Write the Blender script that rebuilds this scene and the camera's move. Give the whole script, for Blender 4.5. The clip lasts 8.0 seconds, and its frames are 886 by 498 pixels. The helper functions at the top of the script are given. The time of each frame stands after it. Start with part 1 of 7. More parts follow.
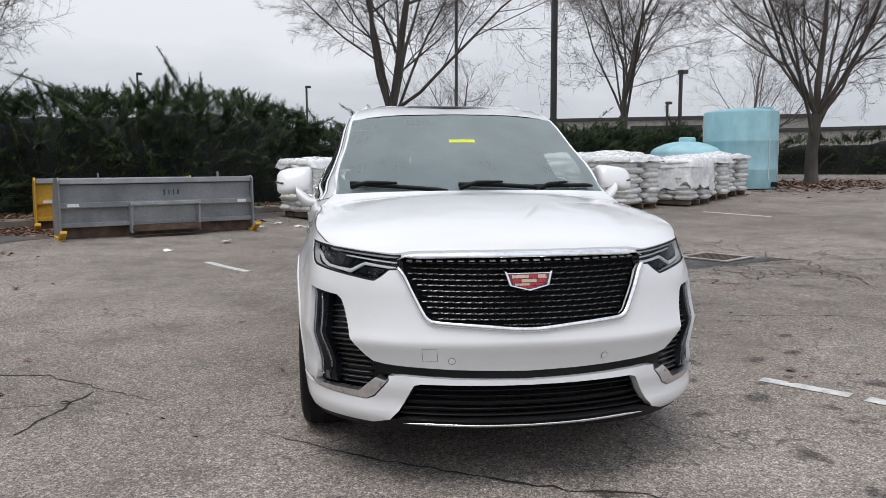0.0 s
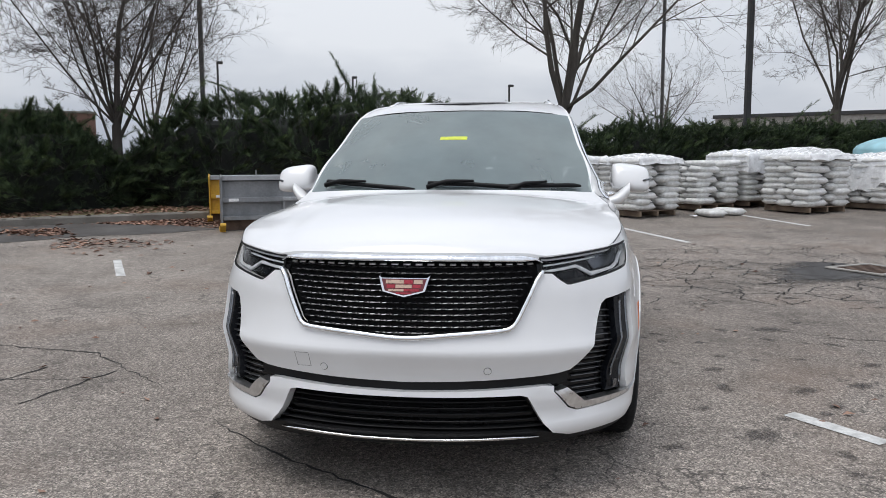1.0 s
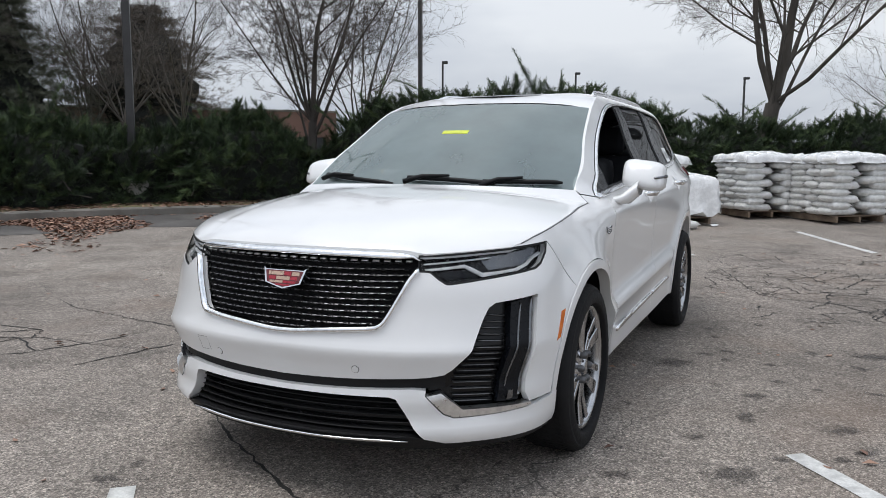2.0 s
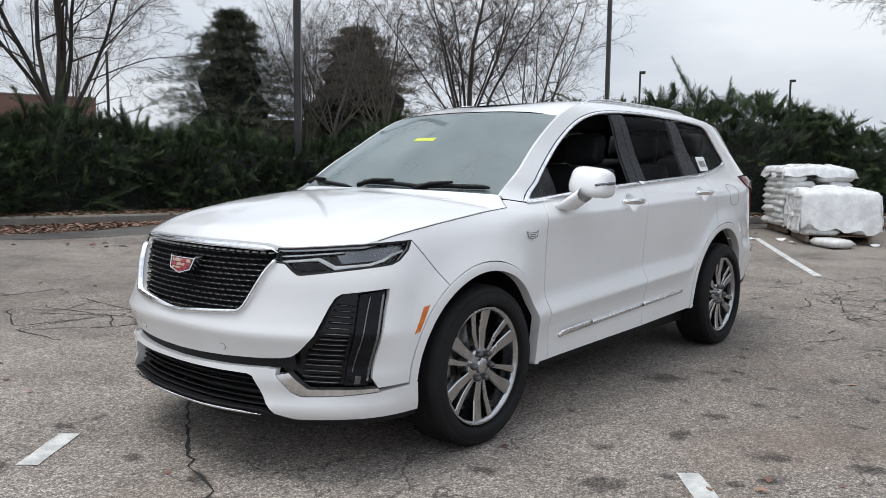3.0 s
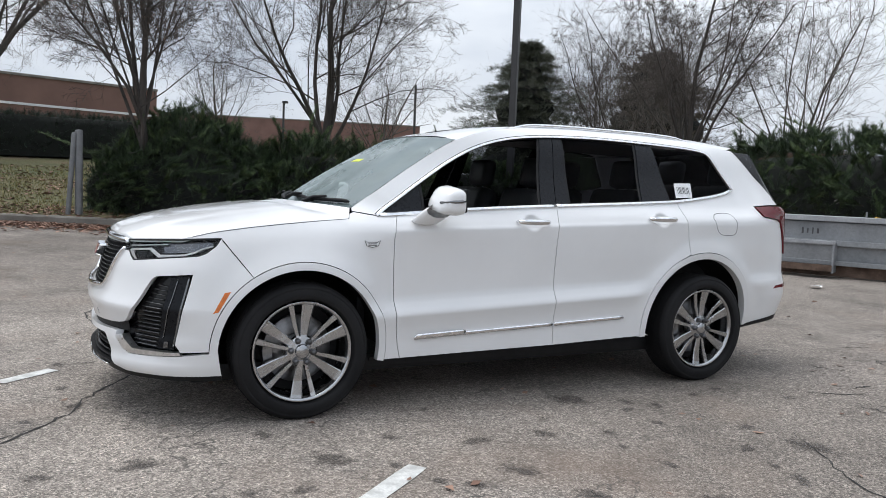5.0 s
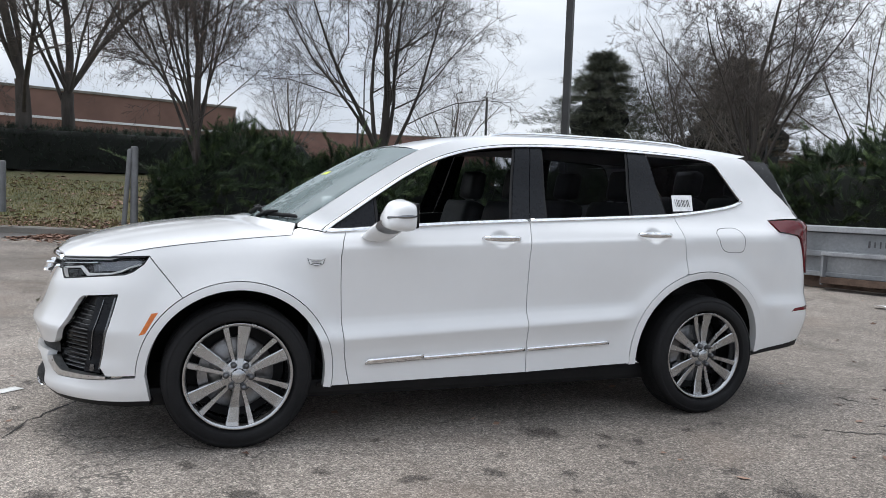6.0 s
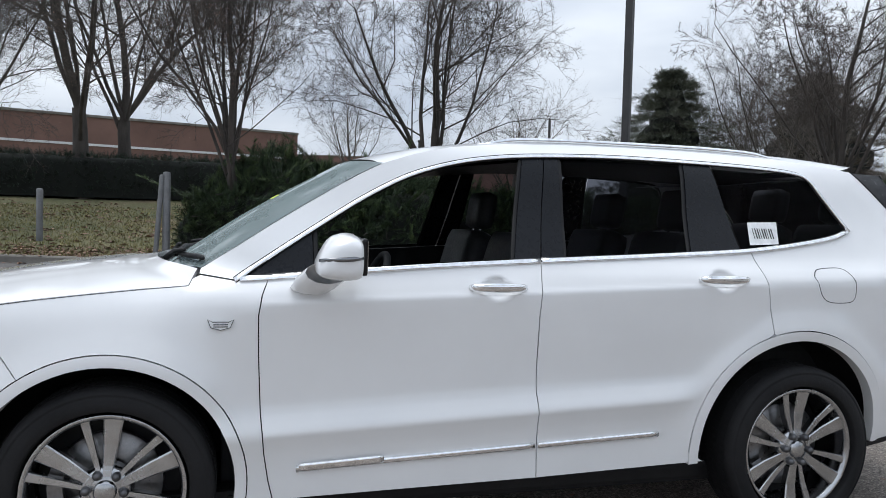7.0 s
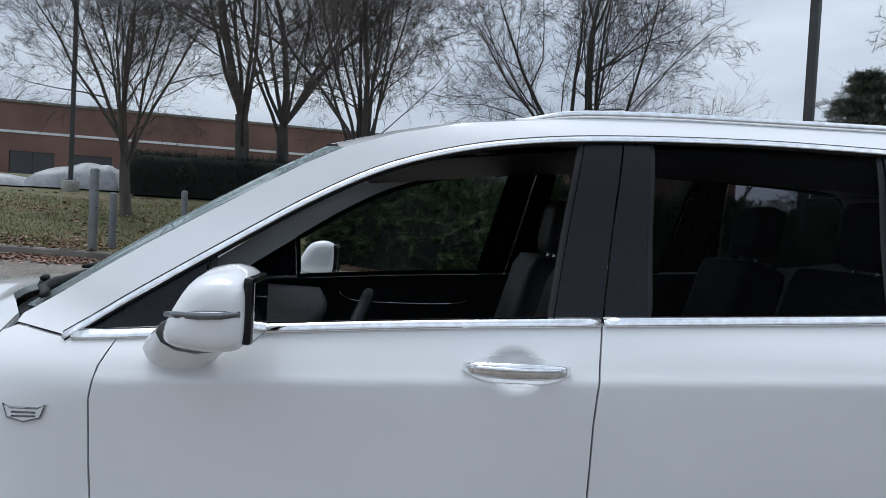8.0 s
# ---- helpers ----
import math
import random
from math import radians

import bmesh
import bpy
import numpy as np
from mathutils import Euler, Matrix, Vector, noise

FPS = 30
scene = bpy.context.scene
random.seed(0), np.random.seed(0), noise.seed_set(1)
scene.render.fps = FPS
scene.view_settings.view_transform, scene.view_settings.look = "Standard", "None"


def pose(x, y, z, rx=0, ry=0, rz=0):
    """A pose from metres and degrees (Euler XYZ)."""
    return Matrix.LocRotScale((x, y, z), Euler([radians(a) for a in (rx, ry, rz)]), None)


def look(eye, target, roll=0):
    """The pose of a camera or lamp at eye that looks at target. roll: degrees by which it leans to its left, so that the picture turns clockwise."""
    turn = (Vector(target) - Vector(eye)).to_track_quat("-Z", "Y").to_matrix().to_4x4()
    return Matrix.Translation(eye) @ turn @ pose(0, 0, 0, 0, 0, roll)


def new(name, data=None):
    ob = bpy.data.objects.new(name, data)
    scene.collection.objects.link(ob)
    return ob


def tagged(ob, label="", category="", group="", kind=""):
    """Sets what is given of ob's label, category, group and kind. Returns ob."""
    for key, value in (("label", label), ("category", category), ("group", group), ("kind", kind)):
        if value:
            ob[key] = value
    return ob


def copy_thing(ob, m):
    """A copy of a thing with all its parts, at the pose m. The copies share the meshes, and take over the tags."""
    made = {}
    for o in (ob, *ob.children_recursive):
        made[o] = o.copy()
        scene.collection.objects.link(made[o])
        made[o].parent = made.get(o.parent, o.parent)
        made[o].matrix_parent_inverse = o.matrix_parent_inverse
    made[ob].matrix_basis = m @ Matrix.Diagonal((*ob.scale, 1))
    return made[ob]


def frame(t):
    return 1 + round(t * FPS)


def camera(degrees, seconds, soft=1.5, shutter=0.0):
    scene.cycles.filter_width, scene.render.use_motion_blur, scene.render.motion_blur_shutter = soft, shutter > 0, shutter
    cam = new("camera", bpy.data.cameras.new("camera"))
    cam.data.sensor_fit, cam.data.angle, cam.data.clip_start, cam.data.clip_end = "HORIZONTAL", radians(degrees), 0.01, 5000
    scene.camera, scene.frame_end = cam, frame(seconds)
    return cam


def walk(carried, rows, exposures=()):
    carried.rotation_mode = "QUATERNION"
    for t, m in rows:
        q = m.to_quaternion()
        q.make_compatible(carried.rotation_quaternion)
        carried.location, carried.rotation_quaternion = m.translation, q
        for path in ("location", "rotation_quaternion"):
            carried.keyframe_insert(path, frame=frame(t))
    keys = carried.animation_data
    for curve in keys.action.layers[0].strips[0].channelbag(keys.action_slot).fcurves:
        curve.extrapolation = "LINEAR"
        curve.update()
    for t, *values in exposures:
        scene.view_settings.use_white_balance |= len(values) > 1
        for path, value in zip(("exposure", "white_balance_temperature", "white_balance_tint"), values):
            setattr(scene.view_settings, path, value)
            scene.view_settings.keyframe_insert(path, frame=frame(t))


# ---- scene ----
cam = camera(60.0, 8.0, soft=0.6)
PATH = [
    (0, (-0.716, -5.367, 1.322), (-0.468, -3.396, 1.096), -0.3),
    (0.5, (-0.07, -5.235, 1.321), (-0.086, -3.248, 1.092), -0.5),
    (1, (0.571, -5.193, 1.315), (0.272, -3.229, 1.087), -0.3),
    (1.5, (1.164, -4.943, 1.291), (0.573, -3.046, 1.058), -0.1),
    (1.7, (1.412, -4.865, 1.308), (0.708, -3.008, 1.073), 0.0),
    (2.8, (2.786, -4.265, 1.258), (1.551, -2.707, 1.043), 0.5),
    (3, (3.039, -4.156, 1.272), (1.727, -2.66, 1.065), 0.6),
    (3.5, (3.574, -3.738, 1.275), (2.093, -2.409, 1.08), 0.9),
    (4, (4.129, -3.397, 1.269), (2.513, -2.233, 1.085), 1.3),
    (4.5, (4.571, -2.936, 1.266), (2.849, -1.934, 1.09), 1.8),
    (4.7, (4.739, -2.772, 1.273), (2.984, -1.829, 1.104), 2.0),
    (5.8, (4.984, -1.906, 1.294), (3.117, -1.204, 1.158), 2.3),
    (6, (4.85, -1.764, 1.309), (2.971, -1.092, 1.177), 2.0),
    (6.5, (4.339, -1.397, 1.345), (2.434, -0.795, 1.238), 1.6),
    (7, (3.749, -0.97, 1.354), (1.815, -0.466, 1.278), 1.5),
    (7.2, (3.481, -0.856, 1.355), (1.537, -0.395, 1.275), 1.9),
    (7.5, (3.129, -0.616, 1.379), (1.159, -0.276, 1.326), 2.6),
    (8, (2.553, -0.241, 1.407), (0.556, -0.154, 1.338), 3.0),
]
walk(cam, [(t, look(eye, target, roll)) for t, eye, target, roll in PATH], [(0, -0.07, 6520, 10), (1.5, -0.1, 6400, 9), (3, 0.08, 6420, 8), (4.5, 0.19, 6400, 8), (6.5, 0.22, 6320, 8), (7.3, 0.06, 6130, 7), (8, -0.14, 5950, 6)])

# ---- daylight: flat overcast winter sky ----
world = bpy.data.worlds.new("overcast_sky")
scene.world = world
world.use_nodes = True
wn, wl = world.node_tree.nodes, world.node_tree.links
wn.clear()
w_out = wn.new("ShaderNodeOutputWorld")
w_bg = wn.new("ShaderNodeBackground")
w_sky = wn.new("ShaderNodeTexSky")
w_sky.sky_type = "NISHITA"
w_sky.sun_disc = False
w_sky.sun_elevation = radians(72)
w_sky.sun_rotation = radians(225)
w_sky.dust_density = 4.0
# cloud deck: bright pale grey with soft darker rolls, laid over the clear sky
w_tc = wn.new("ShaderNodeTexCoord")
w_map = wn.new("ShaderNodeMapping")
w_map.inputs["Scale"].default_value = (1.0, 1.0, 3.2)
w_n = wn.new("ShaderNodeTexNoise")
w_n.inputs["Scale"].default_value = 1.7
w_n.inputs["Detail"].default_value = 5.0
w_n.inputs["Roughness"].default_value = 0.5
w_ramp = wn.new("ShaderNodeValToRGB")
w_ramp.color_ramp.elements[0].position = 0.36
w_ramp.color_ramp.elements[0].color = (0.40, 0.44, 0.52, 1)
w_ramp.color_ramp.elements[1].position = 0.66
w_ramp.color_ramp.elements[1].color = (0.74, 0.76, 0.80, 1)
w_gain = wn.new("ShaderNodeVectorMath")
w_gain.operation = "SCALE"
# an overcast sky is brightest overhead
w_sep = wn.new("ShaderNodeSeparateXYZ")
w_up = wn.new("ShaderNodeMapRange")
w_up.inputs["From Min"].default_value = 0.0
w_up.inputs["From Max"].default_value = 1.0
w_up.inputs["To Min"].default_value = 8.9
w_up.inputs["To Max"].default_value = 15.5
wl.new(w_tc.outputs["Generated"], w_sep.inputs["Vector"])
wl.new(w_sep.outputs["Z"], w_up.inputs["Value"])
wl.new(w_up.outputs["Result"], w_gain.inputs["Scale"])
w_mix = wn.new("ShaderNodeMix")
w_mix.data_type = "RGBA"
w_mix.inputs["Factor"].default_value = 0.93
wl.new(w_tc.outputs["Generated"], w_map.inputs["Vector"])
wl.new(w_map.outputs["Vector"], w_n.inputs["Vector"])
wl.new(w_n.outputs["Fac"], w_ramp.inputs["Fac"])
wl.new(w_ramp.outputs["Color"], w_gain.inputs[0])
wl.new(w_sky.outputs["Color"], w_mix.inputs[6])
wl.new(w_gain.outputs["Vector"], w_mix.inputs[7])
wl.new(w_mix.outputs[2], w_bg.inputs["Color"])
w_bg.inputs["Strength"].default_value = 0.12
wl.new(w_bg.outputs["Background"], w_out.inputs["Surface"])
sun = new("sun", bpy.data.lights.new("sun", "SUN"))
sun.data.energy = 1.5
sun.data.angle = radians(35)
sun.data.color = (1.0, 0.96, 0.92)
sun.matrix_world = look((-4, -4, 18), (0, 0, 0))


# ---- materials ----
def shader(name, rough=0.5, metal=0.0, color=(0.5, 0.5, 0.5)):
    m = bpy.data.materials.new(name)
    m.use_nodes = True
    b = m.node_tree.nodes["Principled BSDF"]
    b.inputs["Base Color"].default_value = (*color, 1)
    b.inputs["Roughness"].default_value = rough
    b.inputs["Metallic"].default_value = metal
    return m, m.node_tree.nodes, m.node_tree.links, b


def coords(n, l, scale=(1, 1, 1), kind="Object"):
    tc, mp = n.new("ShaderNodeTexCoord"), n.new("ShaderNodeMapping")
    mp.inputs["Scale"].default_value = scale
    l.new(tc.outputs[kind], mp.inputs["Vector"])
    return mp.outputs["Vector"]


def noise_tex(n, l, vec, scale, detail=4.0, rough=0.55):
    t = n.new("ShaderNodeTexNoise")
    t.inputs["Scale"].default_value, t.inputs["Detail"].default_value, t.inputs["Roughness"].default_value = scale, detail, rough
    l.new(vec, t.inputs["Vector"])
    return t.outputs["Fac"]


def ramp(n, l, fac, stops):
    r = n.new("ShaderNodeValToRGB")
    e = r.color_ramp.elements
    while len(e) < len(stops):
        e.new(0.5)
    for k, (p, c) in enumerate(stops):
        e[k].position, e[k].color = p, (*(c if isinstance(c, tuple) else (c, c, c)), 1)
    l.new(fac, r.inputs["Fac"])
    return r.outputs["Color"]


def blend(n, l, a, b, fac, mode="MIX"):
    m = n.new("ShaderNodeMix")
    m.data_type, m.blend_type = "RGBA", mode
    for sock, v in ((m.inputs["Factor"], fac), (m.inputs[6], a), (m.inputs[7], b)):
        if isinstance(v, bpy.types.NodeSocket):
            l.new(v, sock)
        elif isinstance(v, tuple):
            sock.default_value = (*v, 1)
        else:
            sock.default_value = v
    return m.outputs[2]


def bump(n, l, b, height, strength, distance):
    k = n.new("ShaderNodeBump")
    k.inputs["Strength"].default_value, k.inputs["Distance"].default_value = strength, distance
    l.new(height, k.inputs["Height"])
    l.new(k.outputs["Normal"], b.inputs["Normal"])


def worn(name, dark, light, rough=0.6, metal=0.0, scale=6.0, fine=60.0, bump_by=0.15, stretch=(1, 1, 1)):
    """A surface that varies between two colours at two scales, with a fine relief."""
    m, n, l, b = shader(name, rough, metal)
    v = coords(n, l, stretch)
    big, small = noise_tex(n, l, v, scale), noise_tex(n, l, v, fine, 3.0)
    c1 = ramp(n, l, big, [(0.3, dark), (0.7, light)])
    c2 = ramp(n, l, small, [(0.3, 0.82), (0.7, 1.12)])
    l.new(blend(n, l, c1, c2, 0.8, "MULTIPLY"), b.inputs["Base Color"])
    l.new(ramp(n, l, small, [(0.3, max(rough - 0.08, 0)), (0.7, min(rough + 0.08, 1))]), b.inputs["Roughness"])
    if bump_by:
        bump(n, l, b, small, bump_by, 0.01)
    return m


def asphalt_material():
    """Old asphalt: warm grey binder, pale and dark aggregate of two sizes, blotches and a few hairline cracks."""
    m, n, l, b = shader("asphalt_worn", 0.88)
    v = coords(n, l)
    big = noise_tex(n, l, v, 0.16, 5.0)
    mid = noise_tex(n, l, v, 1.1, 7.0, 0.66)
    stain = noise_tex(n, l, v, 2.1, 5.0, 0.6)
    vor = n.new("ShaderNodeTexVoronoi")
    vor.inputs["Scale"].default_value = 140.0
    l.new(v, vor.inputs["Vector"])
    coarse = n.new("ShaderNodeTexVoronoi")
    coarse.inputs["Scale"].default_value = 62.0
    l.new(v, coarse.inputs["Vector"])
    grit = noise_tex(n, l, v, 210.0, 2.0)
    base = ramp(n, l, big, [(0.35, (0.178, 0.155, 0.135)), (0.62, (0.285, 0.252, 0.222))])
    base = blend(n, l, base, ramp(n, l, mid, [(0.28, 0.50), (0.47, 0.95), (0.72, 1.28)]), 0.9, "MULTIPLY")
    stones = ramp(n, l, vor.outputs["Color"], [(0.12, 0.36), (0.45, 0.88), (0.62, 1.12), (0.85, 2.0)])
    base = blend(n, l, base, stones, 0.9, "MULTIPLY")
    base = blend(n, l, base, ramp(n, l, coarse.outputs["Color"], [(0.20, 0.70), (0.45, 1.0), (0.70, 1.04), (0.86, 1.40)]), 0.85, "MULTIPLY")
    base = blend(n, l, base, ramp(n, l, grit, [(0.35, 0.72), (0.65, 1.28)]), 0.7, "MULTIPLY")
    base = blend(n, l, base, (0.040, 0.037, 0.035), ramp(n, l, stain, [(0.67, 0.0), (0.80, 0.6)]))
    tar = noise_tex(n, l, v, 4.2, 6.0, 0.62)
    base = blend(n, l, base, (0.055, 0.047, 0.042), ramp(n, l, tar, [(0.58, 0.0), (0.74, 0.45)]))
    rusty = noise_tex(n, l, v, 0.7, 4.0)
    base = blend(n, l, base, (0.20, 0.145, 0.110), ramp(n, l, rusty, [(0.52, 0.0), (0.78, 0.55)]))
    # hairline cracks where the surface is tired
    warp = n.new("ShaderNodeVectorMath")
    warp.operation = "ADD"
    wn_tex = n.new("ShaderNodeTexNoise")
    wn_tex.inputs["Scale"].default_value = 3.0
    wn_tex.inputs["Detail"].default_value = 6.0
    wsc = n.new("ShaderNodeVectorMath")
    wsc.operation = "SCALE"
    wsc.inputs["Scale"].default_value = 0.75
    l.new(v, wn_tex.inputs["Vector"])
    l.new(wn_tex.outputs["Color"], wsc.inputs[0])
    l.new(v, warp.inputs[0])
    l.new(wsc.outputs["Vector"], warp.inputs[1])
    cell = n.new("ShaderNodeTexVoronoi")
    cell.feature = "DISTANCE_TO_EDGE"
    cell.inputs["Scale"].default_value = 1.1
    l.new(warp.outputs["Vector"], cell.inputs["Vector"])
    craze = ramp(n, l, cell.outputs["Distance"], [(0.003, 1.0), (0.010, 0.0)])
    tired = ramp(n, l, noise_tex(n, l, v, 0.30, 3.0), [(0.47, 0.0), (0.60, 0.7)])
    base = blend(n, l, base, (0.035, 0.032, 0.030), blend(n, l, craze, tired, 1.0, "MULTIPLY"))
    l.new(base, b.inputs["Base Color"])
    h = n.new("ShaderNodeMath")
    h.operation = "ADD"
    l.new(vor.outputs["Distance"], h.inputs[0])
    l.new(grit, h.inputs[1])
    bump(n, l, b, h.outputs["Value"], 0.6, 0.007)
    return m


def stain_material(name, color, rough, strength, core=0.62, hard=0.26):
    """A soaked-in stain with a ragged edge that fades into the asphalt; its object's disc is one unit in radius."""
    m, n, l, b = shader(name, rough, 0.0, color)
    v = coords(n, l)
    ln = n.new("ShaderNodeVectorMath")
    ln.operation = "LENGTH"
    l.new(v, ln.inputs[0])
    info = n.new("ShaderNodeObjectInfo")
    tex = n.new("ShaderNodeTexNoise")
    tex.noise_dimensions = "4D"
    tex.inputs["Scale"].default_value = 2.6
    tex.inputs["Detail"].default_value = 7.0
    tex.inputs["Roughness"].default_value = 0.72
    wide = n.new("ShaderNodeMath")
    wide.operation = "MULTIPLY"
    wide.inputs[1].default_value = 37.0
    l.new(info.outputs["Random"], wide.inputs[0])
    l.new(v, tex.inputs["Vector"])
    l.new(wide.outputs["Value"], tex.inputs["W"])
    fade = ramp(n, l, ln.outputs["Value"], [(0.10, core), (0.95, 0.0)])
    add = n.new("ShaderNodeMath")
    add.operation = "ADD"
    l.new(fade, add.inputs[0])
    l.new(tex.outputs["Fac"], add.inputs[1])
    l.new(ramp(n, l, add.outputs["Value"], [(0.72, 0.0), (0.72 + hard, strength)]), b.inputs["Alpha"])
    return m


def grass_material():
    m, n, l, b = shader("winter_grass", 0.9)
    v = coords(n, l)
    big, small = noise_tex(n, l, v, 0.5, 5.0), noise_tex(n, l, v, 18.0, 4.0)
    c = ramp(n, l, big, [(0.3, (0.075, 0.085, 0.03)), (0.55, (0.13, 0.12, 0.055)), (0.75, (0.15, 0.10, 0.06))])
    l.new(blend(n, l, c, ramp(n, l, small, [(0.3, 0.55), (0.7, 1.4)]), 0.9, "MULTIPLY"), b.inputs["Base Color"])
    bump(n, l, b, small, 0.8, 0.05)
    return m


def foliage_material(name, dark, light):
    m, n, l, b = shader(name, 0.62)
    v = coords(n, l)
    geo = n.new("ShaderNodeNewGeometry")
    c = ramp(n, l, geo.outputs["Random Per Island"], [(0.0, dark), (0.75, light), (1.0, tuple(1.5 * k for k in light))])
    l.new(blend(n, l, c, ramp(n, l, noise_tex(n, l, v, 0.9), [(0.3, 0.6), (0.7, 1.25)]), 0.9, "MULTIPLY"), b.inputs["Base Color"])
    b.inputs["Specular IOR Level"].default_value = 0.3
    return m


def bark_material(name, dark, light):
    return worn(name, dark, light, 0.9, 0, 4.0, 45.0, 0.6, (1, 1, 0.25))


def glass_material(name, color, rough=0.0, ior=1.45, haze=0.0):
    """Thin panes: a coloured see-through sheet under a clear reflecting skin."""
    m, n, l, b = shader(name, rough)
    out = n["Material Output"]
    tr, gl, mx, fr = n.new("ShaderNodeBsdfTransparent"), n.new("ShaderNodeBsdfGlossy"), n.new("ShaderNodeMixShader"), n.new("ShaderNodeFresnel")
    tr.inputs["Color"].default_value = (*color, 1)
    gl.inputs["Roughness"].default_value = rough
    fr.inputs["IOR"].default_value = ior
    l.new(fr.outputs["Fac"], mx.inputs["Fac"])
    l.new(tr.outputs["BSDF"], mx.inputs[1])
    l.new(gl.outputs["BSDF"], mx.inputs[2])
    last = mx.outputs["Shader"]
    # haze: a pale teal diffuse layer, dust film plus a painted-in sky sheen
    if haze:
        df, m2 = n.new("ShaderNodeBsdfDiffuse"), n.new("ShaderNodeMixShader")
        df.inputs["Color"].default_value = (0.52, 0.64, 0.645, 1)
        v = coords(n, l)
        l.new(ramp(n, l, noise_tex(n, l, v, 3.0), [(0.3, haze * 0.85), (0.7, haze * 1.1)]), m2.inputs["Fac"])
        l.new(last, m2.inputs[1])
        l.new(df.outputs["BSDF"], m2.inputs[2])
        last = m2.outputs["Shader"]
    l.new(last, out.inputs["Surface"])
    return m


def paint_material(name, color, rough=0.22, coat=1.0):
    m, n, l, b = shader(name, rough, 0.0, color)
    v = coords(n, l)
    dust = noise_tex(n, l, v, 2.2, 6.0)
    l.new(blend(n, l, color, ramp(n, l, dust, [(0.35, 0.95), (0.7, 1.0)]), 1.0, "MULTIPLY"), b.inputs["Base Color"])
    l.new(ramp(n, l, dust, [(0.3, rough), (0.8, rough + 0.14)]), b.inputs["Roughness"])
    b.inputs["Coat Weight"].default_value = coat
    b.inputs["Coat Roughness"].default_value = 0.05
    return m


ASPHALT = asphalt_material()
GRASS = grass_material()
CONCRETE = worn("concrete", (0.26, 0.25, 0.23), (0.42, 0.40, 0.37), 0.85, 0, 2.0, 50.0, 0.3)
ROAD_PAINT = worn("road_paint_worn", (0.42, 0.42, 0.41), (0.72, 0.72, 0.70), 0.7, 0, 12.0, 90.0, 0.3)
CRACK = worn("crack_fill", (0.012, 0.011, 0.011), (0.03, 0.028, 0.026), 0.8, 0, 5.0, 60.0, 0.3)
WET = worn("damp_asphalt", (0.035, 0.033, 0.032), (0.06, 0.057, 0.054), 0.35, 0, 3.0, 120.0, 0.3)
GUTTER = worn("damp_gutter", (0.055, 0.051, 0.048), (0.135, 0.126, 0.118), 0.6, 0, 1.4, 90.0, 0.4)
KERB = worn("weathered_kerb", (0.13, 0.12, 0.105), (0.25, 0.235, 0.21), 0.85, 0, 2.0, 50.0, 0.3)
POST_STEEL = worn("weathered_post_steel", (0.13, 0.135, 0.14), (0.22, 0.225, 0.23), 0.6, 0.3, 3.0, 40.0, 0.15)
OIL = stain_material("oil_stain", (0.050, 0.044, 0.041), 0.65, 0.5, 0.44, 0.16)
DAMP = stain_material("damp_asphalt_edge", (0.034, 0.031, 0.029), 0.42, 0.95)
LEAF = foliage_material("fallen_leaves", (0.12, 0.060, 0.042), (0.33, 0.205, 0.150))
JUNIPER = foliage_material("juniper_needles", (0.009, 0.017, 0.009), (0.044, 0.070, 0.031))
# near-black on purpose: the shade deep inside the foliage is put into this colour
JUNIPER_CORE = worn("core_shade_colour", (0.003, 0.004, 0.003), (0.007, 0.010, 0.007), 0.95, 0, 2.0, 12.0, 0.8)
# lighter copy of the needle green: the lit look of bough tips as colour
JUNIPER_TIP = foliage_material("juniper_lit_tips", (0.042, 0.068, 0.028), (0.100, 0.142, 0.058))
YEW = foliage_material("clipped_hedge_leaves", (0.010, 0.018, 0.014), (0.034, 0.054, 0.036))
PINE = foliage_material("conifer_needles", (0.036, 0.044, 0.032), (0.100, 0.108, 0.080))
RUSTY_PINE = foliage_material("winter_brown_needles", (0.050, 0.043, 0.033), (0.125, 0.102, 0.076))
BARK = bark_material("bark_grey", (0.055, 0.048, 0.042), (0.13, 0.115, 0.10))
BARK_DARK = bark_material("bark_dark", (0.038, 0.033, 0.030), (0.092, 0.080, 0.071))
TWIG = bark_material("twigs", (0.046, 0.039, 0.034), (0.104, 0.088, 0.078))
STEEL = worn("galvanised_steel", (0.30, 0.31, 0.33), (0.44, 0.45, 0.47), 0.5, 0.5, 3.0, 40.0, 0.15)
PLOW_STEEL = worn("grey_painted_steel", (0.17, 0.18, 0.19), (0.31, 0.32, 0.335), 0.55, 0.1, 1.6, 24.0, 0.2)
RUST = worn("rusty_steel", (0.06, 0.035, 0.025), (0.17, 0.115, 0.085), 0.8, 0.1, 5.0, 40.0, 0.4)
YELLOW_STEEL = worn("yellow_painted_steel", (0.52, 0.30, 0.03), (0.70, 0.42, 0.04), 0.5, 0, 2.0, 30.0, 0.2)
POLE_PAINT = worn("dark_bronze_pole", (0.030, 0.030, 0.031), (0.060, 0.060, 0.062), 0.5, 0.2, 1.0, 30.0, 0.1)
BAG = worn("white_plastic_bag", (0.60, 0.60, 0.58), (0.82, 0.82, 0.81), 0.42, 0, 3.0, 14.0, 0.7)
SHEET_GREY = worn("grey_weathered_sheet", (0.22, 0.23, 0.25), (0.42, 0.43, 0.45), 0.45, 0, 1.5, 10.0, 0.6)
WRAP = worn("stretch_film", (0.74, 0.75, 0.76), (0.88, 0.89, 0.90), 0.25, 0, 3.0, 10.0, 0.8)
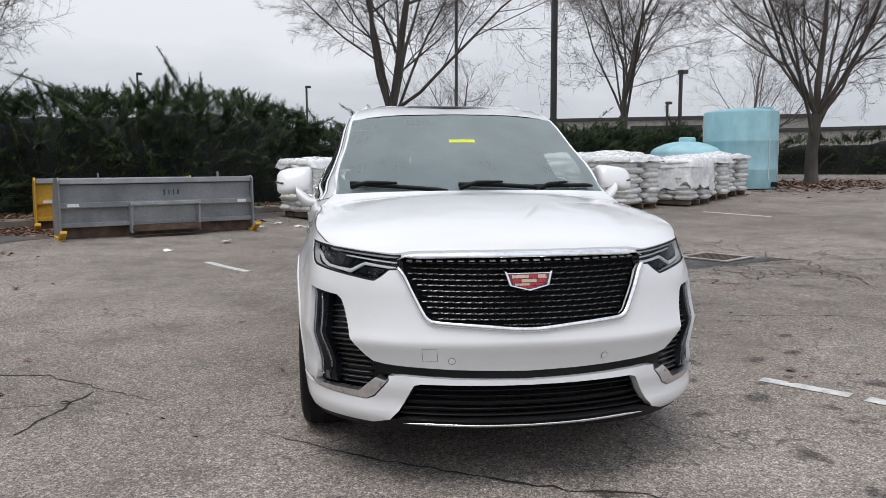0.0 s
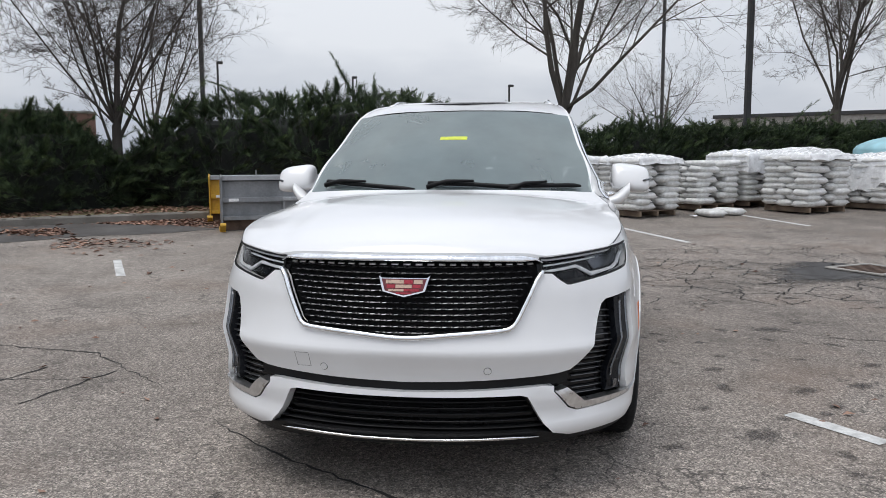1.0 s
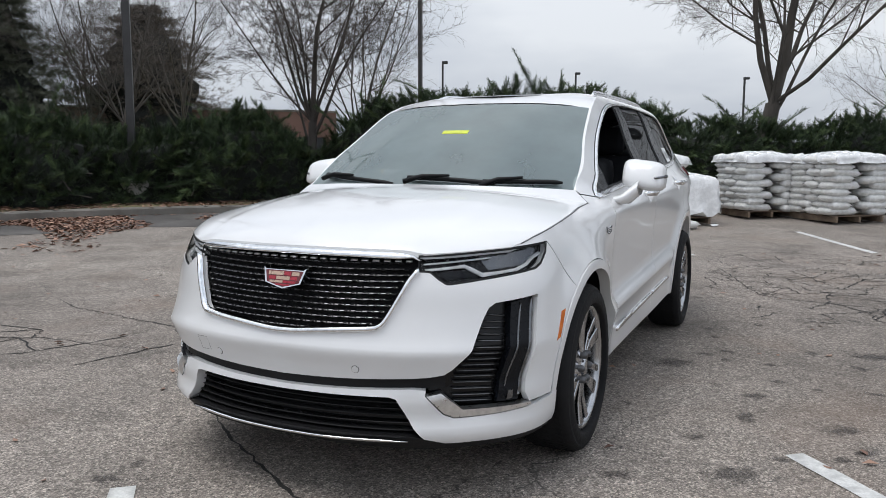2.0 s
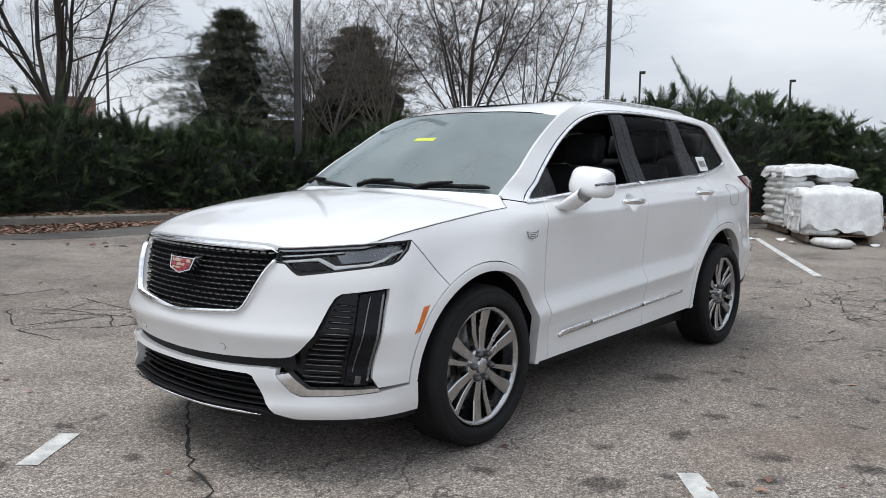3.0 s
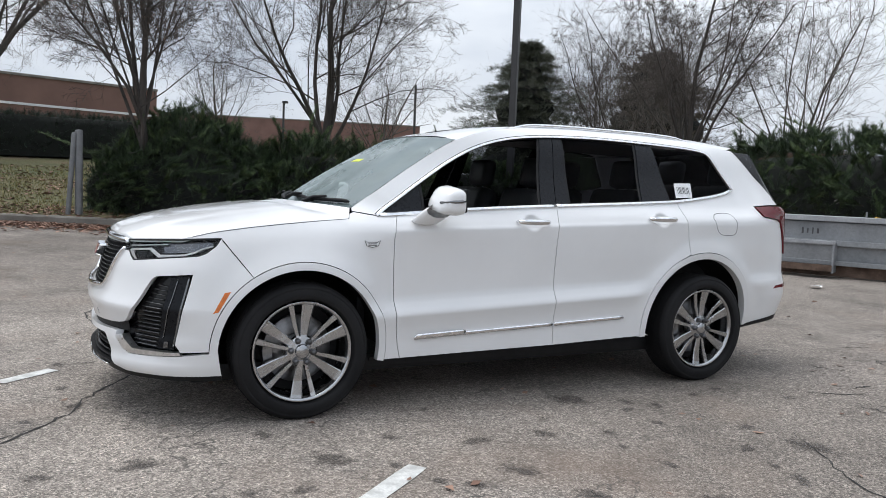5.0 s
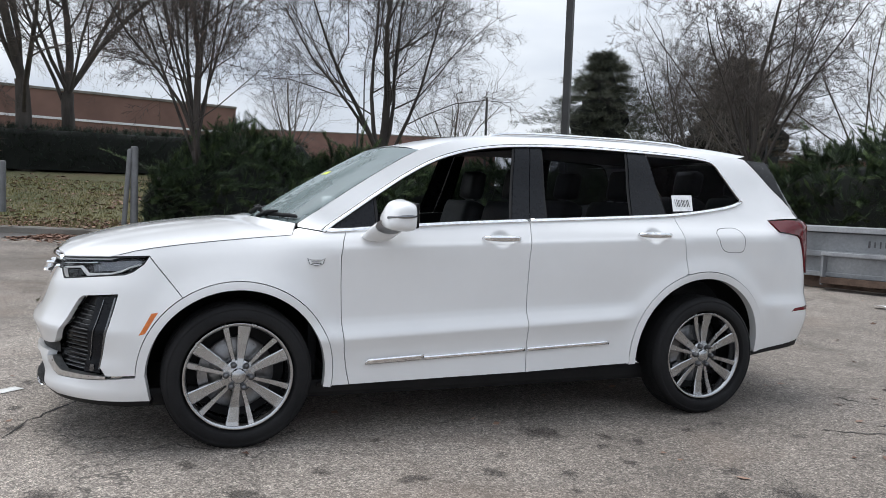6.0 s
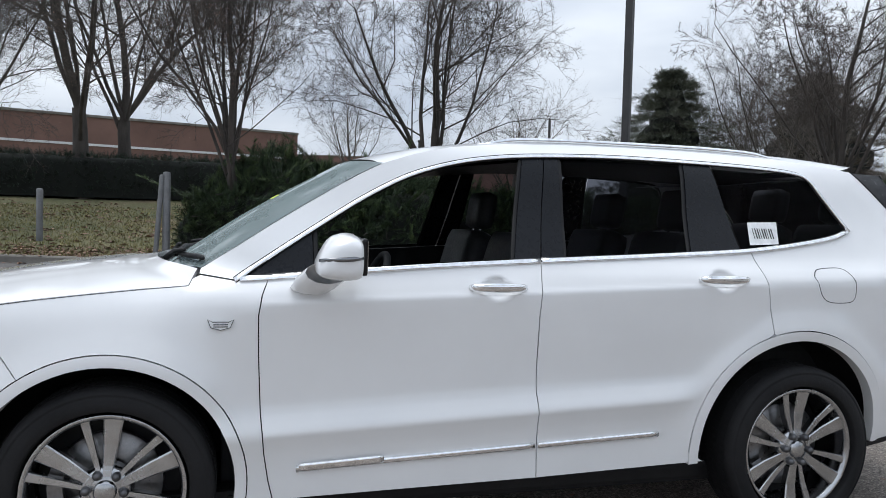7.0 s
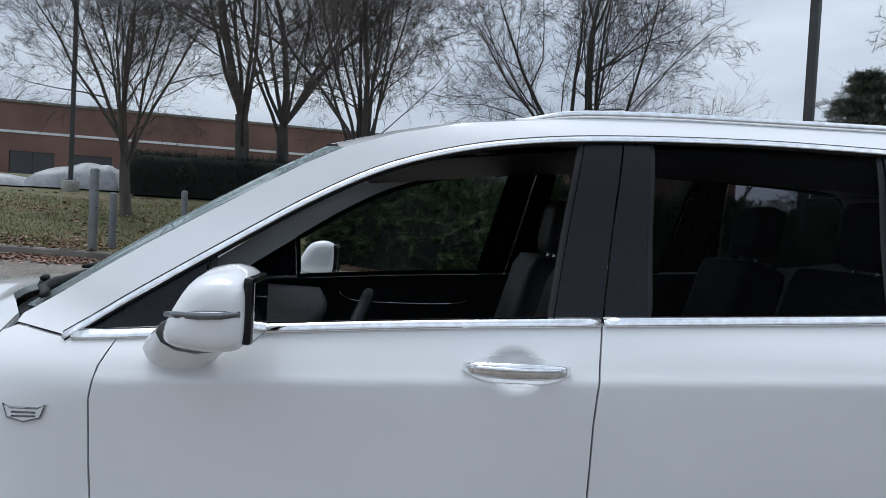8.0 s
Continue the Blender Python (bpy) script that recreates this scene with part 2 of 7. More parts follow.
PALLET_WOOD = worn("pallet_wood", (0.10, 0.07, 0.05), (0.24, 0.18, 0.13), 0.85, 0, 5.0, 60.0, 0.3)
TANK = worn("pale_blue_plastic", (0.30, 0.55, 0.62), (0.40, 0.66, 0.73), 0.5, 0, 0.6, 3.0, 0.0, (1, 1, 0.5))
WHITE_TRIM = worn("white_metal", (0.60, 0.61, 0.62), (0.78, 0.78, 0.78), 0.5, 0, 1.0, 20.0, 0.1)


# ---- building helpers ----
def part(name, bm, material, parent, label="", smooth=False, kind=""):
    """One bmesh as one mesh object, under a thing or a part."""
    me = bpy.data.meshes.new(name)
    bm.to_mesh(me)
    bm.free()
    return mesh_part(name, me, material, parent, label, smooth, kind)


def mesh_part(name, me, material, parent, label="", smooth=False, kind=""):
    if material is not None:
        me.materials.append(material)
    if smooth:
        me.polygons.foreach_set("use_smooth", [True] * len(me.polygons))
    ob = new(name, me)
    ob.parent = parent
    return tagged(ob, label, kind=kind)


def raw(verts, faces, name="m"):
    me = bpy.data.meshes.new(name)
    me.from_pydata([tuple(v) for v in verts], [], [tuple(f) for f in faces])
    me.update()
    return me


def thing(name, label, category, m=None, group="", kind=""):
    ob = new(name)
    ob.empty_display_size = 0.2
    if m is not None:
        ob.matrix_world = m
    return tagged(ob, label, category, group, kind)


def box_bm(sx, sy, sz, at=(0, 0, 0), bevel=0.0, bm=None, turn=None):
    own = bmesh.new()
    bmesh.ops.create_cube(own, size=1.0, matrix=Matrix.Diagonal((sx, sy, sz, 1)))
    if bevel:
        bmesh.ops.bevel(own, geom=own.edges[:], offset=bevel, segments=2, affect="EDGES", profile=0.6)
    own.transform(Matrix.Translation(at) @ (turn or Matrix()))
    if bm is None:
        return own
    join(bm, own)
    return bm


def join(bm, other):
    me = bpy.data.meshes.new("tmp")
    other.to_mesh(me)
    bm.from_mesh(me)
    bpy.data.meshes.remove(me)
    other.free()


def tube_arrays(points, radii, sides, verts, faces, cap=True):
    """Appends a tapered tube through points to verts and faces."""
    base = len(verts)
    up = Vector((0.12, 0.31, 0.94))
    n = len(points)
    for i, (p, r) in enumerate(zip(points, radii)):
        d = (Vector(points[min(i + 1, n - 1)]) - Vector(points[max(i - 1, 0)]))
        d = d.normalized() if d.length > 1e-9 else Vector((0, 0, 1))
        a = d.cross(up)
        a = a.normalized() if a.length > 1e-4 else Vector((1, 0, 0))
        b = d.cross(a)
        for k in range(sides):
            w = 2 * math.pi * k / sides
            verts.append(Vector(p) + a * (r * math.cos(w)) + b * (r * math.sin(w)))
    for i in range(n - 1):
        for k in range(sides):
            k2 = (k + 1) % sides
            faces.append((base + i * sides + k, base + i * sides + k2, base + (i + 1) * sides + k2, base + (i + 1) * sides + k))
    if cap and sides > 3:
        faces.append(tuple(base + k for k in range(sides))[::-1])
        faces.append(tuple(base + (n - 1) * sides + k for k in range(sides)))


def tube(name, points, radii, sides, material, parent, label="", smooth=True):
    v, f = [], []
    if not hasattr(radii, "__len__"):
        radii = [radii] * len(points)
    tube_arrays(points, radii, sides, v, f)
    return mesh_part(name, raw(v, f), material, parent, label, smooth)


def lathe_bm(profile, steps=48, axis="Z"):
    """Turns (radius, height) rings round an axis."""
    bm = bmesh.new()
    rings = []
    for r, h in profile:
        ring = []
        for k in range(steps):
            w = 2 * math.pi * k / steps
            c, s = r * math.cos(w), r * math.sin(w)
            ring.append(bm.verts.new((c, s, h) if axis == "Z" else (h, c, s)))
        rings.append(ring)
    for a, b in zip(rings, rings[1:]):
        for k in range(steps):
            k2 = (k + 1) % steps
            bm.faces.new((a[k], a[k2], b[k2], b[k]))
    bmesh.ops.recalc_face_normals(bm, faces=bm.faces[:])
    return bm


def smoothstep(a, b, x):
    t = min(max((x - a) / (b - a), 0.0), 1.0)
    return t * t * (3 - 2 * t)


def interp(x, table):
    """Smooth curve through (x, y) rows (monotone cubic)."""
    if x <= table[0][0]:
        return table[0][1]
    if x >= table[-1][0]:
        return table[-1][1]
    i = next(k for k in range(len(table) - 1) if table[k + 1][0] >= x)
    (x0, y0), (x1, y1) = table[i], table[i + 1]

    def slope(k):
        if k == 0 or k == len(table) - 1:
            j = max(k - 1, 0) if k else 0
            return (table[j + 1][1] - table[j][1]) / (table[j + 1][0] - table[j][0])
        a = (table[k][1] - table[k - 1][1]) / (table[k][0] - table[k - 1][0])
        b = (table[k + 1][1] - table[k][1]) / (table[k + 1][0] - table[k][0])
        return 0.0 if a * b <= 0 else 2 * a * b / (a + b)
    h = x1 - x0
    t = (x - x0) / h
    m0, m1 = slope(i) * h, slope(i + 1) * h
    return (2 * t**3 - 3 * t**2 + 1) * y0 + (t**3 - 2 * t**2 + t) * m0 + (-2 * t**3 + 3 * t**2) * y1 + (t**3 - t**2) * m1


# ---- ground, verge and kerb ----
def ground_z(x, y):
    """The lot: level round the car, rising gently outwards to its edges."""
    d = math.hypot(x - 1.0, y)
    t = max(d - 5.5, 0.0)
    rise = 0.040 * t * t / (t + 1.0)
    if t > 16:
        rise = 0.040 * 256 / 17.0 + 0.012 * min(t - 16, 40)
    return rise


EDGE = [(-13.4, -60), (-12.9, -20), (-12.7, -8), (-12.4, -4), (-12.0, -2.5), (-11.5, -1.0), (-11.15, 0.6), (-10.85, 2.4), (-10.35, 4.4), (-8.9, 6.8), (-6.3, 9.0), (-1.5, 12.4), (3.5, 16.0), (8.5, 19.8)]


def edge_line(step=0.5):
    """The lot's edge as even steps: (x, y, outward normal)."""
    pts = []
    for (x0, y0), (x1, y1) in zip(EDGE, EDGE[1:]):
        n = max(1, int(math.hypot(x1 - x0, y1 - y0) / step))
        pts += [Vector((x0 + (x1 - x0) * k / n, y0 + (y1 - y0) * k / n)) for k in range(n)]
    pts.append(Vector(EDGE[-1]))
    for _ in range(6):
        pts = [pts[0]] + [(pts[i - 1] + 2 * pts[i] + pts[i + 1]) / 4 for i in range(1, len(pts) - 1)] + [pts[-1]]
    out = []
    for i, p in enumerate(pts):
        d = (pts[min(i + 1, len(pts) - 1)] - pts[max(i - 1, 0)]).normalized()
        out.append((p, Vector((-d.y, d.x))))
    return out


def verge_z(base, dist, y):
    """Height of the planted verge at a distance behind the kerb; the lawn by the bollards banks up."""
    steep = 0.088 - 0.055 * smoothstep(-3.0, 2.0, y)
    return base + 0.135 + steep * min(dist, 22.0) + 0.004 * max(dist - 22.0, 0)


def grid_sheet(name, xs, ys, zf, material, label, category):
    verts = [(x, y, zf(x, y)) for y in ys for x in xs]
    w = len(xs)
    faces = [(j * w + i, j * w + i + 1, (j + 1) * w + i + 1, (j + 1) * w + i) for j in range(len(ys) - 1) for i in range(w - 1)]
    ob = mesh_part(name, raw(verts, faces), material, None, "", True)
    return tagged(ob, label, category, kind="structure")


near = [-60 + 1.0 * k for k in range(121)]
far_lo, far_hi = [-3000, -1200, -500, -250, -130, -80], [80, 130, 250, 500, 1200, 3000]
grid_sheet("ground", far_lo + near + far_hi, far_lo + near + far_hi, ground_z, ASPHALT, "worn grey asphalt parking lot with pale aggregate and stains", "ground")


def build_verge():
    line = edge_line()
    dists = [0.15, 0.5, 1.2, 2.4, 4.0, 6.5, 10, 15, 22, 40, 90]
    v, f = [], []
    for p, n in line:
        base = ground_z(p.x, p.y)
        for d in dists:
            q = p + n * d
            v.append((q.x, q.y, verge_z(base, d - 0.15, p.y) + 0.03 * noise.noise((q.x * 0.6, q.y * 0.6, 0))))
    w = len(dists)
    for i in range(len(line) - 1):
        for k in range(w - 1):
            f.append((i * w + k, (i + 1) * w + k, (i + 1) * w + k + 1, i * w + k + 1))
    ob = mesh_part("verge", raw(v, f), GRASS, None, "", True)
    tagged(ob, "dry winter grass verge banking up behind the kerb", "lawn", kind="structure")
    # kerb, cast in lengths
    kerb = thing("kerb", "weathered concrete kerb edging the parking lot", "kerb", kind="structure")
    prof = [(0.0, -0.10), (0.0, 0.115), (0.025, 0.145), (0.13, 0.150), (0.155, 0.13), (0.155, -0.1)]
    seg = 6
    for s in range(0, len(line) - 1, seg):
        run = line[s:s + seg + 1]
        if len(run) < 2:
            continue
        if run[0][0].y < -22:
            continue
        v, f = [], []
        for i, (p, n) in enumerate(run):
            base = ground_z(p.x, p.y)
            for d, h in prof:
                q = p + n * d
                v.append((q.x, q.y, base + h))
        m = len(prof)
        for i in range(len(run) - 1):
            for k in range(m - 1):
                f.append((i * m + k, i * m + k + 1, (i + 1) * m + k + 1, (i + 1) * m + k))
        f.append(tuple(range(m)))
        f.append(tuple(range((len(run) - 1) * m, len(run) * m))[::-1])
        # a thin joint between lengths
        ob = mesh_part("kerb_stone", raw(v, f), KERB, kerb)


build_verge()


def mesh_np(name, verts, tris, material, parent, label="", kind="stuff", smooth=False):
    me = bpy.data.meshes.new(name)
    verts, tris = np.asarray(verts, np.float32), np.asarray(tris, np.int32)
    me.vertices.add(len(verts))
    me.vertices.foreach_set("co", verts.ravel())
    me.loops.add(tris.size)
    me.loops.foreach_set("vertex_index", tris.ravel())
    me.polygons.add(len(tris))
    me.polygons.foreach_set("loop_start", np.arange(0, tris.size, 3, dtype=np.int32))
    me.update(calc_edges=True)
    me.validate()
    return mesh_part(name, me, material, parent, label, smooth, kind)


RNG = np.random.default_rng(7)


def frames_of(d):
    """Two axes across each direction."""
    up = np.array([0.0, 0.0, 1.0])
    a = np.cross(d, up)
    a /= np.maximum(np.linalg.norm(a, axis=1, keepdims=True), 1e-6)
    return a, np.cross(a, d)


def spray_template(pairs, width, droop):
    """A feathery spray along +X, unit long: a thin stem with pairs of scale-leaf blades."""
    v, t = [], []

    def tri(a, b, c):
        k = len(v)
        v.extend([a, b, c])
        t.append((k, k + 1, k + 2))
    tri((0, -0.012, 0), (0, 0.012, 0), (1, 0, -droop))
    for i in range(pairs):
        s = 0.10 + 0.86 * i / pairs
        ln = width * (1.05 - 0.75 * s) * (0.8 + 0.4 * RNG.random())
        for side in (-1, 1):
            z = -droop * s * s
            tilt = 0.35 * (RNG.random() - 0.3)
            tip = (s + ln * 0.95, side * ln * 0.75, z + tilt * ln)
            tri((s - 0.03, 0, z), (s + 0.075, side * 0.03, z + 0.02), tip)
    return np.array(v), np.array(t)


def scatter_sprays(name, pos, dirs, lengths, material, parent, label="", pairs=6, width=0.34, droop=0.12, kinds=4):
    V, T, base = [], [], 0
    pick = RNG.integers(0, kinds, len(pos))
    for k in range(kinds):
        tv, tt = spray_template(pairs, width, droop * (0.4 + 0.5 * k))
        m = pick == k
        p, d, L = pos[m], dirs[m], lengths[m]
        a, b = frames_of(d)
        w = RNG.uniform(0, 2 * np.pi, len(p))[:, None]
        a2, b2 = a * np.cos(w) + b * np.sin(w), -a * np.sin(w) + b * np.cos(w)
        vv = p[:, None, :] + L[:, None, None] * (tv[None, :, 0:1] * d[:, None, :] + tv[None, :, 1:2] * a2[:, None, :] + tv[None, :, 2:3] * b2[:, None, :])
        n = len(p)
        tr = tt[None] + (np.arange(n) * len(tv))[:, None, None] + base
        V.append(vv.reshape(-1, 3))
        T.append(tr.reshape(-1, 3))
        base += n * len(tv)
    return mesh_np(name, np.concatenate(V), np.concatenate(T), material, parent, label)


def juniper_hedge(label, line, heights, half, base_f, density, plumes, seed, end_round=2.0):
    """A loose juniper hedge along a line: core coloured as inner shade, feathery sprays, plumes that stick out on top.
    """
    rng = np.random.default_rng(seed)
    hedge = thing("hedge", label, "hedge")
    pts = [Vector(p) for p in line]
    seg = [(b - a).length for a, b in zip(pts, pts[1:])]
    total = sum(seg)

    def along(s):
        i = 0
        while i < len(seg) - 1 and s > seg[i]:
            s -= seg[i]
            i += 1
        d = (pts[i + 1] - pts[i]).normalized()
        return pts[i] + d * s, Vector((-d.y, d.x))

    def shape(s, w):
        """Surface point at length s and angle w over the section (0 front foot, pi back foot)."""
        p, n = along(s)
        h = interp(s, heights) * (1 + 0.24 * noise.noise((s * 0.45, seed, 2)) + 0.08 * noise.noise((s * 1.6, seed, 5)))
        ends = min(1.0, math.sqrt(max(min(s, total - s), 0.02) / end_round))
        c, sn = math.cos(w), math.sin(w)
        bulge = 1 + 0.38 * noise.noise((s * 0.7, w * 1.6, seed)) + 0.16 * noise.noise((s * 2.2, w * 4, seed + 3))
        off = -half * ends * bulge * (abs(c) ** 0.65) * (1 if c > 0 else -1)
        z = h * (0.12 + 0.88 * ends) * (1.12 * max(sn, 0.0) ** 0.8 - 0.12) * (1 + 0.5 * (bulge - 1))
        q = p + n * off
        return Vector((q.x, q.y, base_f(p.x, p.y) + z)), p, n, h

    # core: a solid hull, near-black in place of shade between the branches
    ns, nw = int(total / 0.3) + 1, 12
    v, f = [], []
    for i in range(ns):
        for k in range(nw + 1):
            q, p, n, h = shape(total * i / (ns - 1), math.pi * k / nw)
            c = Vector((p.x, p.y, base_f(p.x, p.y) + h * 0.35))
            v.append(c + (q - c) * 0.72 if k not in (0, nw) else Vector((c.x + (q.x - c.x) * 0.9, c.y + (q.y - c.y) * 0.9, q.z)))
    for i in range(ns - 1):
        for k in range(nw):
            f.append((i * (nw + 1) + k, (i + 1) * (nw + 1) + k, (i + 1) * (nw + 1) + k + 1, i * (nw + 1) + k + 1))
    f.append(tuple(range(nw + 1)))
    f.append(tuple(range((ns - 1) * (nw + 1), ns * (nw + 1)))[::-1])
    mesh_part("branch_core", raw(v, f), JUNIPER_CORE, hedge, "solid core with the inner shade put into its colour", True, "stuff")
    # sprays over front and top
    n = int(total * density)
    pos, dirs, lens = [], [], []
    for _ in range(n):
        s, w = rng.uniform(0, total), math.pi * (0.72 * rng.random() ** 1.15)
        q, p, nn, h = shape(s, w)
        c = Vector((p.x, p.y, base_f(p.x, p.y) + h * 0.3))
        q = c + (q - c) * rng.uniform(0.80, 1.0)
        out = (q - c).normalized()
        d = out * 0.7 + Vector((rng.normal(0, 0.45), rng.normal(0, 0.45), 0.35 + rng.normal(0, 0.3)))
        pos.append(q)
        dirs.append(d.normalized())
        lens.append(rng.uniform(0.20, 0.44))
    scatter_sprays("foliage", np.array(pos), np.array(dirs), np.array(lens), JUNIPER, hedge)
    # boughs: arching feathery fans that overlap like tiles, darker inside, tips coloured lighter as if lit
    inner_sprays, tip = ([], [], []), ([], [], [])
    v, f = [], []

    def bough(q, axis, bend, L, count, spread, fat):
        stem = [q + axis * (L * k / 4) + bend * (L * (k / 4) ** 2) for k in range(5)]
        tube_arrays(stem, [0.012, 0.010, 0.008, 0.006, 0.003], 3, v, f, False)
        for k in range(count):
            t = rng.uniform(0.10, 1.0)
            a = q + axis * (L * t) + bend * (L * t * t)
            along_d = (axis + bend * (2 * t)).normalized()
            d = along_d + Vector((rng.normal(0, spread), rng.normal(0, spread), rng.normal(0, spread * 0.7) + 0.10))
            store = tip if t > 0.55 and rng.random() < 0.75 else inner_sprays
            store[0].append(a)
            store[1].append(d.normalized())
            store[2].append(rng.uniform(0.16, 0.33) * fat * (1.25 - 0.75 * t))

    for _ in range(int(total * plumes * 6.6)):
        s, w = rng.uniform(0, total), math.pi * (0.02 + 0.76 * rng.random())
        q, p, nn, h = shape(s, w)
        c = Vector((p.x, p.y, base_f(p.x, p.y) + h * 0.25))
        out = (q - c).normalized()
        axis = (out * 0.75 + Vector((rng.normal(0, 0.65), rng.normal(0, 0.65), 0.12 + rng.normal(0, 0.22)))).normalized()
        L = rng.uniform(0.45, 0.95)
        bough(q - axis * (L * 0.55), axis, Vector((rng.normal(0, 0.12), rng.normal(0, 0.12), rng.uniform(-0.30, 0.15))), L, int(28 + 18 * L), 0.22, 1.1)
    # leaders that stand out above the skyline
    for _ in range(int(total * plumes * 0.8)):
        s, w = rng.uniform(0, total), math.pi * rng.uniform(0.30, 0.70)
        q, p, nn, h = shape(s, w)
        axis = Vector((rng.normal(0, 0.95), rng.normal(0, 0.95), 0.9)).normalized()
        L = rng.uniform(0.55, 1.1) * (1.5 if rng.random() < 0.30 else 0.9)
        bough(q - axis * 0.30, axis, Vector((rng.normal(0, 0.32), rng.normal(0, 0.32), -0.05)), L, int(28 + 26 * L), 0.27, 1.05)
    scatter_sprays("bough_foliage", np.array(inner_sprays[0]), np.array(inner_sprays[1]), np.array(inner_sprays[2]), JUNIPER, hedge)
    scatter_sprays("young_foliage", np.array(tip[0]), np.array(tip[1]), np.array(tip[2]), JUNIPER_TIP, hedge, "green tips in a lighter, lit tone")
    mesh_part("stem_mass", raw(v, f), BARK_DARK, hedge, "thin brown stems", False, "stuff")
    return hedge


def verge_at(x, y):
    """Height of the verge under a point."""
    best = min(EDGE_FINE, key=lambda e: (e[0].x - x) ** 2 + (e[0].y - y) ** 2)
    d = (Vector((x, y)) - best[0]).dot(best[1])
    base = ground_z(best[0].x, best[0].y)
    return verge_z(base, max(d - 0.15, 0), best[0].y) if d > 0 else ground_z(x, y)


EDGE_FINE = edge_line()
juniper_hedge("dense dark-green juniper hedge with feathery upright plumes behind the kerb",
              [(-13.4, -2.3), (-13.5, 1.5), (-12.7, 4.9), (-10.9, 8.1), (-8.6, 10.7)],
              [(0, 2.3), (2.5, 1.95), (5, 1.62), (8, 1.45), (11, 1.45), (13, 1.7), (15, 2.0)], 1.6, verge_at, 420, 5.4, 11)
juniper_hedge("tall ragged juniper hedge with spiky plumes behind the pallets",
              [(-9.0, 10.4), (-4.5, 13.3), (1.5, 17.6), (7.5, 21.6), (14.5, 26.4)],
              [(0, 2.0), (3, 2.4), (6.0, 2.5), (7.5, 2.2), (9.5, 1.5), (13, 1.5), (20, 1.5), (29, 1.6)], 1.8, verge_at, 330, 5.4, 23)
juniper_hedge("far green shrub hedge beyond the tank", [(17.0, 27.0), (24.0, 22.5), (34.0, 14.0)], [(0, 1.5), (20, 1.7)], 1.2, lambda x, y: ground_z(x, y), 120, 1.0, 31)


def clipped_hedge(label, a, b, height, half, base_f, seed):
    rng = np.random.default_rng(seed)
    hedge = thing("clipped_hedge", label, "hedge")
    a, b = Vector(a), Vector(b)
    d = (b - a)
    total = d.length
    d.normalize()
    n = Vector((-d.y, d.x))
    v, f = [], []
    ns = int(total / 0.5)
    prof = [(-1, 0), (-1.04, 0.4), (-1.0, 0.85), (-0.8, 0.98), (0, 1.02), (0.8, 0.98), (1, 0.85), (1, 0)]
    for i in range(ns + 1):
        p = a + d * (total * i / ns)
        z = base_f(p.x, p.y)
        for o, h in prof:
            k = 1 + 0.05 * noise.noise((i * 0.4, o * 2, seed))
            q = p + n * (o * half * k)
            v.append((q.x, q.y, z + h * height * k))
    m = len(prof)
    for i in range(ns):
        for k in range(m - 1):
            f.append((i * m + k, (i + 1) * m + k, (i + 1) * m + k + 1, i * m + k + 1))
    f.append(tuple(range(m)))
    f.append(tuple(range(ns * m, ns * m + m))[::-1])
    mesh_part("branch_core", raw(v, f), JUNIPER_CORE, hedge, "solid core with the inner shade put into its colour", True, "stuff")
    cnt = int(total * 300)
    s = rng.uniform(0, total, cnt)
    w = rng.uniform(-1.3, 1.3, cnt)
    pos, dirs = [], []
    for si, wi in zip(s, w):
        p = a + d * si
        side = max(-1, min(1, wi * 1.4))
        hz = height * (rng.uniform(0.05, 0.95) if abs(wi) > 0.7 else 1.0)
        q = p + n * (side * half)
        pos.append((q.x, q.y, base_f(p.x, p.y) + hz))
        dirs.append(Vector((n.x * side + rng.normal(0, 0.5), n.y * side + rng.normal(0, 0.5), 0.6 + rng.normal(0, 0.4))).normalized())
    scatter_sprays("foliage", np.array(pos), np.array(dirs), rng.uniform(0.18, 0.42, cnt), YEW, hedge, pairs=5)


clipped_hedge("clipped dark evergreen hedge on the grass bank", (-27.4, -10.9), (-30.0, 6.0), 1.5, 0.9, verge_at, 5)


# ---- trees ----
def twig_tips(rows, twig_r, tree):
    """The outermost twigs of a crown: thin three-sided spikes in one mesh."""
    P = np.array([r[0] for r in rows])
    D = np.array([r[1] for r in rows])
    L = np.array([r[2] for r in rows])[:, None]
    R = np.minimum(np.array([r[3] for r in rows]), twig_r * 0.9)[:, None]
    a, b = frames_of(D)
    end = P + D * L
    end += RNG.normal(0, 0.16, D.shape) * L
    end[:, 2] += 0.05 * L[:, 0]
    V = np.stack([P + (a * math.cos(w) + b * math.sin(w)) * R for w in (0.0, 2.094, 4.189)] + [end], axis=1)
    F = np.array([(0, 1, 3), (1, 2, 3), (2, 0, 3)])
    T = F[None] + (np.arange(len(rows)) * 4)[:, None, None]
    mesh_np("outer_twig", V.reshape(-1, 3), T.reshape(-1, 3), TWIG, tree, "hair-fine outer twigs")


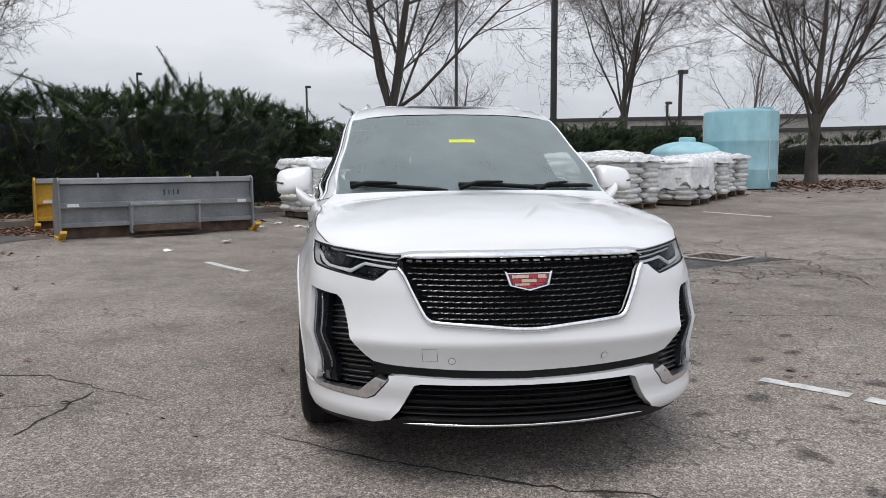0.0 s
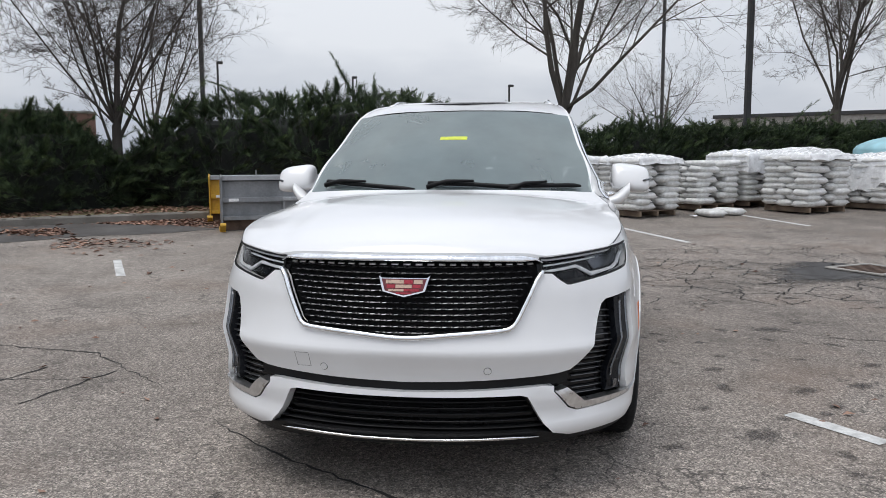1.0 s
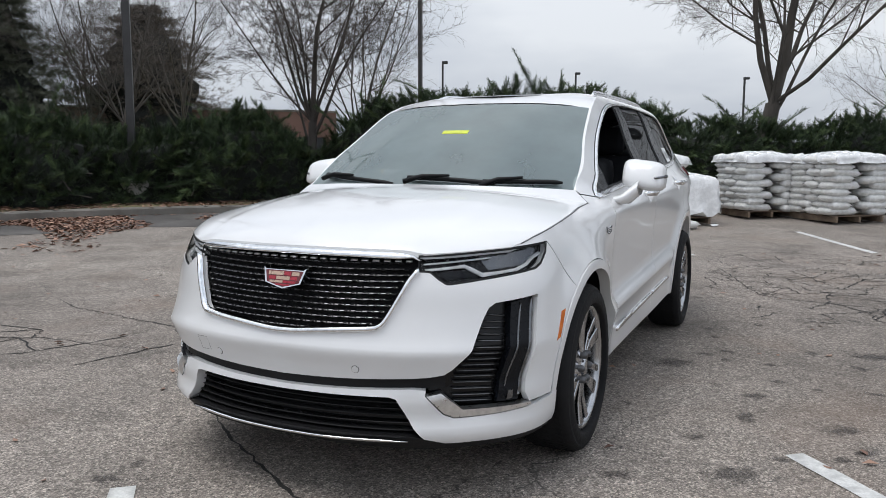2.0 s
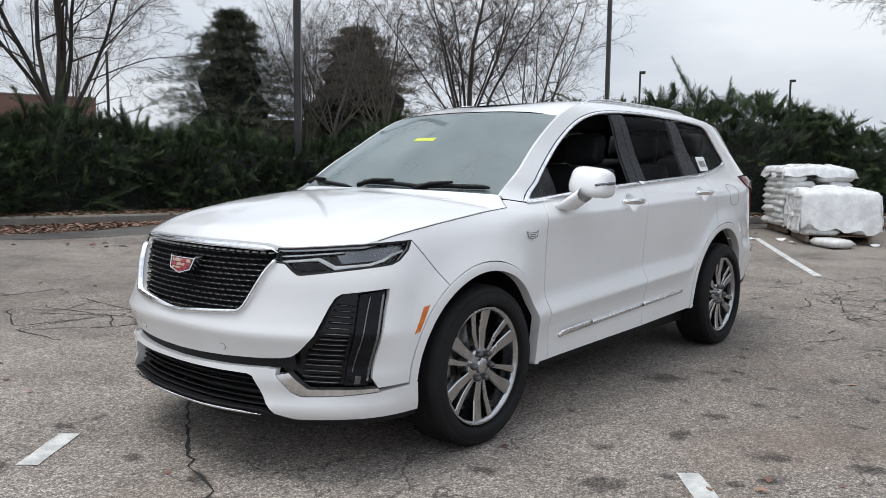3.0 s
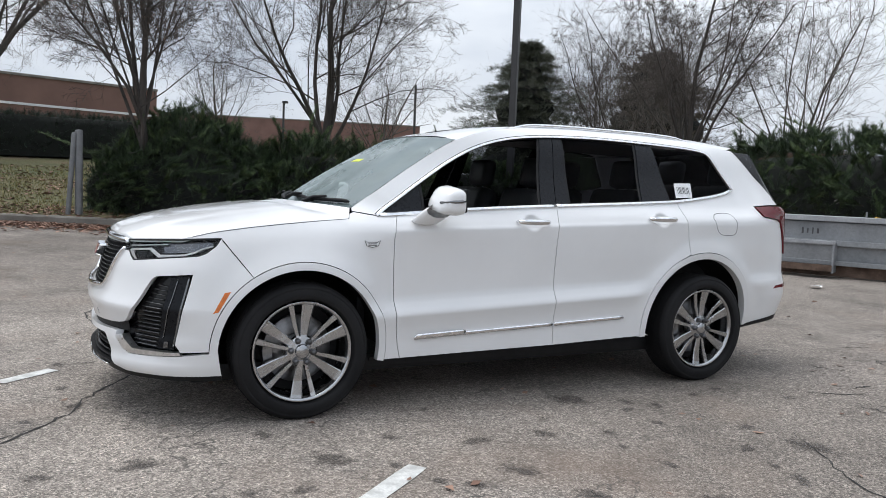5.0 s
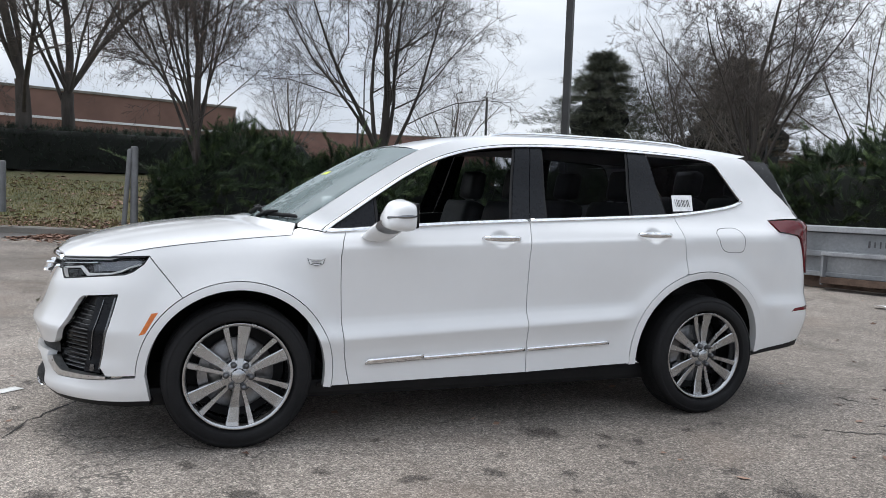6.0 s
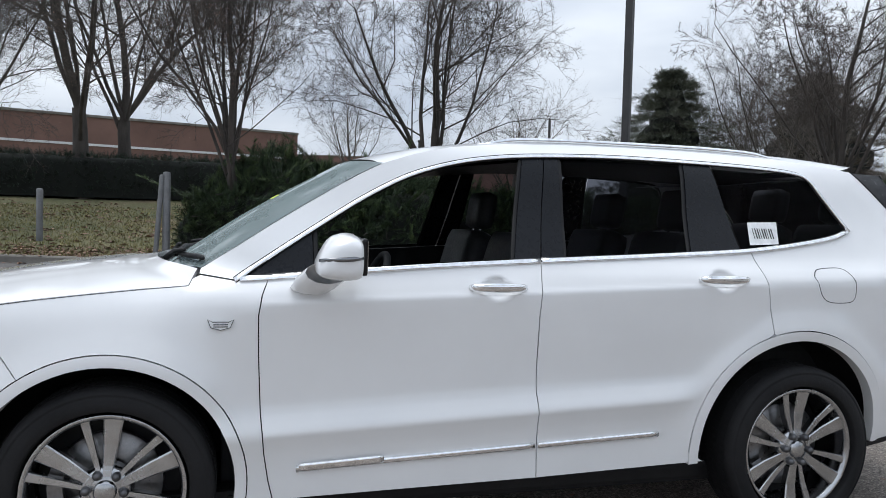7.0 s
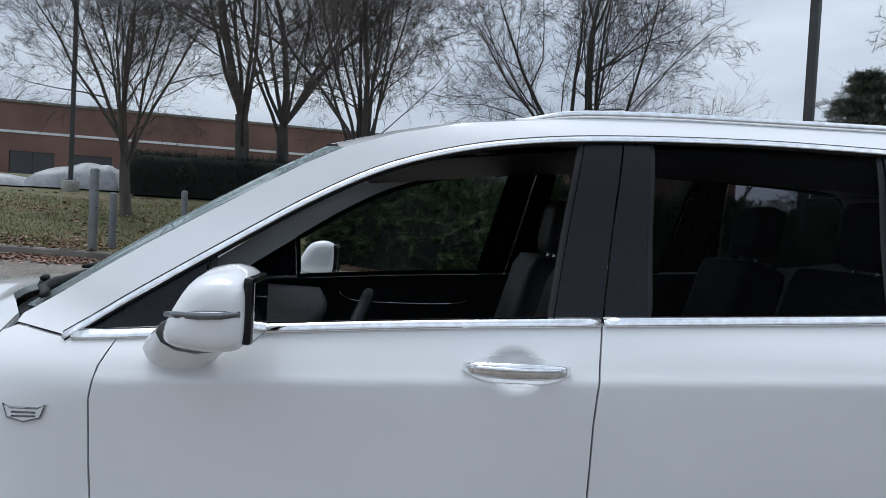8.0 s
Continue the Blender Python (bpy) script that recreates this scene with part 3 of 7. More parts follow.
def bare_tree(label, at, height, trunk_r, limbs, fork, spread, seed, bark, twig_r=0.007, levels=5, upright=0.35, lean=(0, 0), twigs=1.0, buds=False, reach=1.0):
    """A leafless tree: trunk, limbs that fork again and again, and a haze of twigs."""
    rng = random.Random(seed)
    tree = thing("tree", label, "tree", Matrix.Translation(at))
    tv, tf, wv, wf, bud, limb_sets, last = [], [], [], [], [], [], []

    def branch(p, d, length, r, level):
        n = 6 if level < 2 else (4 if level < 3 else (3 if level < 4 else 2))
        pts, rad = [p.copy()], [r]
        q, dd = p.copy(), d.copy()
        end_r = r * (0.72 if level == 0 else 0.24)
        wob = (0.05, 0.10, 0.15, 0.19, 0.22, 0.2)[level]
        for k in range(1, n + 1):
            dd = (dd + Vector((rng.gauss(0, wob), rng.gauss(0, wob), rng.gauss(0, wob) + upright * (0.13 if level < 2 else 0.05)))).normalized()
            q = q + dd * (length / n)
            pts.append(q.copy())
            rad.append(max(r + (end_r - r) * k / n, twig_r * 0.42))
        if level == 0:
            flare = [1.35] + [1.0] * n
            tube_arrays(pts, [a * b for a, b in zip(rad, flare)], 12, tv, tf, False)
        elif level <= 2:
            if level == 1:
                limb_sets.append(([], []))
            tube_arrays(pts, rad, 7 if level == 1 else 5, limb_sets[-1][0], limb_sets[-1][1], False)
        else:
            tube_arrays(pts, rad, 3, wv, wf, False)
        count = {0: limbs, 1: 9, 2: 7, 3: 6, 4: 9}[level]
        if level >= 2:
            count = max(2, int(count * twigs))
        for k in range(count):
            if level == 0:
                t = 1.0 if k < limbs * 0.6 else rng.uniform(0.55, 0.98)
                az = 2 * math.pi * (k * 0.618 + rng.uniform(-0.08, 0.08))
                tilt = radians(spread * (0.08 if k == 0 else rng.uniform(0.28, 1.05)))
                nd = (dd * math.cos(tilt) + Vector((math.cos(az), math.sin(az), 0)) * math.sin(tilt)).normalized()
                ln = (height - fork) * rng.uniform(0.70, 1.02)
                rr = r * (0.55 if k == 0 else rng.uniform(0.20, 0.36))
            else:
                t = min((0.22 if level == 1 else 0.12) + 0.86 * (k + rng.random()) / count, 1.0)
                i = min(int(t * n), n - 1)
                loc = (pts[i + 1] - pts[i]).normalized()
                side = loc.cross(Vector((rng.gauss(0, 1), rng.gauss(0, 1), rng.gauss(0, 1))))
                side = side.normalized() if side.length > 1e-3 else Vector((1, 0, 0))
                tilt = radians(rng.uniform(28, 62))
                nd = (loc * math.cos(tilt) + side * math.sin(tilt) + Vector((0, 0, upright * 0.14))).normalized()
                ln = length * (rng.uniform(0.44, 0.70) * reach if level == 1 else rng.uniform(0.36, 0.58)) * (1.2 - 0.55 * t)
                rr = max(rad[i] * rng.uniform(0.30, 0.48), twig_r * 0.55)
            i = min(int(t * n), n - 1)
            start = pts[i] + (pts[i + 1] - pts[i]) * (t * n - i)
            if level + 1 == levels:
                last.append((start[:], nd[:], ln * rng.uniform(0.9, 1.35), rr))
                if buds and rng.random() < 0.14:
                    bud.append(start + nd * ln)
            else:
                branch(start, nd, ln, rr, level + 1)
    branch(Vector((0, 0, -0.15)), Vector((lean[0], lean[1], 1)).normalized(), fork + 0.15, trunk_r, 0)
    mesh_part("trunk", raw(tv, tf), bark, tree, "", True)
    for v, f in limb_sets:
        mesh_part("limb", raw(v, f), bark, tree, "", True)
    mesh_part("twig_haze", raw(wv, wf), TWIG, tree, "fine leafless twigs", False, "stuff")
    twig_tips(last, twig_r, tree)
    if bud:
        P = np.array([b[:] for b in bud])
        D = RNG.normal(0, 1, P.shape)
        D[:, 2] -= 0.5
        D /= np.linalg.norm(D, axis=1, keepdims=True)
        scatter_sprays("withered_foliage", P, D, RNG.uniform(0.06, 0.12, len(P)), LEAF, tree, "few clinging brown leaves", pairs=1, width=0.6, kinds=2)
    return tree


def at_verge(x, y, dz=0.0):
    return (x, y, verge_at(x, y) + dz)


def at_lot(x, y):
    return (x, y, ground_z(x, y))


bare_tree("leafless tree with long upswept forked limbs rising from the juniper hedge", at_verge(0.36, 17.6), 9.4, 0.26, 7, 2.2, 58, 3, BARK, upright=0.38, reach=1.2)
bare_tree("leafless spreading tree behind the far hedge", at_verge(10.2, 24.3), 9.0, 0.24, 7, 2.3, 46, 8, BARK, upright=0.45)
bare_tree("leafless tree on a leaf-strewn island by the tank", at_lot(13.4, 16.6), 8.8, 0.21, 12, 2.1, 47, 14, BARK, upright=0.48)
bare_tree("leafless rounded tree with dense dark twigs behind the hedge", at_verge(-8.9, 10.2), 6.2, 0.13, 11, 1.7, 34, 21, BARK_DARK, upright=0.45, reach=0.62, twigs=0.9)
bare_tree("leafless multi-stemmed tree beyond the hedge", at_verge(-12.5, 18.0), 8.0, 0.12, 10, 1.2, 42, 24, BARK, upright=0.40, levels=4, reach=0.7)
bare_tree("leafless broad tree with wide low limbs behind the hedge", at_verge(-16.7, 3.8), 8.2, 0.25, 7, 1.8, 54, 30, BARK_DARK, upright=0.40)
bare_tree("leafless upright vase-shaped tree at the hedge end", at_verge(-12.9, -1.15), 8.0, 0.13, 13, 1.9, 30, 41, BARK_DARK, upright=0.65, buds=True, reach=0.65)
bare_tree("tall leafless tree with dark trunk on the grass bank", at_verge(-27.6, -6.8), 15, 0.33, 8, 3.4, 36, 50, BARK_DARK, upright=0.5, reach=0.8)
bare_tree("tall leafless twin tree with dark trunk on the grass bank", at_verge(-28.9, -5.6), 14, 0.30, 8, 3.0, 40, 51, BARK_DARK, upright=0.45)
bare_tree("young leafless tree with a few brown leaves on the lawn", at_verge(-19.8, -8.4), 8.4, 0.17, 11, 2.0, 40, 62, BARK, upright=0.55, buds=True)
bare_tree("far leafless tree between the conifers and the hedge", (-36.0, 34.0, 1.5), 12.0, 0.24, 8, 2.0, 50, 70, BARK, upright=0.4, levels=4)
bare_tree("far leafless tree with dense brown twigs between the conifers", at_verge(-49.0, 37.5), 13.0, 0.24, 10, 2.4, 42, 78, BARK, upright=0.45, levels=4, twigs=1.7, twig_r=0.014)
bare_tree("far leafless tree rising beyond the hedge", (-43.0, 35.0, 1.5), 14.0, 0.25, 9, 2.2, 42, 71, BARK_DARK, upright=0.5, levels=4)
bare_tree("small far leafless tree near the brick building", at_verge(-48.0, 6.0), 8.0, 0.2, 8, 1.6, 45, 72, BARK, levels=4)
bare_tree("small far leafless tree behind the broad tree", at_verge(-44.0, 16.0), 9.0, 0.2, 8, 1.6, 45, 76, BARK, levels=4)
bare_tree("small far leafless tree beyond the lot", at_lot(7.0, 46.0), 7.5, 0.2, 8, 1.6, 55, 73, BARK, levels=4)
bare_tree("far leafless tree by the parking lot lights", at_lot(30.0, 50.0), 9.0, 0.22, 8, 1.8, 55, 74, BARK, levels=4)
bare_tree("distant bare rounded tree behind the building", (-62.0, -38.0, 2.0), 12.0, 0.3, 9, 2.4, 50, 75, BARK, levels=4)


def conifer(label, at, height, radius, taper, seed, needles=None, core=0.45, boughs=560):
    """A dense evergreen: dark core, tiers of drooping boughs of uneven reach."""
    rng = np.random.default_rng(seed)
    tree = thing("conifer", label, "tree", Matrix.Translation(at))
    tube("trunk", [(0, 0, -0.3), (0.03, 0, height * 0.5), (0, 0, height)], [0.28, 0.17, 0.03], 8, BARK_DARK, tree)

    def reach(z, az):
        t = z / height
        return radius * (1 - t) ** taper * (1 + 0.75 * noise.noise((math.cos(az) * 1.7, math.sin(az) * 1.7, z * 0.7 + seed)))
    rows, v, f = 18, [], []
    for j in range(rows + 1):
        z = height * (0.03 + 0.93 * j / rows)
        for k in range(20):
            az = 2 * math.pi * k / 20
            r = core * reach(z, az)
            v.append((r * math.cos(az), r * math.sin(az), z))
    for j in range(rows):
        for k in range(20):
            f.append((j * 20 + k, j * 20 + (k + 1) % 20, (j + 1) * 20 + (k + 1) % 20, (j + 1) * 20 + k))
    mesh_part("branch_core", raw(v, f), JUNIPER_CORE, tree, "solid core with the inner shade put into its colour", True, "stuff")
    pos, dirs, lens = [], [], []
    for _ in range(boughs):
        z = height * (0.04 + 0.95 * (int(rng.random() ** 0.9 * 15) + 0.5 + rng.normal(0, 0.16)) / 15)
        z = min(max(z, 0.3), height * 0.985)
        az = rng.uniform(0, 2 * math.pi)
        out = reach(z, az) * rng.uniform(0.70, 1.22)
        for k in range(26):
            t = rng.uniform(0.40, 1.0)
            droop = -0.12 * out * t * t + 0.10 * rng.normal()
            pos.append((math.cos(az) * out * t + rng.normal(0, 0.16), math.sin(az) * out * t + rng.normal(0, 0.16), z + droop))
            dirs.append(Vector((math.cos(az) + rng.normal(0, 0.5), math.sin(az) + rng.normal(0, 0.5), 0.25 + rng.normal(0, 0.3))).normalized())
            lens.append(rng.uniform(0.35, 0.85))
    scatter_sprays("crown", np.array(pos), np.array(dirs), np.array(lens), needles or PINE, tree, pairs=4, width=0.4)


conifer("dark spruce with layered drooping branches", (-51.5, 32.0, ground_z(-51.5, 32.0)), 12.8, 9.4, 0.85, 1, None, 0.40, 620)
conifer("dark broad conifer behind the leafless trees", (-53.0, 47.0, ground_z(-53, 47)), 13.8, 10.8, 0.66, 2, RUSTY_PINE, 0.5, 640)


# ---- light poles ----
def light_pole(label, at, height, r, heads=0, base=False, az=0.0):
    pole = thing("light_pole", label, "light pole", pose(*at, 0, 0, az))
    z0 = 0.0
    if base:
        part("concrete_base", lathe_bm([(0.0, -0.3), (0.30, -0.3), (0.30, 0.38), (0.27, 0.42), (0.0, 0.42)], 24), CONCRETE, pole, "round concrete footing", True)
        part("base_plate", box_bm(0.34, 0.34, 0.03, (0, 0, 0.435), 0.005), POLE_PAINT, pole)
        z0 = 0.44
    part("shaft", box_bm(2 * r, 2 * r, height - z0, (0, 0, (height + z0) / 2), r * 0.25), POLE_PAINT, pole)
    for k in range(heads):
        s = -1 if k else 1
        if height < 9:
            part("lamp_head", box_bm(0.44, 0.34, 0.20, (s * 0.16, 0, height + 0.06), 0.05), POLE_PAINT, pole, "dark boxy lamp head")
            continue
        arm = part("arm", box_bm(0.5, 0.06, 0.06, (s * 0.25, 0, height - 0.15), 0.01), POLE_PAINT, pole)
        part("lamp_head", box_bm(0.75, 0.36, 0.16, (s * 0.80, 0, height - 0.12), 0.04), POLE_PAINT, pole, "dark shoebox lamp head")


light_pole("tall dark square light pole on a concrete base by the kerb", (-10.75, 6.65, verge_at(-10.75, 6.65)), 11.5, 0.075, 2, True, 40)
light_pole("tall dark light pole behind the hedge", (6.5, 21.0, 0.5), 13.0, 0.085, 2, False, 20)
light_pole("tall far light pole beyond the hedge", (-17.0, 31.3, 1.2), 14.0, 0.10, 2, False, 10)
light_pole("slim far light pole beyond the hedge", (8.5, 58.4, 1.2), 14.0, 0.11, 1, False, 60)
light_pole("dark light pole on a round concrete footing on the lawn", (-26.5, -12.9, verge_at(-26.5, -12.9)), 11.0, 0.075, 1, True, 10)
for x, y, h, heads in ((15.6, 31.0, 4.9, 1), (23.0, 49.7, 4.6, 1), (-17.8, 62.5, 7.7, 1), (-4.0, 64.5, 6.9, 1), (-47.4, 45.5, 6.7, 1), (-24.4, 49.2, 7.6, 1), (-63.0, 14.0, 7.2, 1), (-50.0, 21.0, 8.2, 0)):
    light_pole("small distant parking lot light pole", (x, y, ground_z(x, y) - 0.1), h, 0.07, heads, False, 30)


# ---- bollards ----
def bollard(at, height, r, label, lean=0.0):
    b = thing("bollard", label, "bollard", pose(*at, lean, 0, 0), "bollards by the kerb")
    part("post", lathe_bm([(r, -0.2), (r, height - 0.03), (r * 0.85, height), (0.0, height + 0.012)], 20), POST_STEEL, b, "", True)


bollard((-12.55, -2.47, verge_at(-12.55, -2.47)), 1.72, 0.075, "tall galvanised steel bollard post, slightly weathered")
bollard((-12.52, -2.67, verge_at(-12.52, -2.67)), 1.66, 0.05, "leaning galvanised steel post beside another post", -4)
bollard((-14.9, -5.33, verge_at(-14.9, -5.33)), 1.15, 0.07, "short grey steel bollard post on the grass")
bollard((-12.75, -6.45, verge_at(-12.75, -6.45)), 1.62, 0.085, "tall galvanised steel bollard post near the kerb")
bollard((-13.4, -6.32, verge_at(-13.4, -6.32)), 1.12, 0.075, "short grey steel bollard post near the kerb")


# ---- brick buildings ----
def brick_material():
    m, n, l, b = shader("red_brown_brick", 0.85)
    v = coords(n, l)
    tex = n.new("ShaderNodeTexBrick")
    tex.inputs["Color1"].default_value = (0.25, 0.085, 0.062, 1)
    tex.inputs["Color2"].default_value = (0.175, 0.062, 0.048, 1)
    tex.inputs["Mortar"].default_value = (0.18, 0.105, 0.085, 1)
    tex.inputs["Scale"].default_value = 4.0
    l.new(v, tex.inputs["Vector"])
    l.new(blend(n, l, tex.outputs["Color"], ramp(n, l, noise_tex(n, l, v, 0.4), [(0.3, 0.75), (0.7, 1.15)]), 0.9, "MULTIPLY"), b.inputs["Base Color"])
    return m


BRICK = brick_material()
DARK_GLASS = worn("dark_window_glass", (0.012, 0.014, 0.017), (0.03, 0.034, 0.04), 0.12, 0, 0.5, 6.0, 0.0)


def brick_building(label, a, b, depth, z0, height, bays, band=True):
    """A long low building: brick walls, recessed windows, a pale roof edge and a stone band."""
    a, b = Vector(a), Vector(b)
    d = b - a
    L = d.length
    az = math.degrees(math.atan2(d.y, d.x))
    bl = thing("brick_building", label, "building", pose(a.x, a.y, z0, 0, 0, az))
    wl, wh, sill = L / bays, height * 0.32, height * 0.18
    bm = bmesh.new()
    box_bm(L, 0.3, sill, (L / 2, 0.15, sill / 2), 0, bm)
    box_bm(L, 0.3, height - sill - wh, (L / 2, 0.15, (height + sill + wh) / 2), 0, bm)
    for k in range(bays + 1):
        x = min(max(k * wl, wl * 0.12), L - wl * 0.12)
        box_bm(wl * 0.24, 0.3, wh, (x, 0.15, sill + wh / 2), 0, bm)
    box_bm(0.3, depth - 0.3, height, (0.15, 0.3 + (depth - 0.3) / 2, height / 2), 0, bm)
    box_bm(0.3, depth - 0.3, height, (L - 0.15, 0.3 + (depth - 0.3) / 2, height / 2), 0, bm)
    box_bm(L - 0.6, 0.3, height, (L / 2, depth - 0.15, height / 2), 0, bm)
    part("wall", bm, BRICK, bl)
    part("roof", box_bm(L - 0.62, depth - 0.62, 0.2, (L / 2, depth / 2, height - 0.3)), CONCRETE, bl)
    part("roof_edge", box_bm(L + 0.1, 0.14, 0.18, (L / 2, -0.02, height + 0.09), 0.02), KERB, bl, "weathered grey metal coping")
    if band:
        part("stone_band", box_bm(L, 0.06, 0.16, (L / 2, -0.032, sill + wh + height * 0.20)), WHITE_TRIM, bl, "pale stone band")
    for k in range(bays):
        w = part("window", box_bm(wl * 0.76, 0.06, wh, ((k + 0.5) * wl, 0.22, sill + wh / 2)), DARK_GLASS, bl)
        part("mullion", box_bm(0.08, 0.05, wh, ((k + 0.5) * wl, 0.165, sill + wh / 2)), POLE_PAINT, w)


brick_building("long low red-brown brick building with grey coping", (-43.5, -44.0), (-58.8, 3.1), 25, 1.5, 6.3, 14)
brick_building("distant low brick building beyond the hedge", (-124.0, 6.0), (-113.0, 49.0), 30, 1.0, 10.2, 10, False)
brick_building("far red-brown brick building behind the trees", (-58.0, 40.0), (-40.0, 58.0), 20, 0.9, 4.7, 6, False)


def shed(label, at, size, az):
    s = thing("white_shed", label, "building", pose(*at, 0, 0, az))
    part("wall", box_bm(size[0], size[1], size[2], (0, 0, size[2] / 2)), WHITE_TRIM if size[0] < 10 else CONCRETE, s)
    part("roof", box_bm(size[0] + 0.5, size[1] + 0.5, 0.4, (0, 0, size[2] + 0.2), 0.03), POLE_PAINT, s, "dark flat roof")
    part("door", box_bm(size[0] * 0.5, 0.1, size[2] * 0.55, (0, -size[1] / 2 - 0.03, size[2] * 0.3)), DARK_GLASS, s)


shed("distant small white building with a dark flat roof", (19.0, 40.6, 1.1), (3.6, 3.5, 1.9), -23)
shed("distant long grey commercial building", (38.0, 89.0, 1.4), (36, 16, 4.6), -23)
shed("distant long pale warehouse", (69.0, 65.0, 1.4), (48, 16, 3.0), -45)


# ---- the white SUV: body surface ----
# The shell is one surface: a plan outline run round the car (u, metres from the nose's centre, negative on the
# passenger side) with a depth that changes with height. Panels are outlines in (u, height) laid on it.
PLAN = [(0, -2.455), (0.20, -2.45), (0.40, -2.415), (0.56, -2.36), (0.70, -2.27), (0.812, -2.14), (0.886, -1.97), (0.924, -1.80), (0.947, -1.6), (0.955, -1.3), (0.950, -0.9),
        (0.952, -0.4), (0.963, 0.4), (0.973, 1.0), (0.975, 1.45), (0.956, 1.78), (0.924, 2.0), (0.876, 2.2), (0.81, 2.37), (0.66, 2.49), (0.34, 2.565), (0, 2.58)]


def catmull(pts, n):
    out = []
    for i in range(len(pts) - 1):
        p1, p2 = pts[i], pts[i + 1]
        p0 = pts[i - 1] if i else (-pts[1][0], pts[1][1])
        p3 = pts[i + 2] if i + 2 < len(pts) else (-pts[-2][0], pts[-2][1])
        for k in range(n):
            t = k / n
            out.append(tuple(0.5 * (2 * b + (c - a) * t + (2 * a - 5 * b + 4 * c - d) * t * t + (3 * b - a - 3 * c + d) * t**3) for a, b, c, d in zip(p0, p1, p2, p3)))
    return out + [pts[-1]]


OUTLINE = catmull(PLAN, 24)
ARC = [0.0]
for pa, pb in zip(OUTLINE, OUTLINE[1:]):
    ARC.append(ARC[-1] + math.hypot(pb[0] - pa[0], pb[1] - pa[1]))
ARC_NP = np.array(ARC)


def outline_normal(k):
    if k == 0:
        return 0.0, -1.0
    if k == len(OUTLINE) - 1:
        return 0.0, 1.0
    p, q = OUTLINE[k - 1], OUTLINE[k + 1]
    dx, dy = q[0] - p[0], q[1] - p[1]
    L = math.hypot(dx, dy)
    return dy / L, -dx / L


def plan_at(u):
    s = -1 if u < 0 else 1
    u = min(abs(u), ARC[-1] - 1e-6)
    i = min(max(int(np.searchsorted(ARC_NP, u, "right")) - 1, 0), len(OUTLINE) - 2)
    t = (u - ARC[i]) / (ARC[i + 1] - ARC[i])
    a, b = OUTLINE[i], OUTLINE[i + 1]
    n0, n1 = outline_normal(i), outline_normal(i + 1)
    nx, ny = n0[0] + (n1[0] - n0[0]) * t, n0[1] + (n1[1] - n0[1]) * t
    L = math.hypot(nx, ny)
    return s * (a[0] + (b[0] - a[0]) * t), a[1] + (b[1] - a[1]) * t, s * nx / L, ny / L


P_SIDE = [(0.18, -0.13), (0.24, -0.075), (0.30, -0.055), (0.40, -0.05), (0.470, -0.040), (0.538, -0.020), (0.550, -0.0155), (0.558, -0.0165), (0.604, -0.038), (0.632, -0.050), (0.668, -0.055), (0.77, -0.051), (0.90, -0.042),
          (1.060, -0.033), (1.068, -0.034), (1.076, -0.040), (1.11, -0.058), (1.17, -0.092), (1.22, -0.122), (1.39, -0.213), (1.60, -0.305), (1.66, -0.35), (1.70, -0.42), (1.76, -0.56)]
P_FENDER = [(0.18, -0.10), (0.24, -0.055), (0.30, -0.03), (0.45, -0.015), (0.6, -0.01), (0.75, -0.018), (0.88, -0.036), (0.945, -0.049), (1.0, -0.068), (1.06, -0.105), (1.12, -0.165), (1.2, -0.25)]
P_NOSE = [(0.18, -0.12), (0.24, -0.06), (0.275, -0.03), (0.30, -0.015), (0.36, -0.03), (0.43, -0.02), (0.48, -0.03), (0.54, -0.016), (0.604, 0.006), (0.611, 0.0065), (0.616, 0.004), (0.66, -0.015), (0.74, -0.038),
          (0.82, -0.055), (0.90, -0.082), (0.94, -0.098), (0.985, -0.13), (1.03, -0.18)]
P_TAIL = [(0.18, -0.20), (0.30, -0.10), (0.36, -0.065), (0.45, -0.035), (0.60, 0.0), (0.66, -0.004), (0.75, -0.024), (0.90, -0.030), (1.20, -0.042), (1.26, -0.095), (1.40, -0.185), (1.60, -0.300), (1.66, -0.34), (1.72, -0.42)]
HANDLE_SCOOPS = ((0.000, 1.088), (1.020, 1.124))
PROFILE_Z = np.linspace(0.18, 1.80, 325)
PROF = {k: np.array([interp(z, t) for z in PROFILE_Z]) for k, t in (("side", P_SIDE), ("fender", P_FENDER), ("nose", P_NOSE), ("tail", P_TAIL))}
U_FRONT_WHEEL, U_REAR_WHEEL, HUB_Z = 1.637, 4.485, 0.372


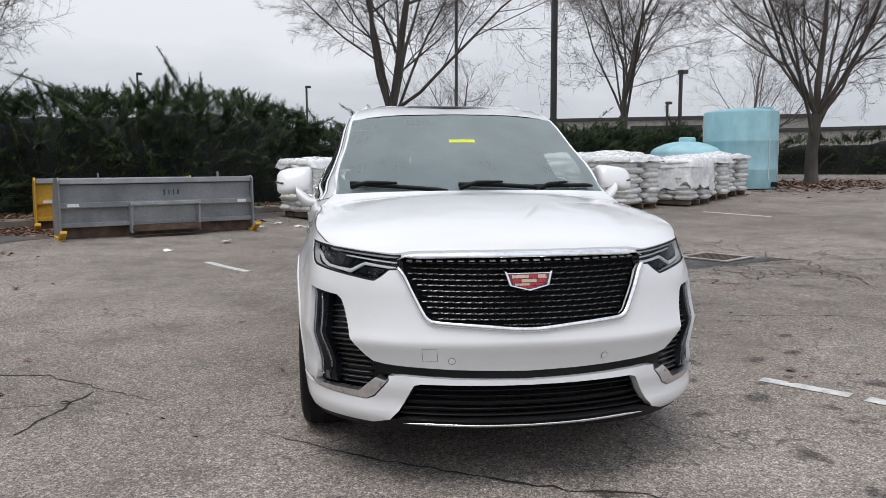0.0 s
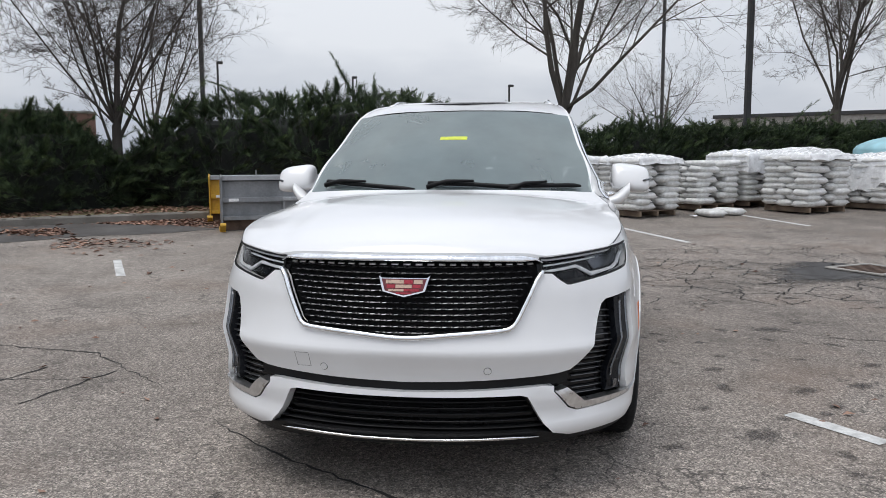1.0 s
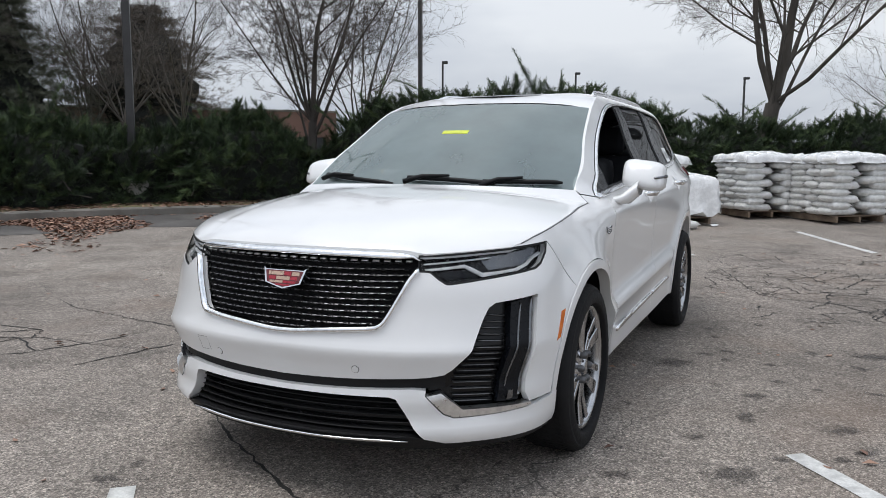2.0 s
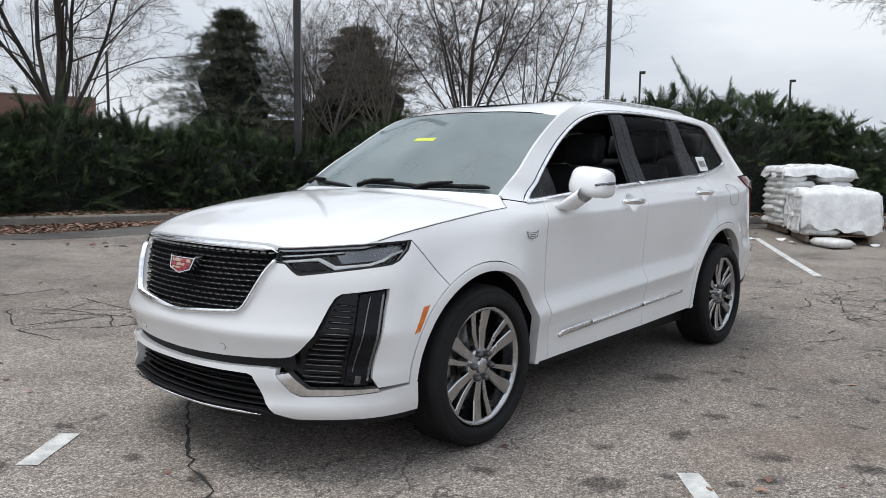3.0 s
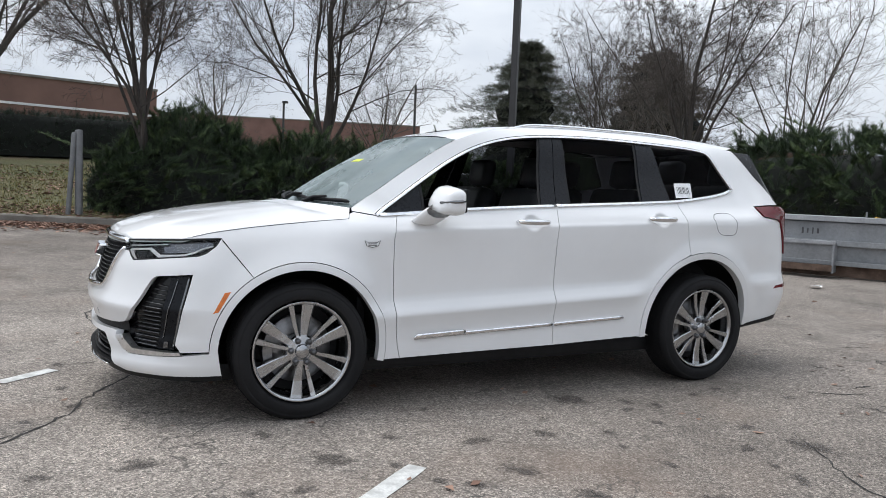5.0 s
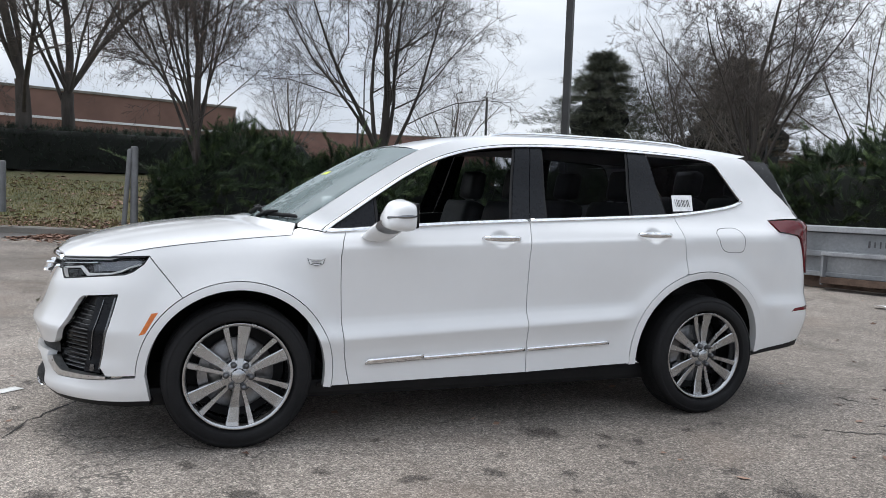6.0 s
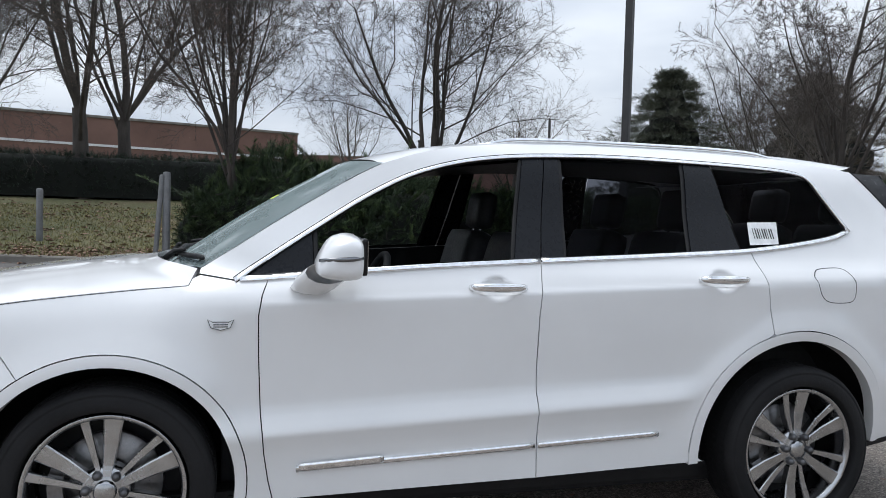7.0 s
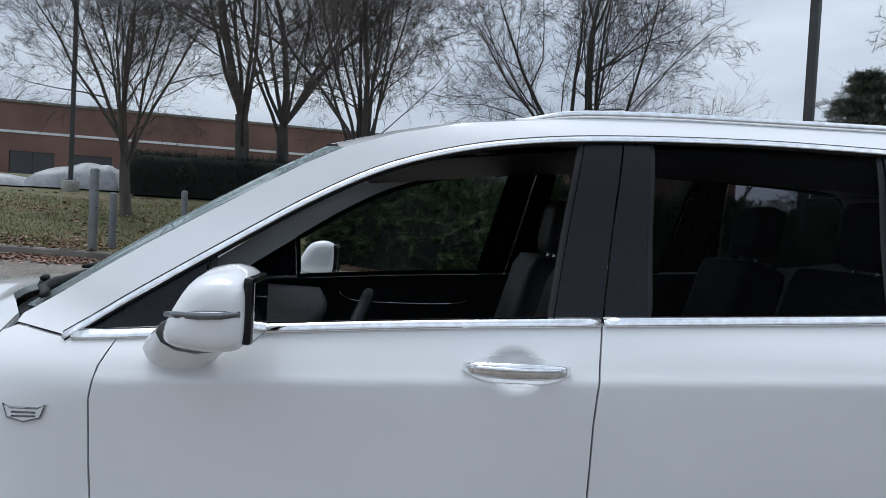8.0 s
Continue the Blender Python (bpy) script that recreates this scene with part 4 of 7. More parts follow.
def shell_depth(u, z):
    x, y, nx, ny = plan_at(abs(u))
    nose = 1 - smoothstep(-2.30, -1.80, y)
    door = smoothstep(-1.35, -0.85, y)
    tail = smoothstep(1.80, 2.35, y)
    z_low = z - 0.044 * (y + 0.75) * door * (1 - smoothstep(0.66, 0.90, z)) * smoothstep(0.30, 0.45, z)
    z_low -= 0.037 * (y - 0.04) * door * smoothstep(0.92, 1.02, z) * (1 - smoothstep(1.13, 1.22, z))
    p = {k: float(np.interp(z_low if k == "side" else z, PROFILE_Z, t)) for k, t in PROF.items()}
    d = nose * p["nose"] + (1 - nose) * ((1 - door) * p["fender"] + door * p["side"])
    d = (1 - tail) * d + tail * p["tail"]
    # the lower crease dies out before the rear wheel arch
    calm = math.exp(-(max(math.hypot(y - 1.4315, z - HUB_Z) - 0.54, 0.0) / 0.09) ** 2) * smoothstep(0.34, 0.46, z) * (1 - smoothstep(0.78, 0.95, z)) * (1 - tail)
    d += (-0.047 - d) * calm
    for yc, rad, amp in ((-1.4315, 0.465, 0.025), (1.4315, 0.525, 0.026)):
        r = math.hypot(y - yc, z - HUB_Z)
        d += amp * math.exp(-((r - rad) / 0.075) ** 2) * smoothstep(0.15, 0.95, z)
    # the body tucks in behind the rear wheel
    d -= 0.034 * smoothstep(1.55, 1.85, y) * (1 - smoothstep(1.95, 2.25, y)) * (1 - smoothstep(0.30, 0.72, z))
    if 1.02 < z < 1.19:
        # scoops behind the door handles
        for yc, zc in HANDLE_SCOOPS:
            r = math.hypot((y - yc) / 0.062, (z - zc) / 0.044)
            if r < 1.3:
                d -= 0.028 * (1 - smoothstep(0.45, 1.12, r))
    # squarer corners of the bumper
    d += (0.024 - 0.014 * smoothstep(0.80, 0.95, z)) * math.exp(-((y + 2.03) / 0.15) ** 2)
    if z > 1.05:
        d -= 0.042 * smoothstep(-0.25, -1.0, y) * smoothstep(1.05, 1.18, z)
    return d


def shell(u, z, off=0.0):
    x, y, nx, ny = plan_at(u)
    d = shell_depth(u, z) + off
    return Vector((x + nx * d, y + ny * d, z))


def arc_pts(cu, cz, r, a0, a1, n=24):
    return [(cu + r * math.cos(radians(a0 + (a1 - a0) * k / n)), cz + r * math.sin(radians(a0 + (a1 - a0) * k / n))) for k in range(n + 1)]


def densify(poly, step):
    out = []
    for a, b in zip(poly, poly[1:] + poly[:1]):
        n = max(1, int(math.hypot(b[0] - a[0], b[1] - a[1]) / step + 0.5))
        out += [(a[0] + (b[0] - a[0]) * k / n, a[1] + (b[1] - a[1]) * k / n) for k in range(n)]
    return out


def signed_area(poly):
    return 0.5 * sum(a[0] * b[1] - b[0] * a[1] for a, b in zip(poly, poly[1:] + poly[:1]))


def inset(poly, g):
    s = 1 if signed_area(poly) > 0 else -1
    out = []
    for i, p in enumerate(poly):
        a, b = poly[i - 1], poly[(i + 1) % len(poly)]
        dx, dy = b[0] - a[0], b[1] - a[1]
        L = math.hypot(dx, dy) or 1
        out.append((p[0] - s * dy / L * g, p[1] + s * dx / L * g))
    return out


def inside(poly, x, y):
    c = False
    for (x0, y0), (x1, y1) in zip(poly, poly[1:] + poly[:1]):
        if (y0 > y) != (y1 > y) and x < (x1 - x0) * (y - y0) / (y1 - y0) + x0:
            c = not c
    return c


from mathutils.geometry import delaunay_2d_cdt


def panel_mesh(poly, lift, step=0.035, gap=0.0, off=0.0, lip=0.014):
    """A sheet over a flat outline, laid on a surface by lift(a, b, off), with its edge turned in."""
    edge = densify(poly, step)
    if gap:
        edge = inset(edge, gap)
    n = len(edge)
    xs, ys = [p[0] for p in edge], [p[1] for p in edge]
    pts = [Vector(p) for p in edge]
    a = min(xs) + step * 0.5
    row = 0
    h = step * 0.87
    b = min(ys) + h * 0.5
    near2 = (step * 0.45) ** 2
    earr = np.array(edge)
    while b < max(ys):
        a = min(xs) + (0.5 if row % 2 else 1.0) * step
        while a < max(xs):
            if inside(edge, a, b) and np.min((earr[:, 0] - a) ** 2 + (earr[:, 1] - b) ** 2) > near2:
                pts.append(Vector((a, b)))
            a += step
        b += h
        row += 1
    vo, eo, fo, *_ = delaunay_2d_cdt(pts, [(i, (i + 1) % n) for i in range(n)], [], 1, 1e-6)
    verts = [lift(v.x, v.y, off) for v in vo]
    faces = [tuple(f) for f in fo]
    if lip:
        k = len(verts)
        ring = edge if signed_area(edge) > 0 else edge[::-1]
        verts += [lift(p[0], p[1], off) for p in ring] + [lift(p[0], p[1], off - lip) for p in ring]
        faces += [(k + i, k + n + i, k + n + (i + 1) % n, k + (i + 1) % n) for i in range(n)]
    return raw(verts, faces)


def skin(name, poly, material, parent, label="", step=0.035, gap=0.0022, off=0.0, lip=0.016, mirror=False, lift=shell):
    if mirror:
        poly = [(-a, b) for a, b in poly]
    return mesh_part(name, panel_mesh(poly, lift, step, gap, off, lip), material, parent, label, True)


def both(half):
    """A whole outline from its half on the driver's side, from the centre line back to it."""
    return half + [(-a, b) for a, b in half[::-1] if a > 1e-6]


def strip(name, line, material, parent, width, height, off=0.0, label="", lift=shell, step=0.03, closed=False):
    """A moulding: a rounded bar laid along a line on the shell."""
    pts = densify(line, step)
    if not closed:
        pts = open_line(line, step)
    prof = [(-0.5, 0.0), (-0.42, 0.75), (-0.2, 1.0), (0.2, 1.0), (0.42, 0.75), (0.5, 0.0)]
    v, f = [], []
    n = len(pts)
    for i, p in enumerate(pts):
        a, b = (pts[i - 1] if (i or closed) else p), (pts[(i + 1) % n] if (i < n - 1 or closed) else p)
        dx, dy = b[0] - a[0], b[1] - a[1]
        L = math.hypot(dx, dy) or 1
        w = width(i / (n - 1)) if callable(width) else width
        for s, h in prof:
            v.append(lift(p[0] - dy / L * s * w, p[1] + dx / L * s * w, off + h * height))
    m = len(prof)
    for i in range(n if closed else n - 1):
        j = (i + 1) % n
        for k in range(m - 1):
            f.append((i * m + k, i * m + k + 1, j * m + k + 1, j * m + k))
    if not closed:
        f.append(tuple(range(m))[::-1])
        f.append(tuple(range((n - 1) * m, n * m)))
    return mesh_part(name, raw(v, f), material, parent, label, True)


def open_line(line, step):
    out = []
    for a, b in zip(line, line[1:]):
        n = max(1, int(math.hypot(b[0] - a[0], b[1] - a[1]) / step + 0.5))
        out += [(a[0] + (b[0] - a[0]) * k / n, a[1] + (b[1] - a[1]) * k / n) for k in range(n)]
    return out + [line[-1]]


def smooth_line(line, step=0.03):
    """A curve through the given points."""
    P = [line[0]] + list(line) + [line[-1]]
    out = []
    for i in range(1, len(P) - 2):
        p0, p1, p2, p3 = P[i - 1], P[i], P[i + 1], P[i + 2]
        n = max(2, int(math.hypot(p2[0] - p1[0], p2[1] - p1[1]) / step))
        for k in range(n):
            t = k / n
            out.append(tuple(0.5 * (2 * b + (c - a) * t + (2 * a - 5 * b + 4 * c - d) * t * t + (3 * b - a - 3 * c + d) * t**3) for a, b, c, d in zip(p0, p1, p2, p3)))
    return out + [line[-1]]


# ---- SUV materials ----
CAR_WHITE = paint_material("pearl_white_paint", (0.815, 0.82, 0.827), 0.30)
CHROME = worn("chrome", (0.86, 0.87, 0.88), (0.90, 0.905, 0.91), 0.07, 1.0, 3.0, 40.0, 0.0)
SATIN_SILVER = worn("satin_silver", (0.76, 0.765, 0.77), (0.78, 0.785, 0.79), 0.34, 1.0, 3.0, 40.0, 0.0)
BADGE_DARK = worn("badge_dark_field", (0.10, 0.02, 0.025), (0.15, 0.03, 0.035), 0.3, 0, 4.0, 40.0, 0.0)
DARK_CHROME = worn("dark_chrome", (0.16, 0.165, 0.175), (0.24, 0.245, 0.255), 0.22, 1.0, 3.0, 40.0, 0.0)
GLOSS_BLACK = worn("gloss_black_plastic", (0.006, 0.006, 0.007), (0.010, 0.010, 0.011), 0.20, 0, 2.0, 40.0, 0.0)
BLACK_TRIM = worn("black_plastic", (0.007, 0.007, 0.008), (0.014, 0.014, 0.015), 0.55, 0, 4.0, 80.0, 0.1)
PILLAR_BLACK = worn("satin_black_pillar", (0.0045, 0.0055, 0.008), (0.007, 0.008, 0.011), 0.30, 0, 2.0, 40.0, 0.0)
RUBBER = worn("tyre_rubber", (0.009, 0.009, 0.010), (0.018, 0.018, 0.019), 0.75, 0, 3.0, 60.0, 0.2)
GRILLE_BLACK = worn("matt_grille_black", (0.004, 0.004, 0.005), (0.007, 0.007, 0.008), 0.7, 0, 4.0, 60.0, 0.0)
GRILLE_METAL = worn("dark_bright_facet", (0.14, 0.143, 0.15), (0.21, 0.213, 0.22), 0.35, 1.0, 8.0, 60.0, 0.0)
ALLOY = worn("machined_alloy", (0.44, 0.445, 0.455), (0.50, 0.505, 0.515), 0.22, 1.0, 2.0, 12.0, 0.0)
ALLOY_DARK = worn("painted_alloy_pocket", (0.10, 0.10, 0.105), (0.17, 0.17, 0.175), 0.4, 0.8, 4.0, 60.0, 0.05)
DISC = worn("brake_disc", (0.20, 0.20, 0.21), (0.33, 0.32, 0.31), 0.35, 1.0, 6.0, 60.0, 0.1)
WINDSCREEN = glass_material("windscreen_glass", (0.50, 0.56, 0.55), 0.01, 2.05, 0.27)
CLEAR_GLASS = glass_material("clear_side_glass", (0.90, 0.92, 0.91), 0.0, 1.08)
TINT_GLASS = glass_material("privacy_glass", (0.34, 0.35, 0.38), 0.0, 1.09)
LENS = glass_material("lamp_cover", (0.88, 0.89, 0.90), 0.0, 1.28)
AMBER = worn("amber_reflector", (0.55, 0.13, 0.02), (0.70, 0.20, 0.04), 0.2, 0, 30.0, 90.0, 0.1)
RED_LAMP = worn("dark_red_lamp", (0.10, 0.008, 0.012), (0.16, 0.014, 0.02), 0.12, 0, 4.0, 40.0, 0.0)
BADGE_RED = worn("badge_red", (0.30, 0.02, 0.035), (0.40, 0.03, 0.05), 0.3, 0, 4.0, 40.0, 0.0)
BADGE_GOLD = worn("badge_gold", (0.55, 0.38, 0.28), (0.66, 0.47, 0.36), 0.3, 0.7, 4.0, 40.0, 0.0)
LAMP_WHITE = worn("lamp_light_guide", (0.75, 0.77, 0.80), (0.88, 0.89, 0.90), 0.2, 0, 4.0, 40.0, 0.0)
LEATHER = worn("black_leather", (0.022, 0.023, 0.026), (0.040, 0.041, 0.045), 0.5, 0, 4.0, 70.0, 0.2)
CABIN = worn("cabin_plastic", (0.016, 0.017, 0.020), (0.030, 0.031, 0.035), 0.6, 0, 4.0, 70.0, 0.1)
PAPER = worn("white_paper", (0.74, 0.75, 0.76), (0.82, 0.83, 0.84), 0.7, 0, 4.0, 40.0, 0.0)
STICKER_YELLOW = worn("yellow_sticker", (0.62, 0.70, 0.06), (0.72, 0.78, 0.10), 0.6, 0, 4.0, 40.0, 0.0)
INK = worn("print_ink", (0.05, 0.05, 0.055), (0.09, 0.09, 0.095), 0.6, 0, 4.0, 40.0, 0.0)
# dark plastics, rubber and trim have a weaker sheen than the paint
for dark, sheen in ((PILLAR_BLACK, 0.22), (BLACK_TRIM, 0.25), (GLOSS_BLACK, 0.32), (RUBBER, 0.22), (LEATHER, 0.25), (CABIN, 0.22), (GRILLE_BLACK, 0.2)):
    dark.node_tree.nodes["Principled BSDF"].inputs["Specular IOR Level"].default_value = sheen

car = thing("car", "pearl-white three-row luxury SUV parked on asphalt, driver's window lowered", "car", pose(-0.0323, -0.006, 0, 0, 0, 0.77))

# outlines shared between neighbouring panels
DLO_TOP = [(2.071, 1.112), (2.219, 1.213), (2.41, 1.338), (2.579, 1.444), (2.756, 1.534), (2.941, 1.592), (3.133, 1.626), (3.362, 1.645), (3.695, 1.655), (4.04, 1.650), (4.4, 1.638), (4.65, 1.620), (4.735, 1.590), (4.79, 1.51), (4.90, 1.350)]
DLO_LOW = [(4.90, 1.350), (4.81, 1.320), (4.577, 1.282), (4.268, 1.247), (3.951, 1.228), (3.294, 1.195), (2.84, 1.17), (2.56, 1.15), (2.165, 1.118), (2.071, 1.112)]
HOOD_SIDE = [(0.985, 0.966), (1.04, 0.978), (1.12, 0.998), (1.22, 1.016), (1.36, 1.036), (1.54, 1.056), (1.75, 1.076), (1.91, 1.090)]
HOOD_CORNER = [(1.922, 1.115), (1.938, 1.146)]
NOSE_TOP = [(0, 0.968), (0.30, 0.967), (0.527, 0.961), (0.565, 0.951), (0.68, 0.954), (0.92, 0.964), (0.985, 0.966)]
DOOR_FRONT = [(2.192, 1.121), (2.168, 1.06), (2.156, 0.99), (2.158, 0.85), (2.168, 0.63), (2.182, 0.48), (2.20, 0.37), (2.218, 0.296)]
B_LINE = [(3.275, 1.195), (3.264, 1.12), (3.256, 1.05), (3.251, 0.98), (3.249, 0.80), (3.252, 0.60), (3.262, 0.317)]
REAR_DOOR_EDGE = [(4.285, 1.248), (4.300, 1.15), (4.316, 1.05), (4.330, 0.95), (4.335, 0.895)]
top_s, low_s = smooth_line(DLO_TOP), smooth_line(DLO_LOW)
WS_EDGE = [(1.950, 1.150), (2.08, 1.236), (2.20, 1.318), (2.33, 1.400), (2.45, 1.474), (2.56, 1.538), (2.65, 1.583)]
ROOF_EDGE = [(2.65, 1.583), (2.78, 1.628), (2.95, 1.668), (3.2, 1.698), (3.6, 1.713), (4.1, 1.712), (4.6, 1.692), (5.0, 1.652)]


def rear_arch(r, a0, a1):
    return arc_pts(U_REAR_WHEEL, HUB_Z, r, a0, a1)


def front_arch(r, a0, a1):
    return arc_pts(U_FRONT_WHEEL, HUB_Z, r, a0, a1)


def build_side(mirror):
    """Fender, doors, quarter, pillars and glass of one side."""
    g = dict(mirror=mirror)
    # fender
    seam_a = 123.5
    fender = [(1.200, 0.977), (1.10, 0.972)] + HOOD_SIDE + HOOD_CORNER[:1] + [(1.951, 1.128), (2.071, 1.1105), (2.192, 1.1185)] + DOOR_FRONT[1:] + [(2.13, 0.296)] + front_arch(0.488, -9, seam_a)
    skin("fender", fender, CAR_WHITE, car, **g)
    for arch, cu, r0, r1, a0, a1 in (("front", U_FRONT_WHEEL, 0.443, 0.488, -10, 182), ("rear", U_REAR_WHEEL, 0.488, 0.535, -1, 184)):
        ring = arc_pts(cu, HUB_Z, r1, a0, a1, 40) + arc_pts(cu, HUB_Z, r0, a1, a0, 40)
        skin("wheel_arch_trim", ring, CAR_WHITE, car, step=0.018, lip=0.05, off=0.004, **g)
    # front door
    fd = DOOR_FRONT[::-1] + low_line(2.192, 3.275) + B_LINE[1:]
    front_door = skin("front_door", fd, CAR_WHITE, car, step=0.011, **g)
    rd = B_LINE[::-1] + low_line(3.275, 4.285) + REAR_DOOR_EDGE[1:] + rear_arch(0.535, 106, 178)[1:] + [(4.03, 0.345)]
    rear_door = skin("rear_door", rd, CAR_WHITE, car, step=0.011, **g)
    # side frame: A-pillar, cantrail, D-pillar and quarter in one pressing
    frame_out = [(1.945, 1.130)] + WS_EDGE + ROOF_EDGE[1:] + [(5.09, 1.645), (5.20, 1.535), (5.31, 1.42), (5.40, 1.325), (5.42, 1.252), (5.25, 1.247), (5.083, 1.237), (5.124, 1.160), (5.32, 1.140), (5.36, 1.120), (5.40, 1.05), (5.45, 0.93), (5.47, 0.88), (5.455, 0.75), (5.45, 0.60), (5.43, 0.42), (5.0, 0.352)]
    frame_in = rear_arch(0.535, -2, 105) + REAR_DOOR_EDGE[::-1] + low_line(4.285, 4.90) + [p for p in top_s[::-1]]
    skin("side_frame", frame_out + frame_in, CAR_WHITE, car, "white pillars, cantrail and rear quarter in one pressing", step=0.032, **g)
    # window band: chrome surround, pillars and panes
    sg = -1 if mirror else 1
    strip("window_chrome", [(sg * a, b) for a, b in smooth_line(DLO_TOP)], CHROME, car, 0.017, 0.011, 0.001, "bright chrome window surround")
    strip("surround_seal", [(sg * a, b) for a, b in smooth_line(DLO_TOP)], BLACK_TRIM, car, 0.023, 0.004, 0.0, "black seal along the chrome surround")
    for a, b, door in ((2.09, 3.271, front_door), (3.279, 4.89, rear_door)):
        strip("belt_chrome", [(sg * p, q + 0.004) for p, q in low_line(a, b)], CHROME, door, 0.022, 0.012, 0.0, "bright chrome belt moulding")
    def band(u0t, u1t, u0b, u1b):
        return [(u0b, low_z(u0b))] + low_line(u0b, u1b)[1:-1] + [(u1b, low_z(u1b)), (u1t, top_z(u1t))] + [(u, top_z(u)) for u in steps(u1t, u0t)][1:-1] + [(u0t, top_z(u0t))]
    skin("mirror_sail", [(2.10, 1.122), (2.36, 1.14), (2.36, top_z(2.36)), (2.22, top_z(2.22))], PILLAR_BLACK, front_door, off=-0.004, **g)
    skin("front_b_pillar", band(3.261, 3.3605, 3.162, 3.276), PILLAR_BLACK, front_door, off=-0.003, gap=0.001, **g)
    skin("rear_b_pillar", band(3.3635, 3.430, 3.279, 3.382), PILLAR_BLACK, rear_door, off=-0.003, gap=0.001, **g)
    skin("c_pillar", band(4.046, 4.186, 3.981, 4.238), PILLAR_BLACK, rear_door, off=-0.003, **g)
    if mirror:
        skin("side_glass", band(2.365, 3.259, 2.365, 3.160), CLEAR_GLASS, front_door, "clear side glass", off=-0.012, lip=0, **g)
    skin("tinted_glass", band(3.432, 4.044, 3.384, 3.979), TINT_GLASS, rear_door, "dark privacy glass", off=-0.012, lip=0.004, **g)
    rear_q = [(4.246, 1.246)] + low_line(4.246, 4.86)[1:] + [(4.888, 1.352), (4.785, 1.505), (4.73, 1.580), (4.65, 1.611), (4.40, 1.632), (4.194, 1.642)]
    skin("quarter_glass", rear_q, TINT_GLASS, car, "dark tinted fixed quarter glass", off=-0.006, lip=0.004, **g)
    # window run seals
    for loop in (band(2.365, 3.259, 2.365, 3.160), band(3.432, 4.044, 3.384, 3.979)):
        strip("window_seal", [(sg * a, b) for a, b in inset(densify(loop, 0.03), 0.004)], BLACK_TRIM, front_door if loop[0][0] < 3 else rear_door, 0.020, 0.006, -0.013, "", closed=True)
    # doors' lower mouldings
    for a, b, door in ((2.30, 3.246, front_door), (3.262, 3.80, rear_door)):
        low = [(u, 0.412 + (u - 2.30) * 0.0430) for u in steps(a, b)]
        strip("lower_moulding", [(sg * p, q) for p, q in low], CHROME, door, 0.027, 0.014, 0.0, "slim chrome moulding")
    strip("moulding_plaque", [(sg * 2.31, 0.418), (sg * 2.63, 0.434)], CHROME, front_door, 0.032, 0.007, 0.009, "brushed metal plaque on the moulding")
    for u, door in ((3.075, front_door), (4.09, rear_door)):
        door_handle(sg, u, 1.094 if u < 3.5 else 1.130, door)
    # side marker, crest
    if not mirror:
        skin("side_marker", [(1.165, 0.594), (1.197, 0.602), (1.257, 0.709), (1.222, 0.704)], AMBER, car, "amber side marker lamp", step=0.02, off=0.0015, lip=0.004, **g)
    crest_c = (2.024, 0.958)
    crest = skin("fender_crest", [(crest_c[0] - 0.045, 0.975), (crest_c[0] - 0.028, 0.966), (crest_c[0] + 0.028, 0.966), (crest_c[0] + 0.045, 0.975), (crest_c[0] + 0.034, 0.946), (crest_c[0], 0.937), (crest_c[0] - 0.034, 0.946)], CAR_WHITE, car, "small chrome crest", step=0.012, off=0.006, lip=0.008, gap=0, **g)
    strip("crest_rim", [(sg * a, b) for a, b in [(crest_c[0] - 0.045, 0.975), (crest_c[0] - 0.028, 0.966), (crest_c[0] + 0.028, 0.966), (crest_c[0] + 0.045, 0.975), (crest_c[0] + 0.034, 0.946), (crest_c[0], 0.937), (crest_c[0] - 0.034, 0.946)]], DARK_CHROME, crest, 0.0035, 0.004, 0.004, "thin metal rim", closed=True)
    for dz in (0.949, 0.957):
        strip("crest_bar", [(sg * (crest_c[0] - 0.025), dz), (sg * (crest_c[0] + 0.025), dz)], DARK_CHROME, crest, 0.004, 0.002, 0.006)
    # tail lamp wrapping the corner
    tail = [(5.086, 1.234), (5.25, 1.243), (5.52, 1.243), (5.64, 1.14), (5.62, 0.88), (5.47, 0.882), (5.452, 0.93), (5.402, 1.05), (5.362, 1.122), (5.322, 1.143), (5.127, 1.163)]
    lamp = skin("tail_lamp", tail, RED_LAMP, car, "dark red wrap-round tail lamp", off=0.012, lip=0.03, **g)
    skin("rear_reflector", [(5.263, 0.630), (5.302, 0.654), (5.48, 0.664), (5.47, 0.634)], RED_LAMP, car, "dark red bumper reflector", step=0.02, off=0.004, **g)
    skin("rear_valance", [(4.912, 0.362), (5.425, 0.424), (5.43, 0.384), (4.915, 0.338)], BLACK_TRIM, car, "black lower valance", off=0.004, **g)
    if not mirror:
        strip("fuel_door_seam", smooth_line([(4.558, 1.145), (4.59, 1.172), (4.66, 1.181), (4.74, 1.179), (4.772, 1.150), (4.786, 1.080), (4.770, 1.035), (4.70, 1.027), (4.63, 1.034), (4.59, 1.065), (4.558, 1.145)], 0.012), INK, car, 0.004, 0.0012, -0.0005, "thin fuel door seam", closed=True)
    # dark inner skins behind the gaps
    skin("rocker", [(2.06, 0.30), (4.06, 0.35), (4.06, 0.315), (2.06, 0.272)], BLACK_TRIM, car, "black sill", off=-0.075, **g)
    inner = [(2.16, 0.30)] + [(3.26, 0.32), (4.03, 0.35), (4.06, 0.60), (4.2, 0.85), (4.33, 0.92), (4.33, 1.235)] + low_line(2.165, 4.32)[::-1]
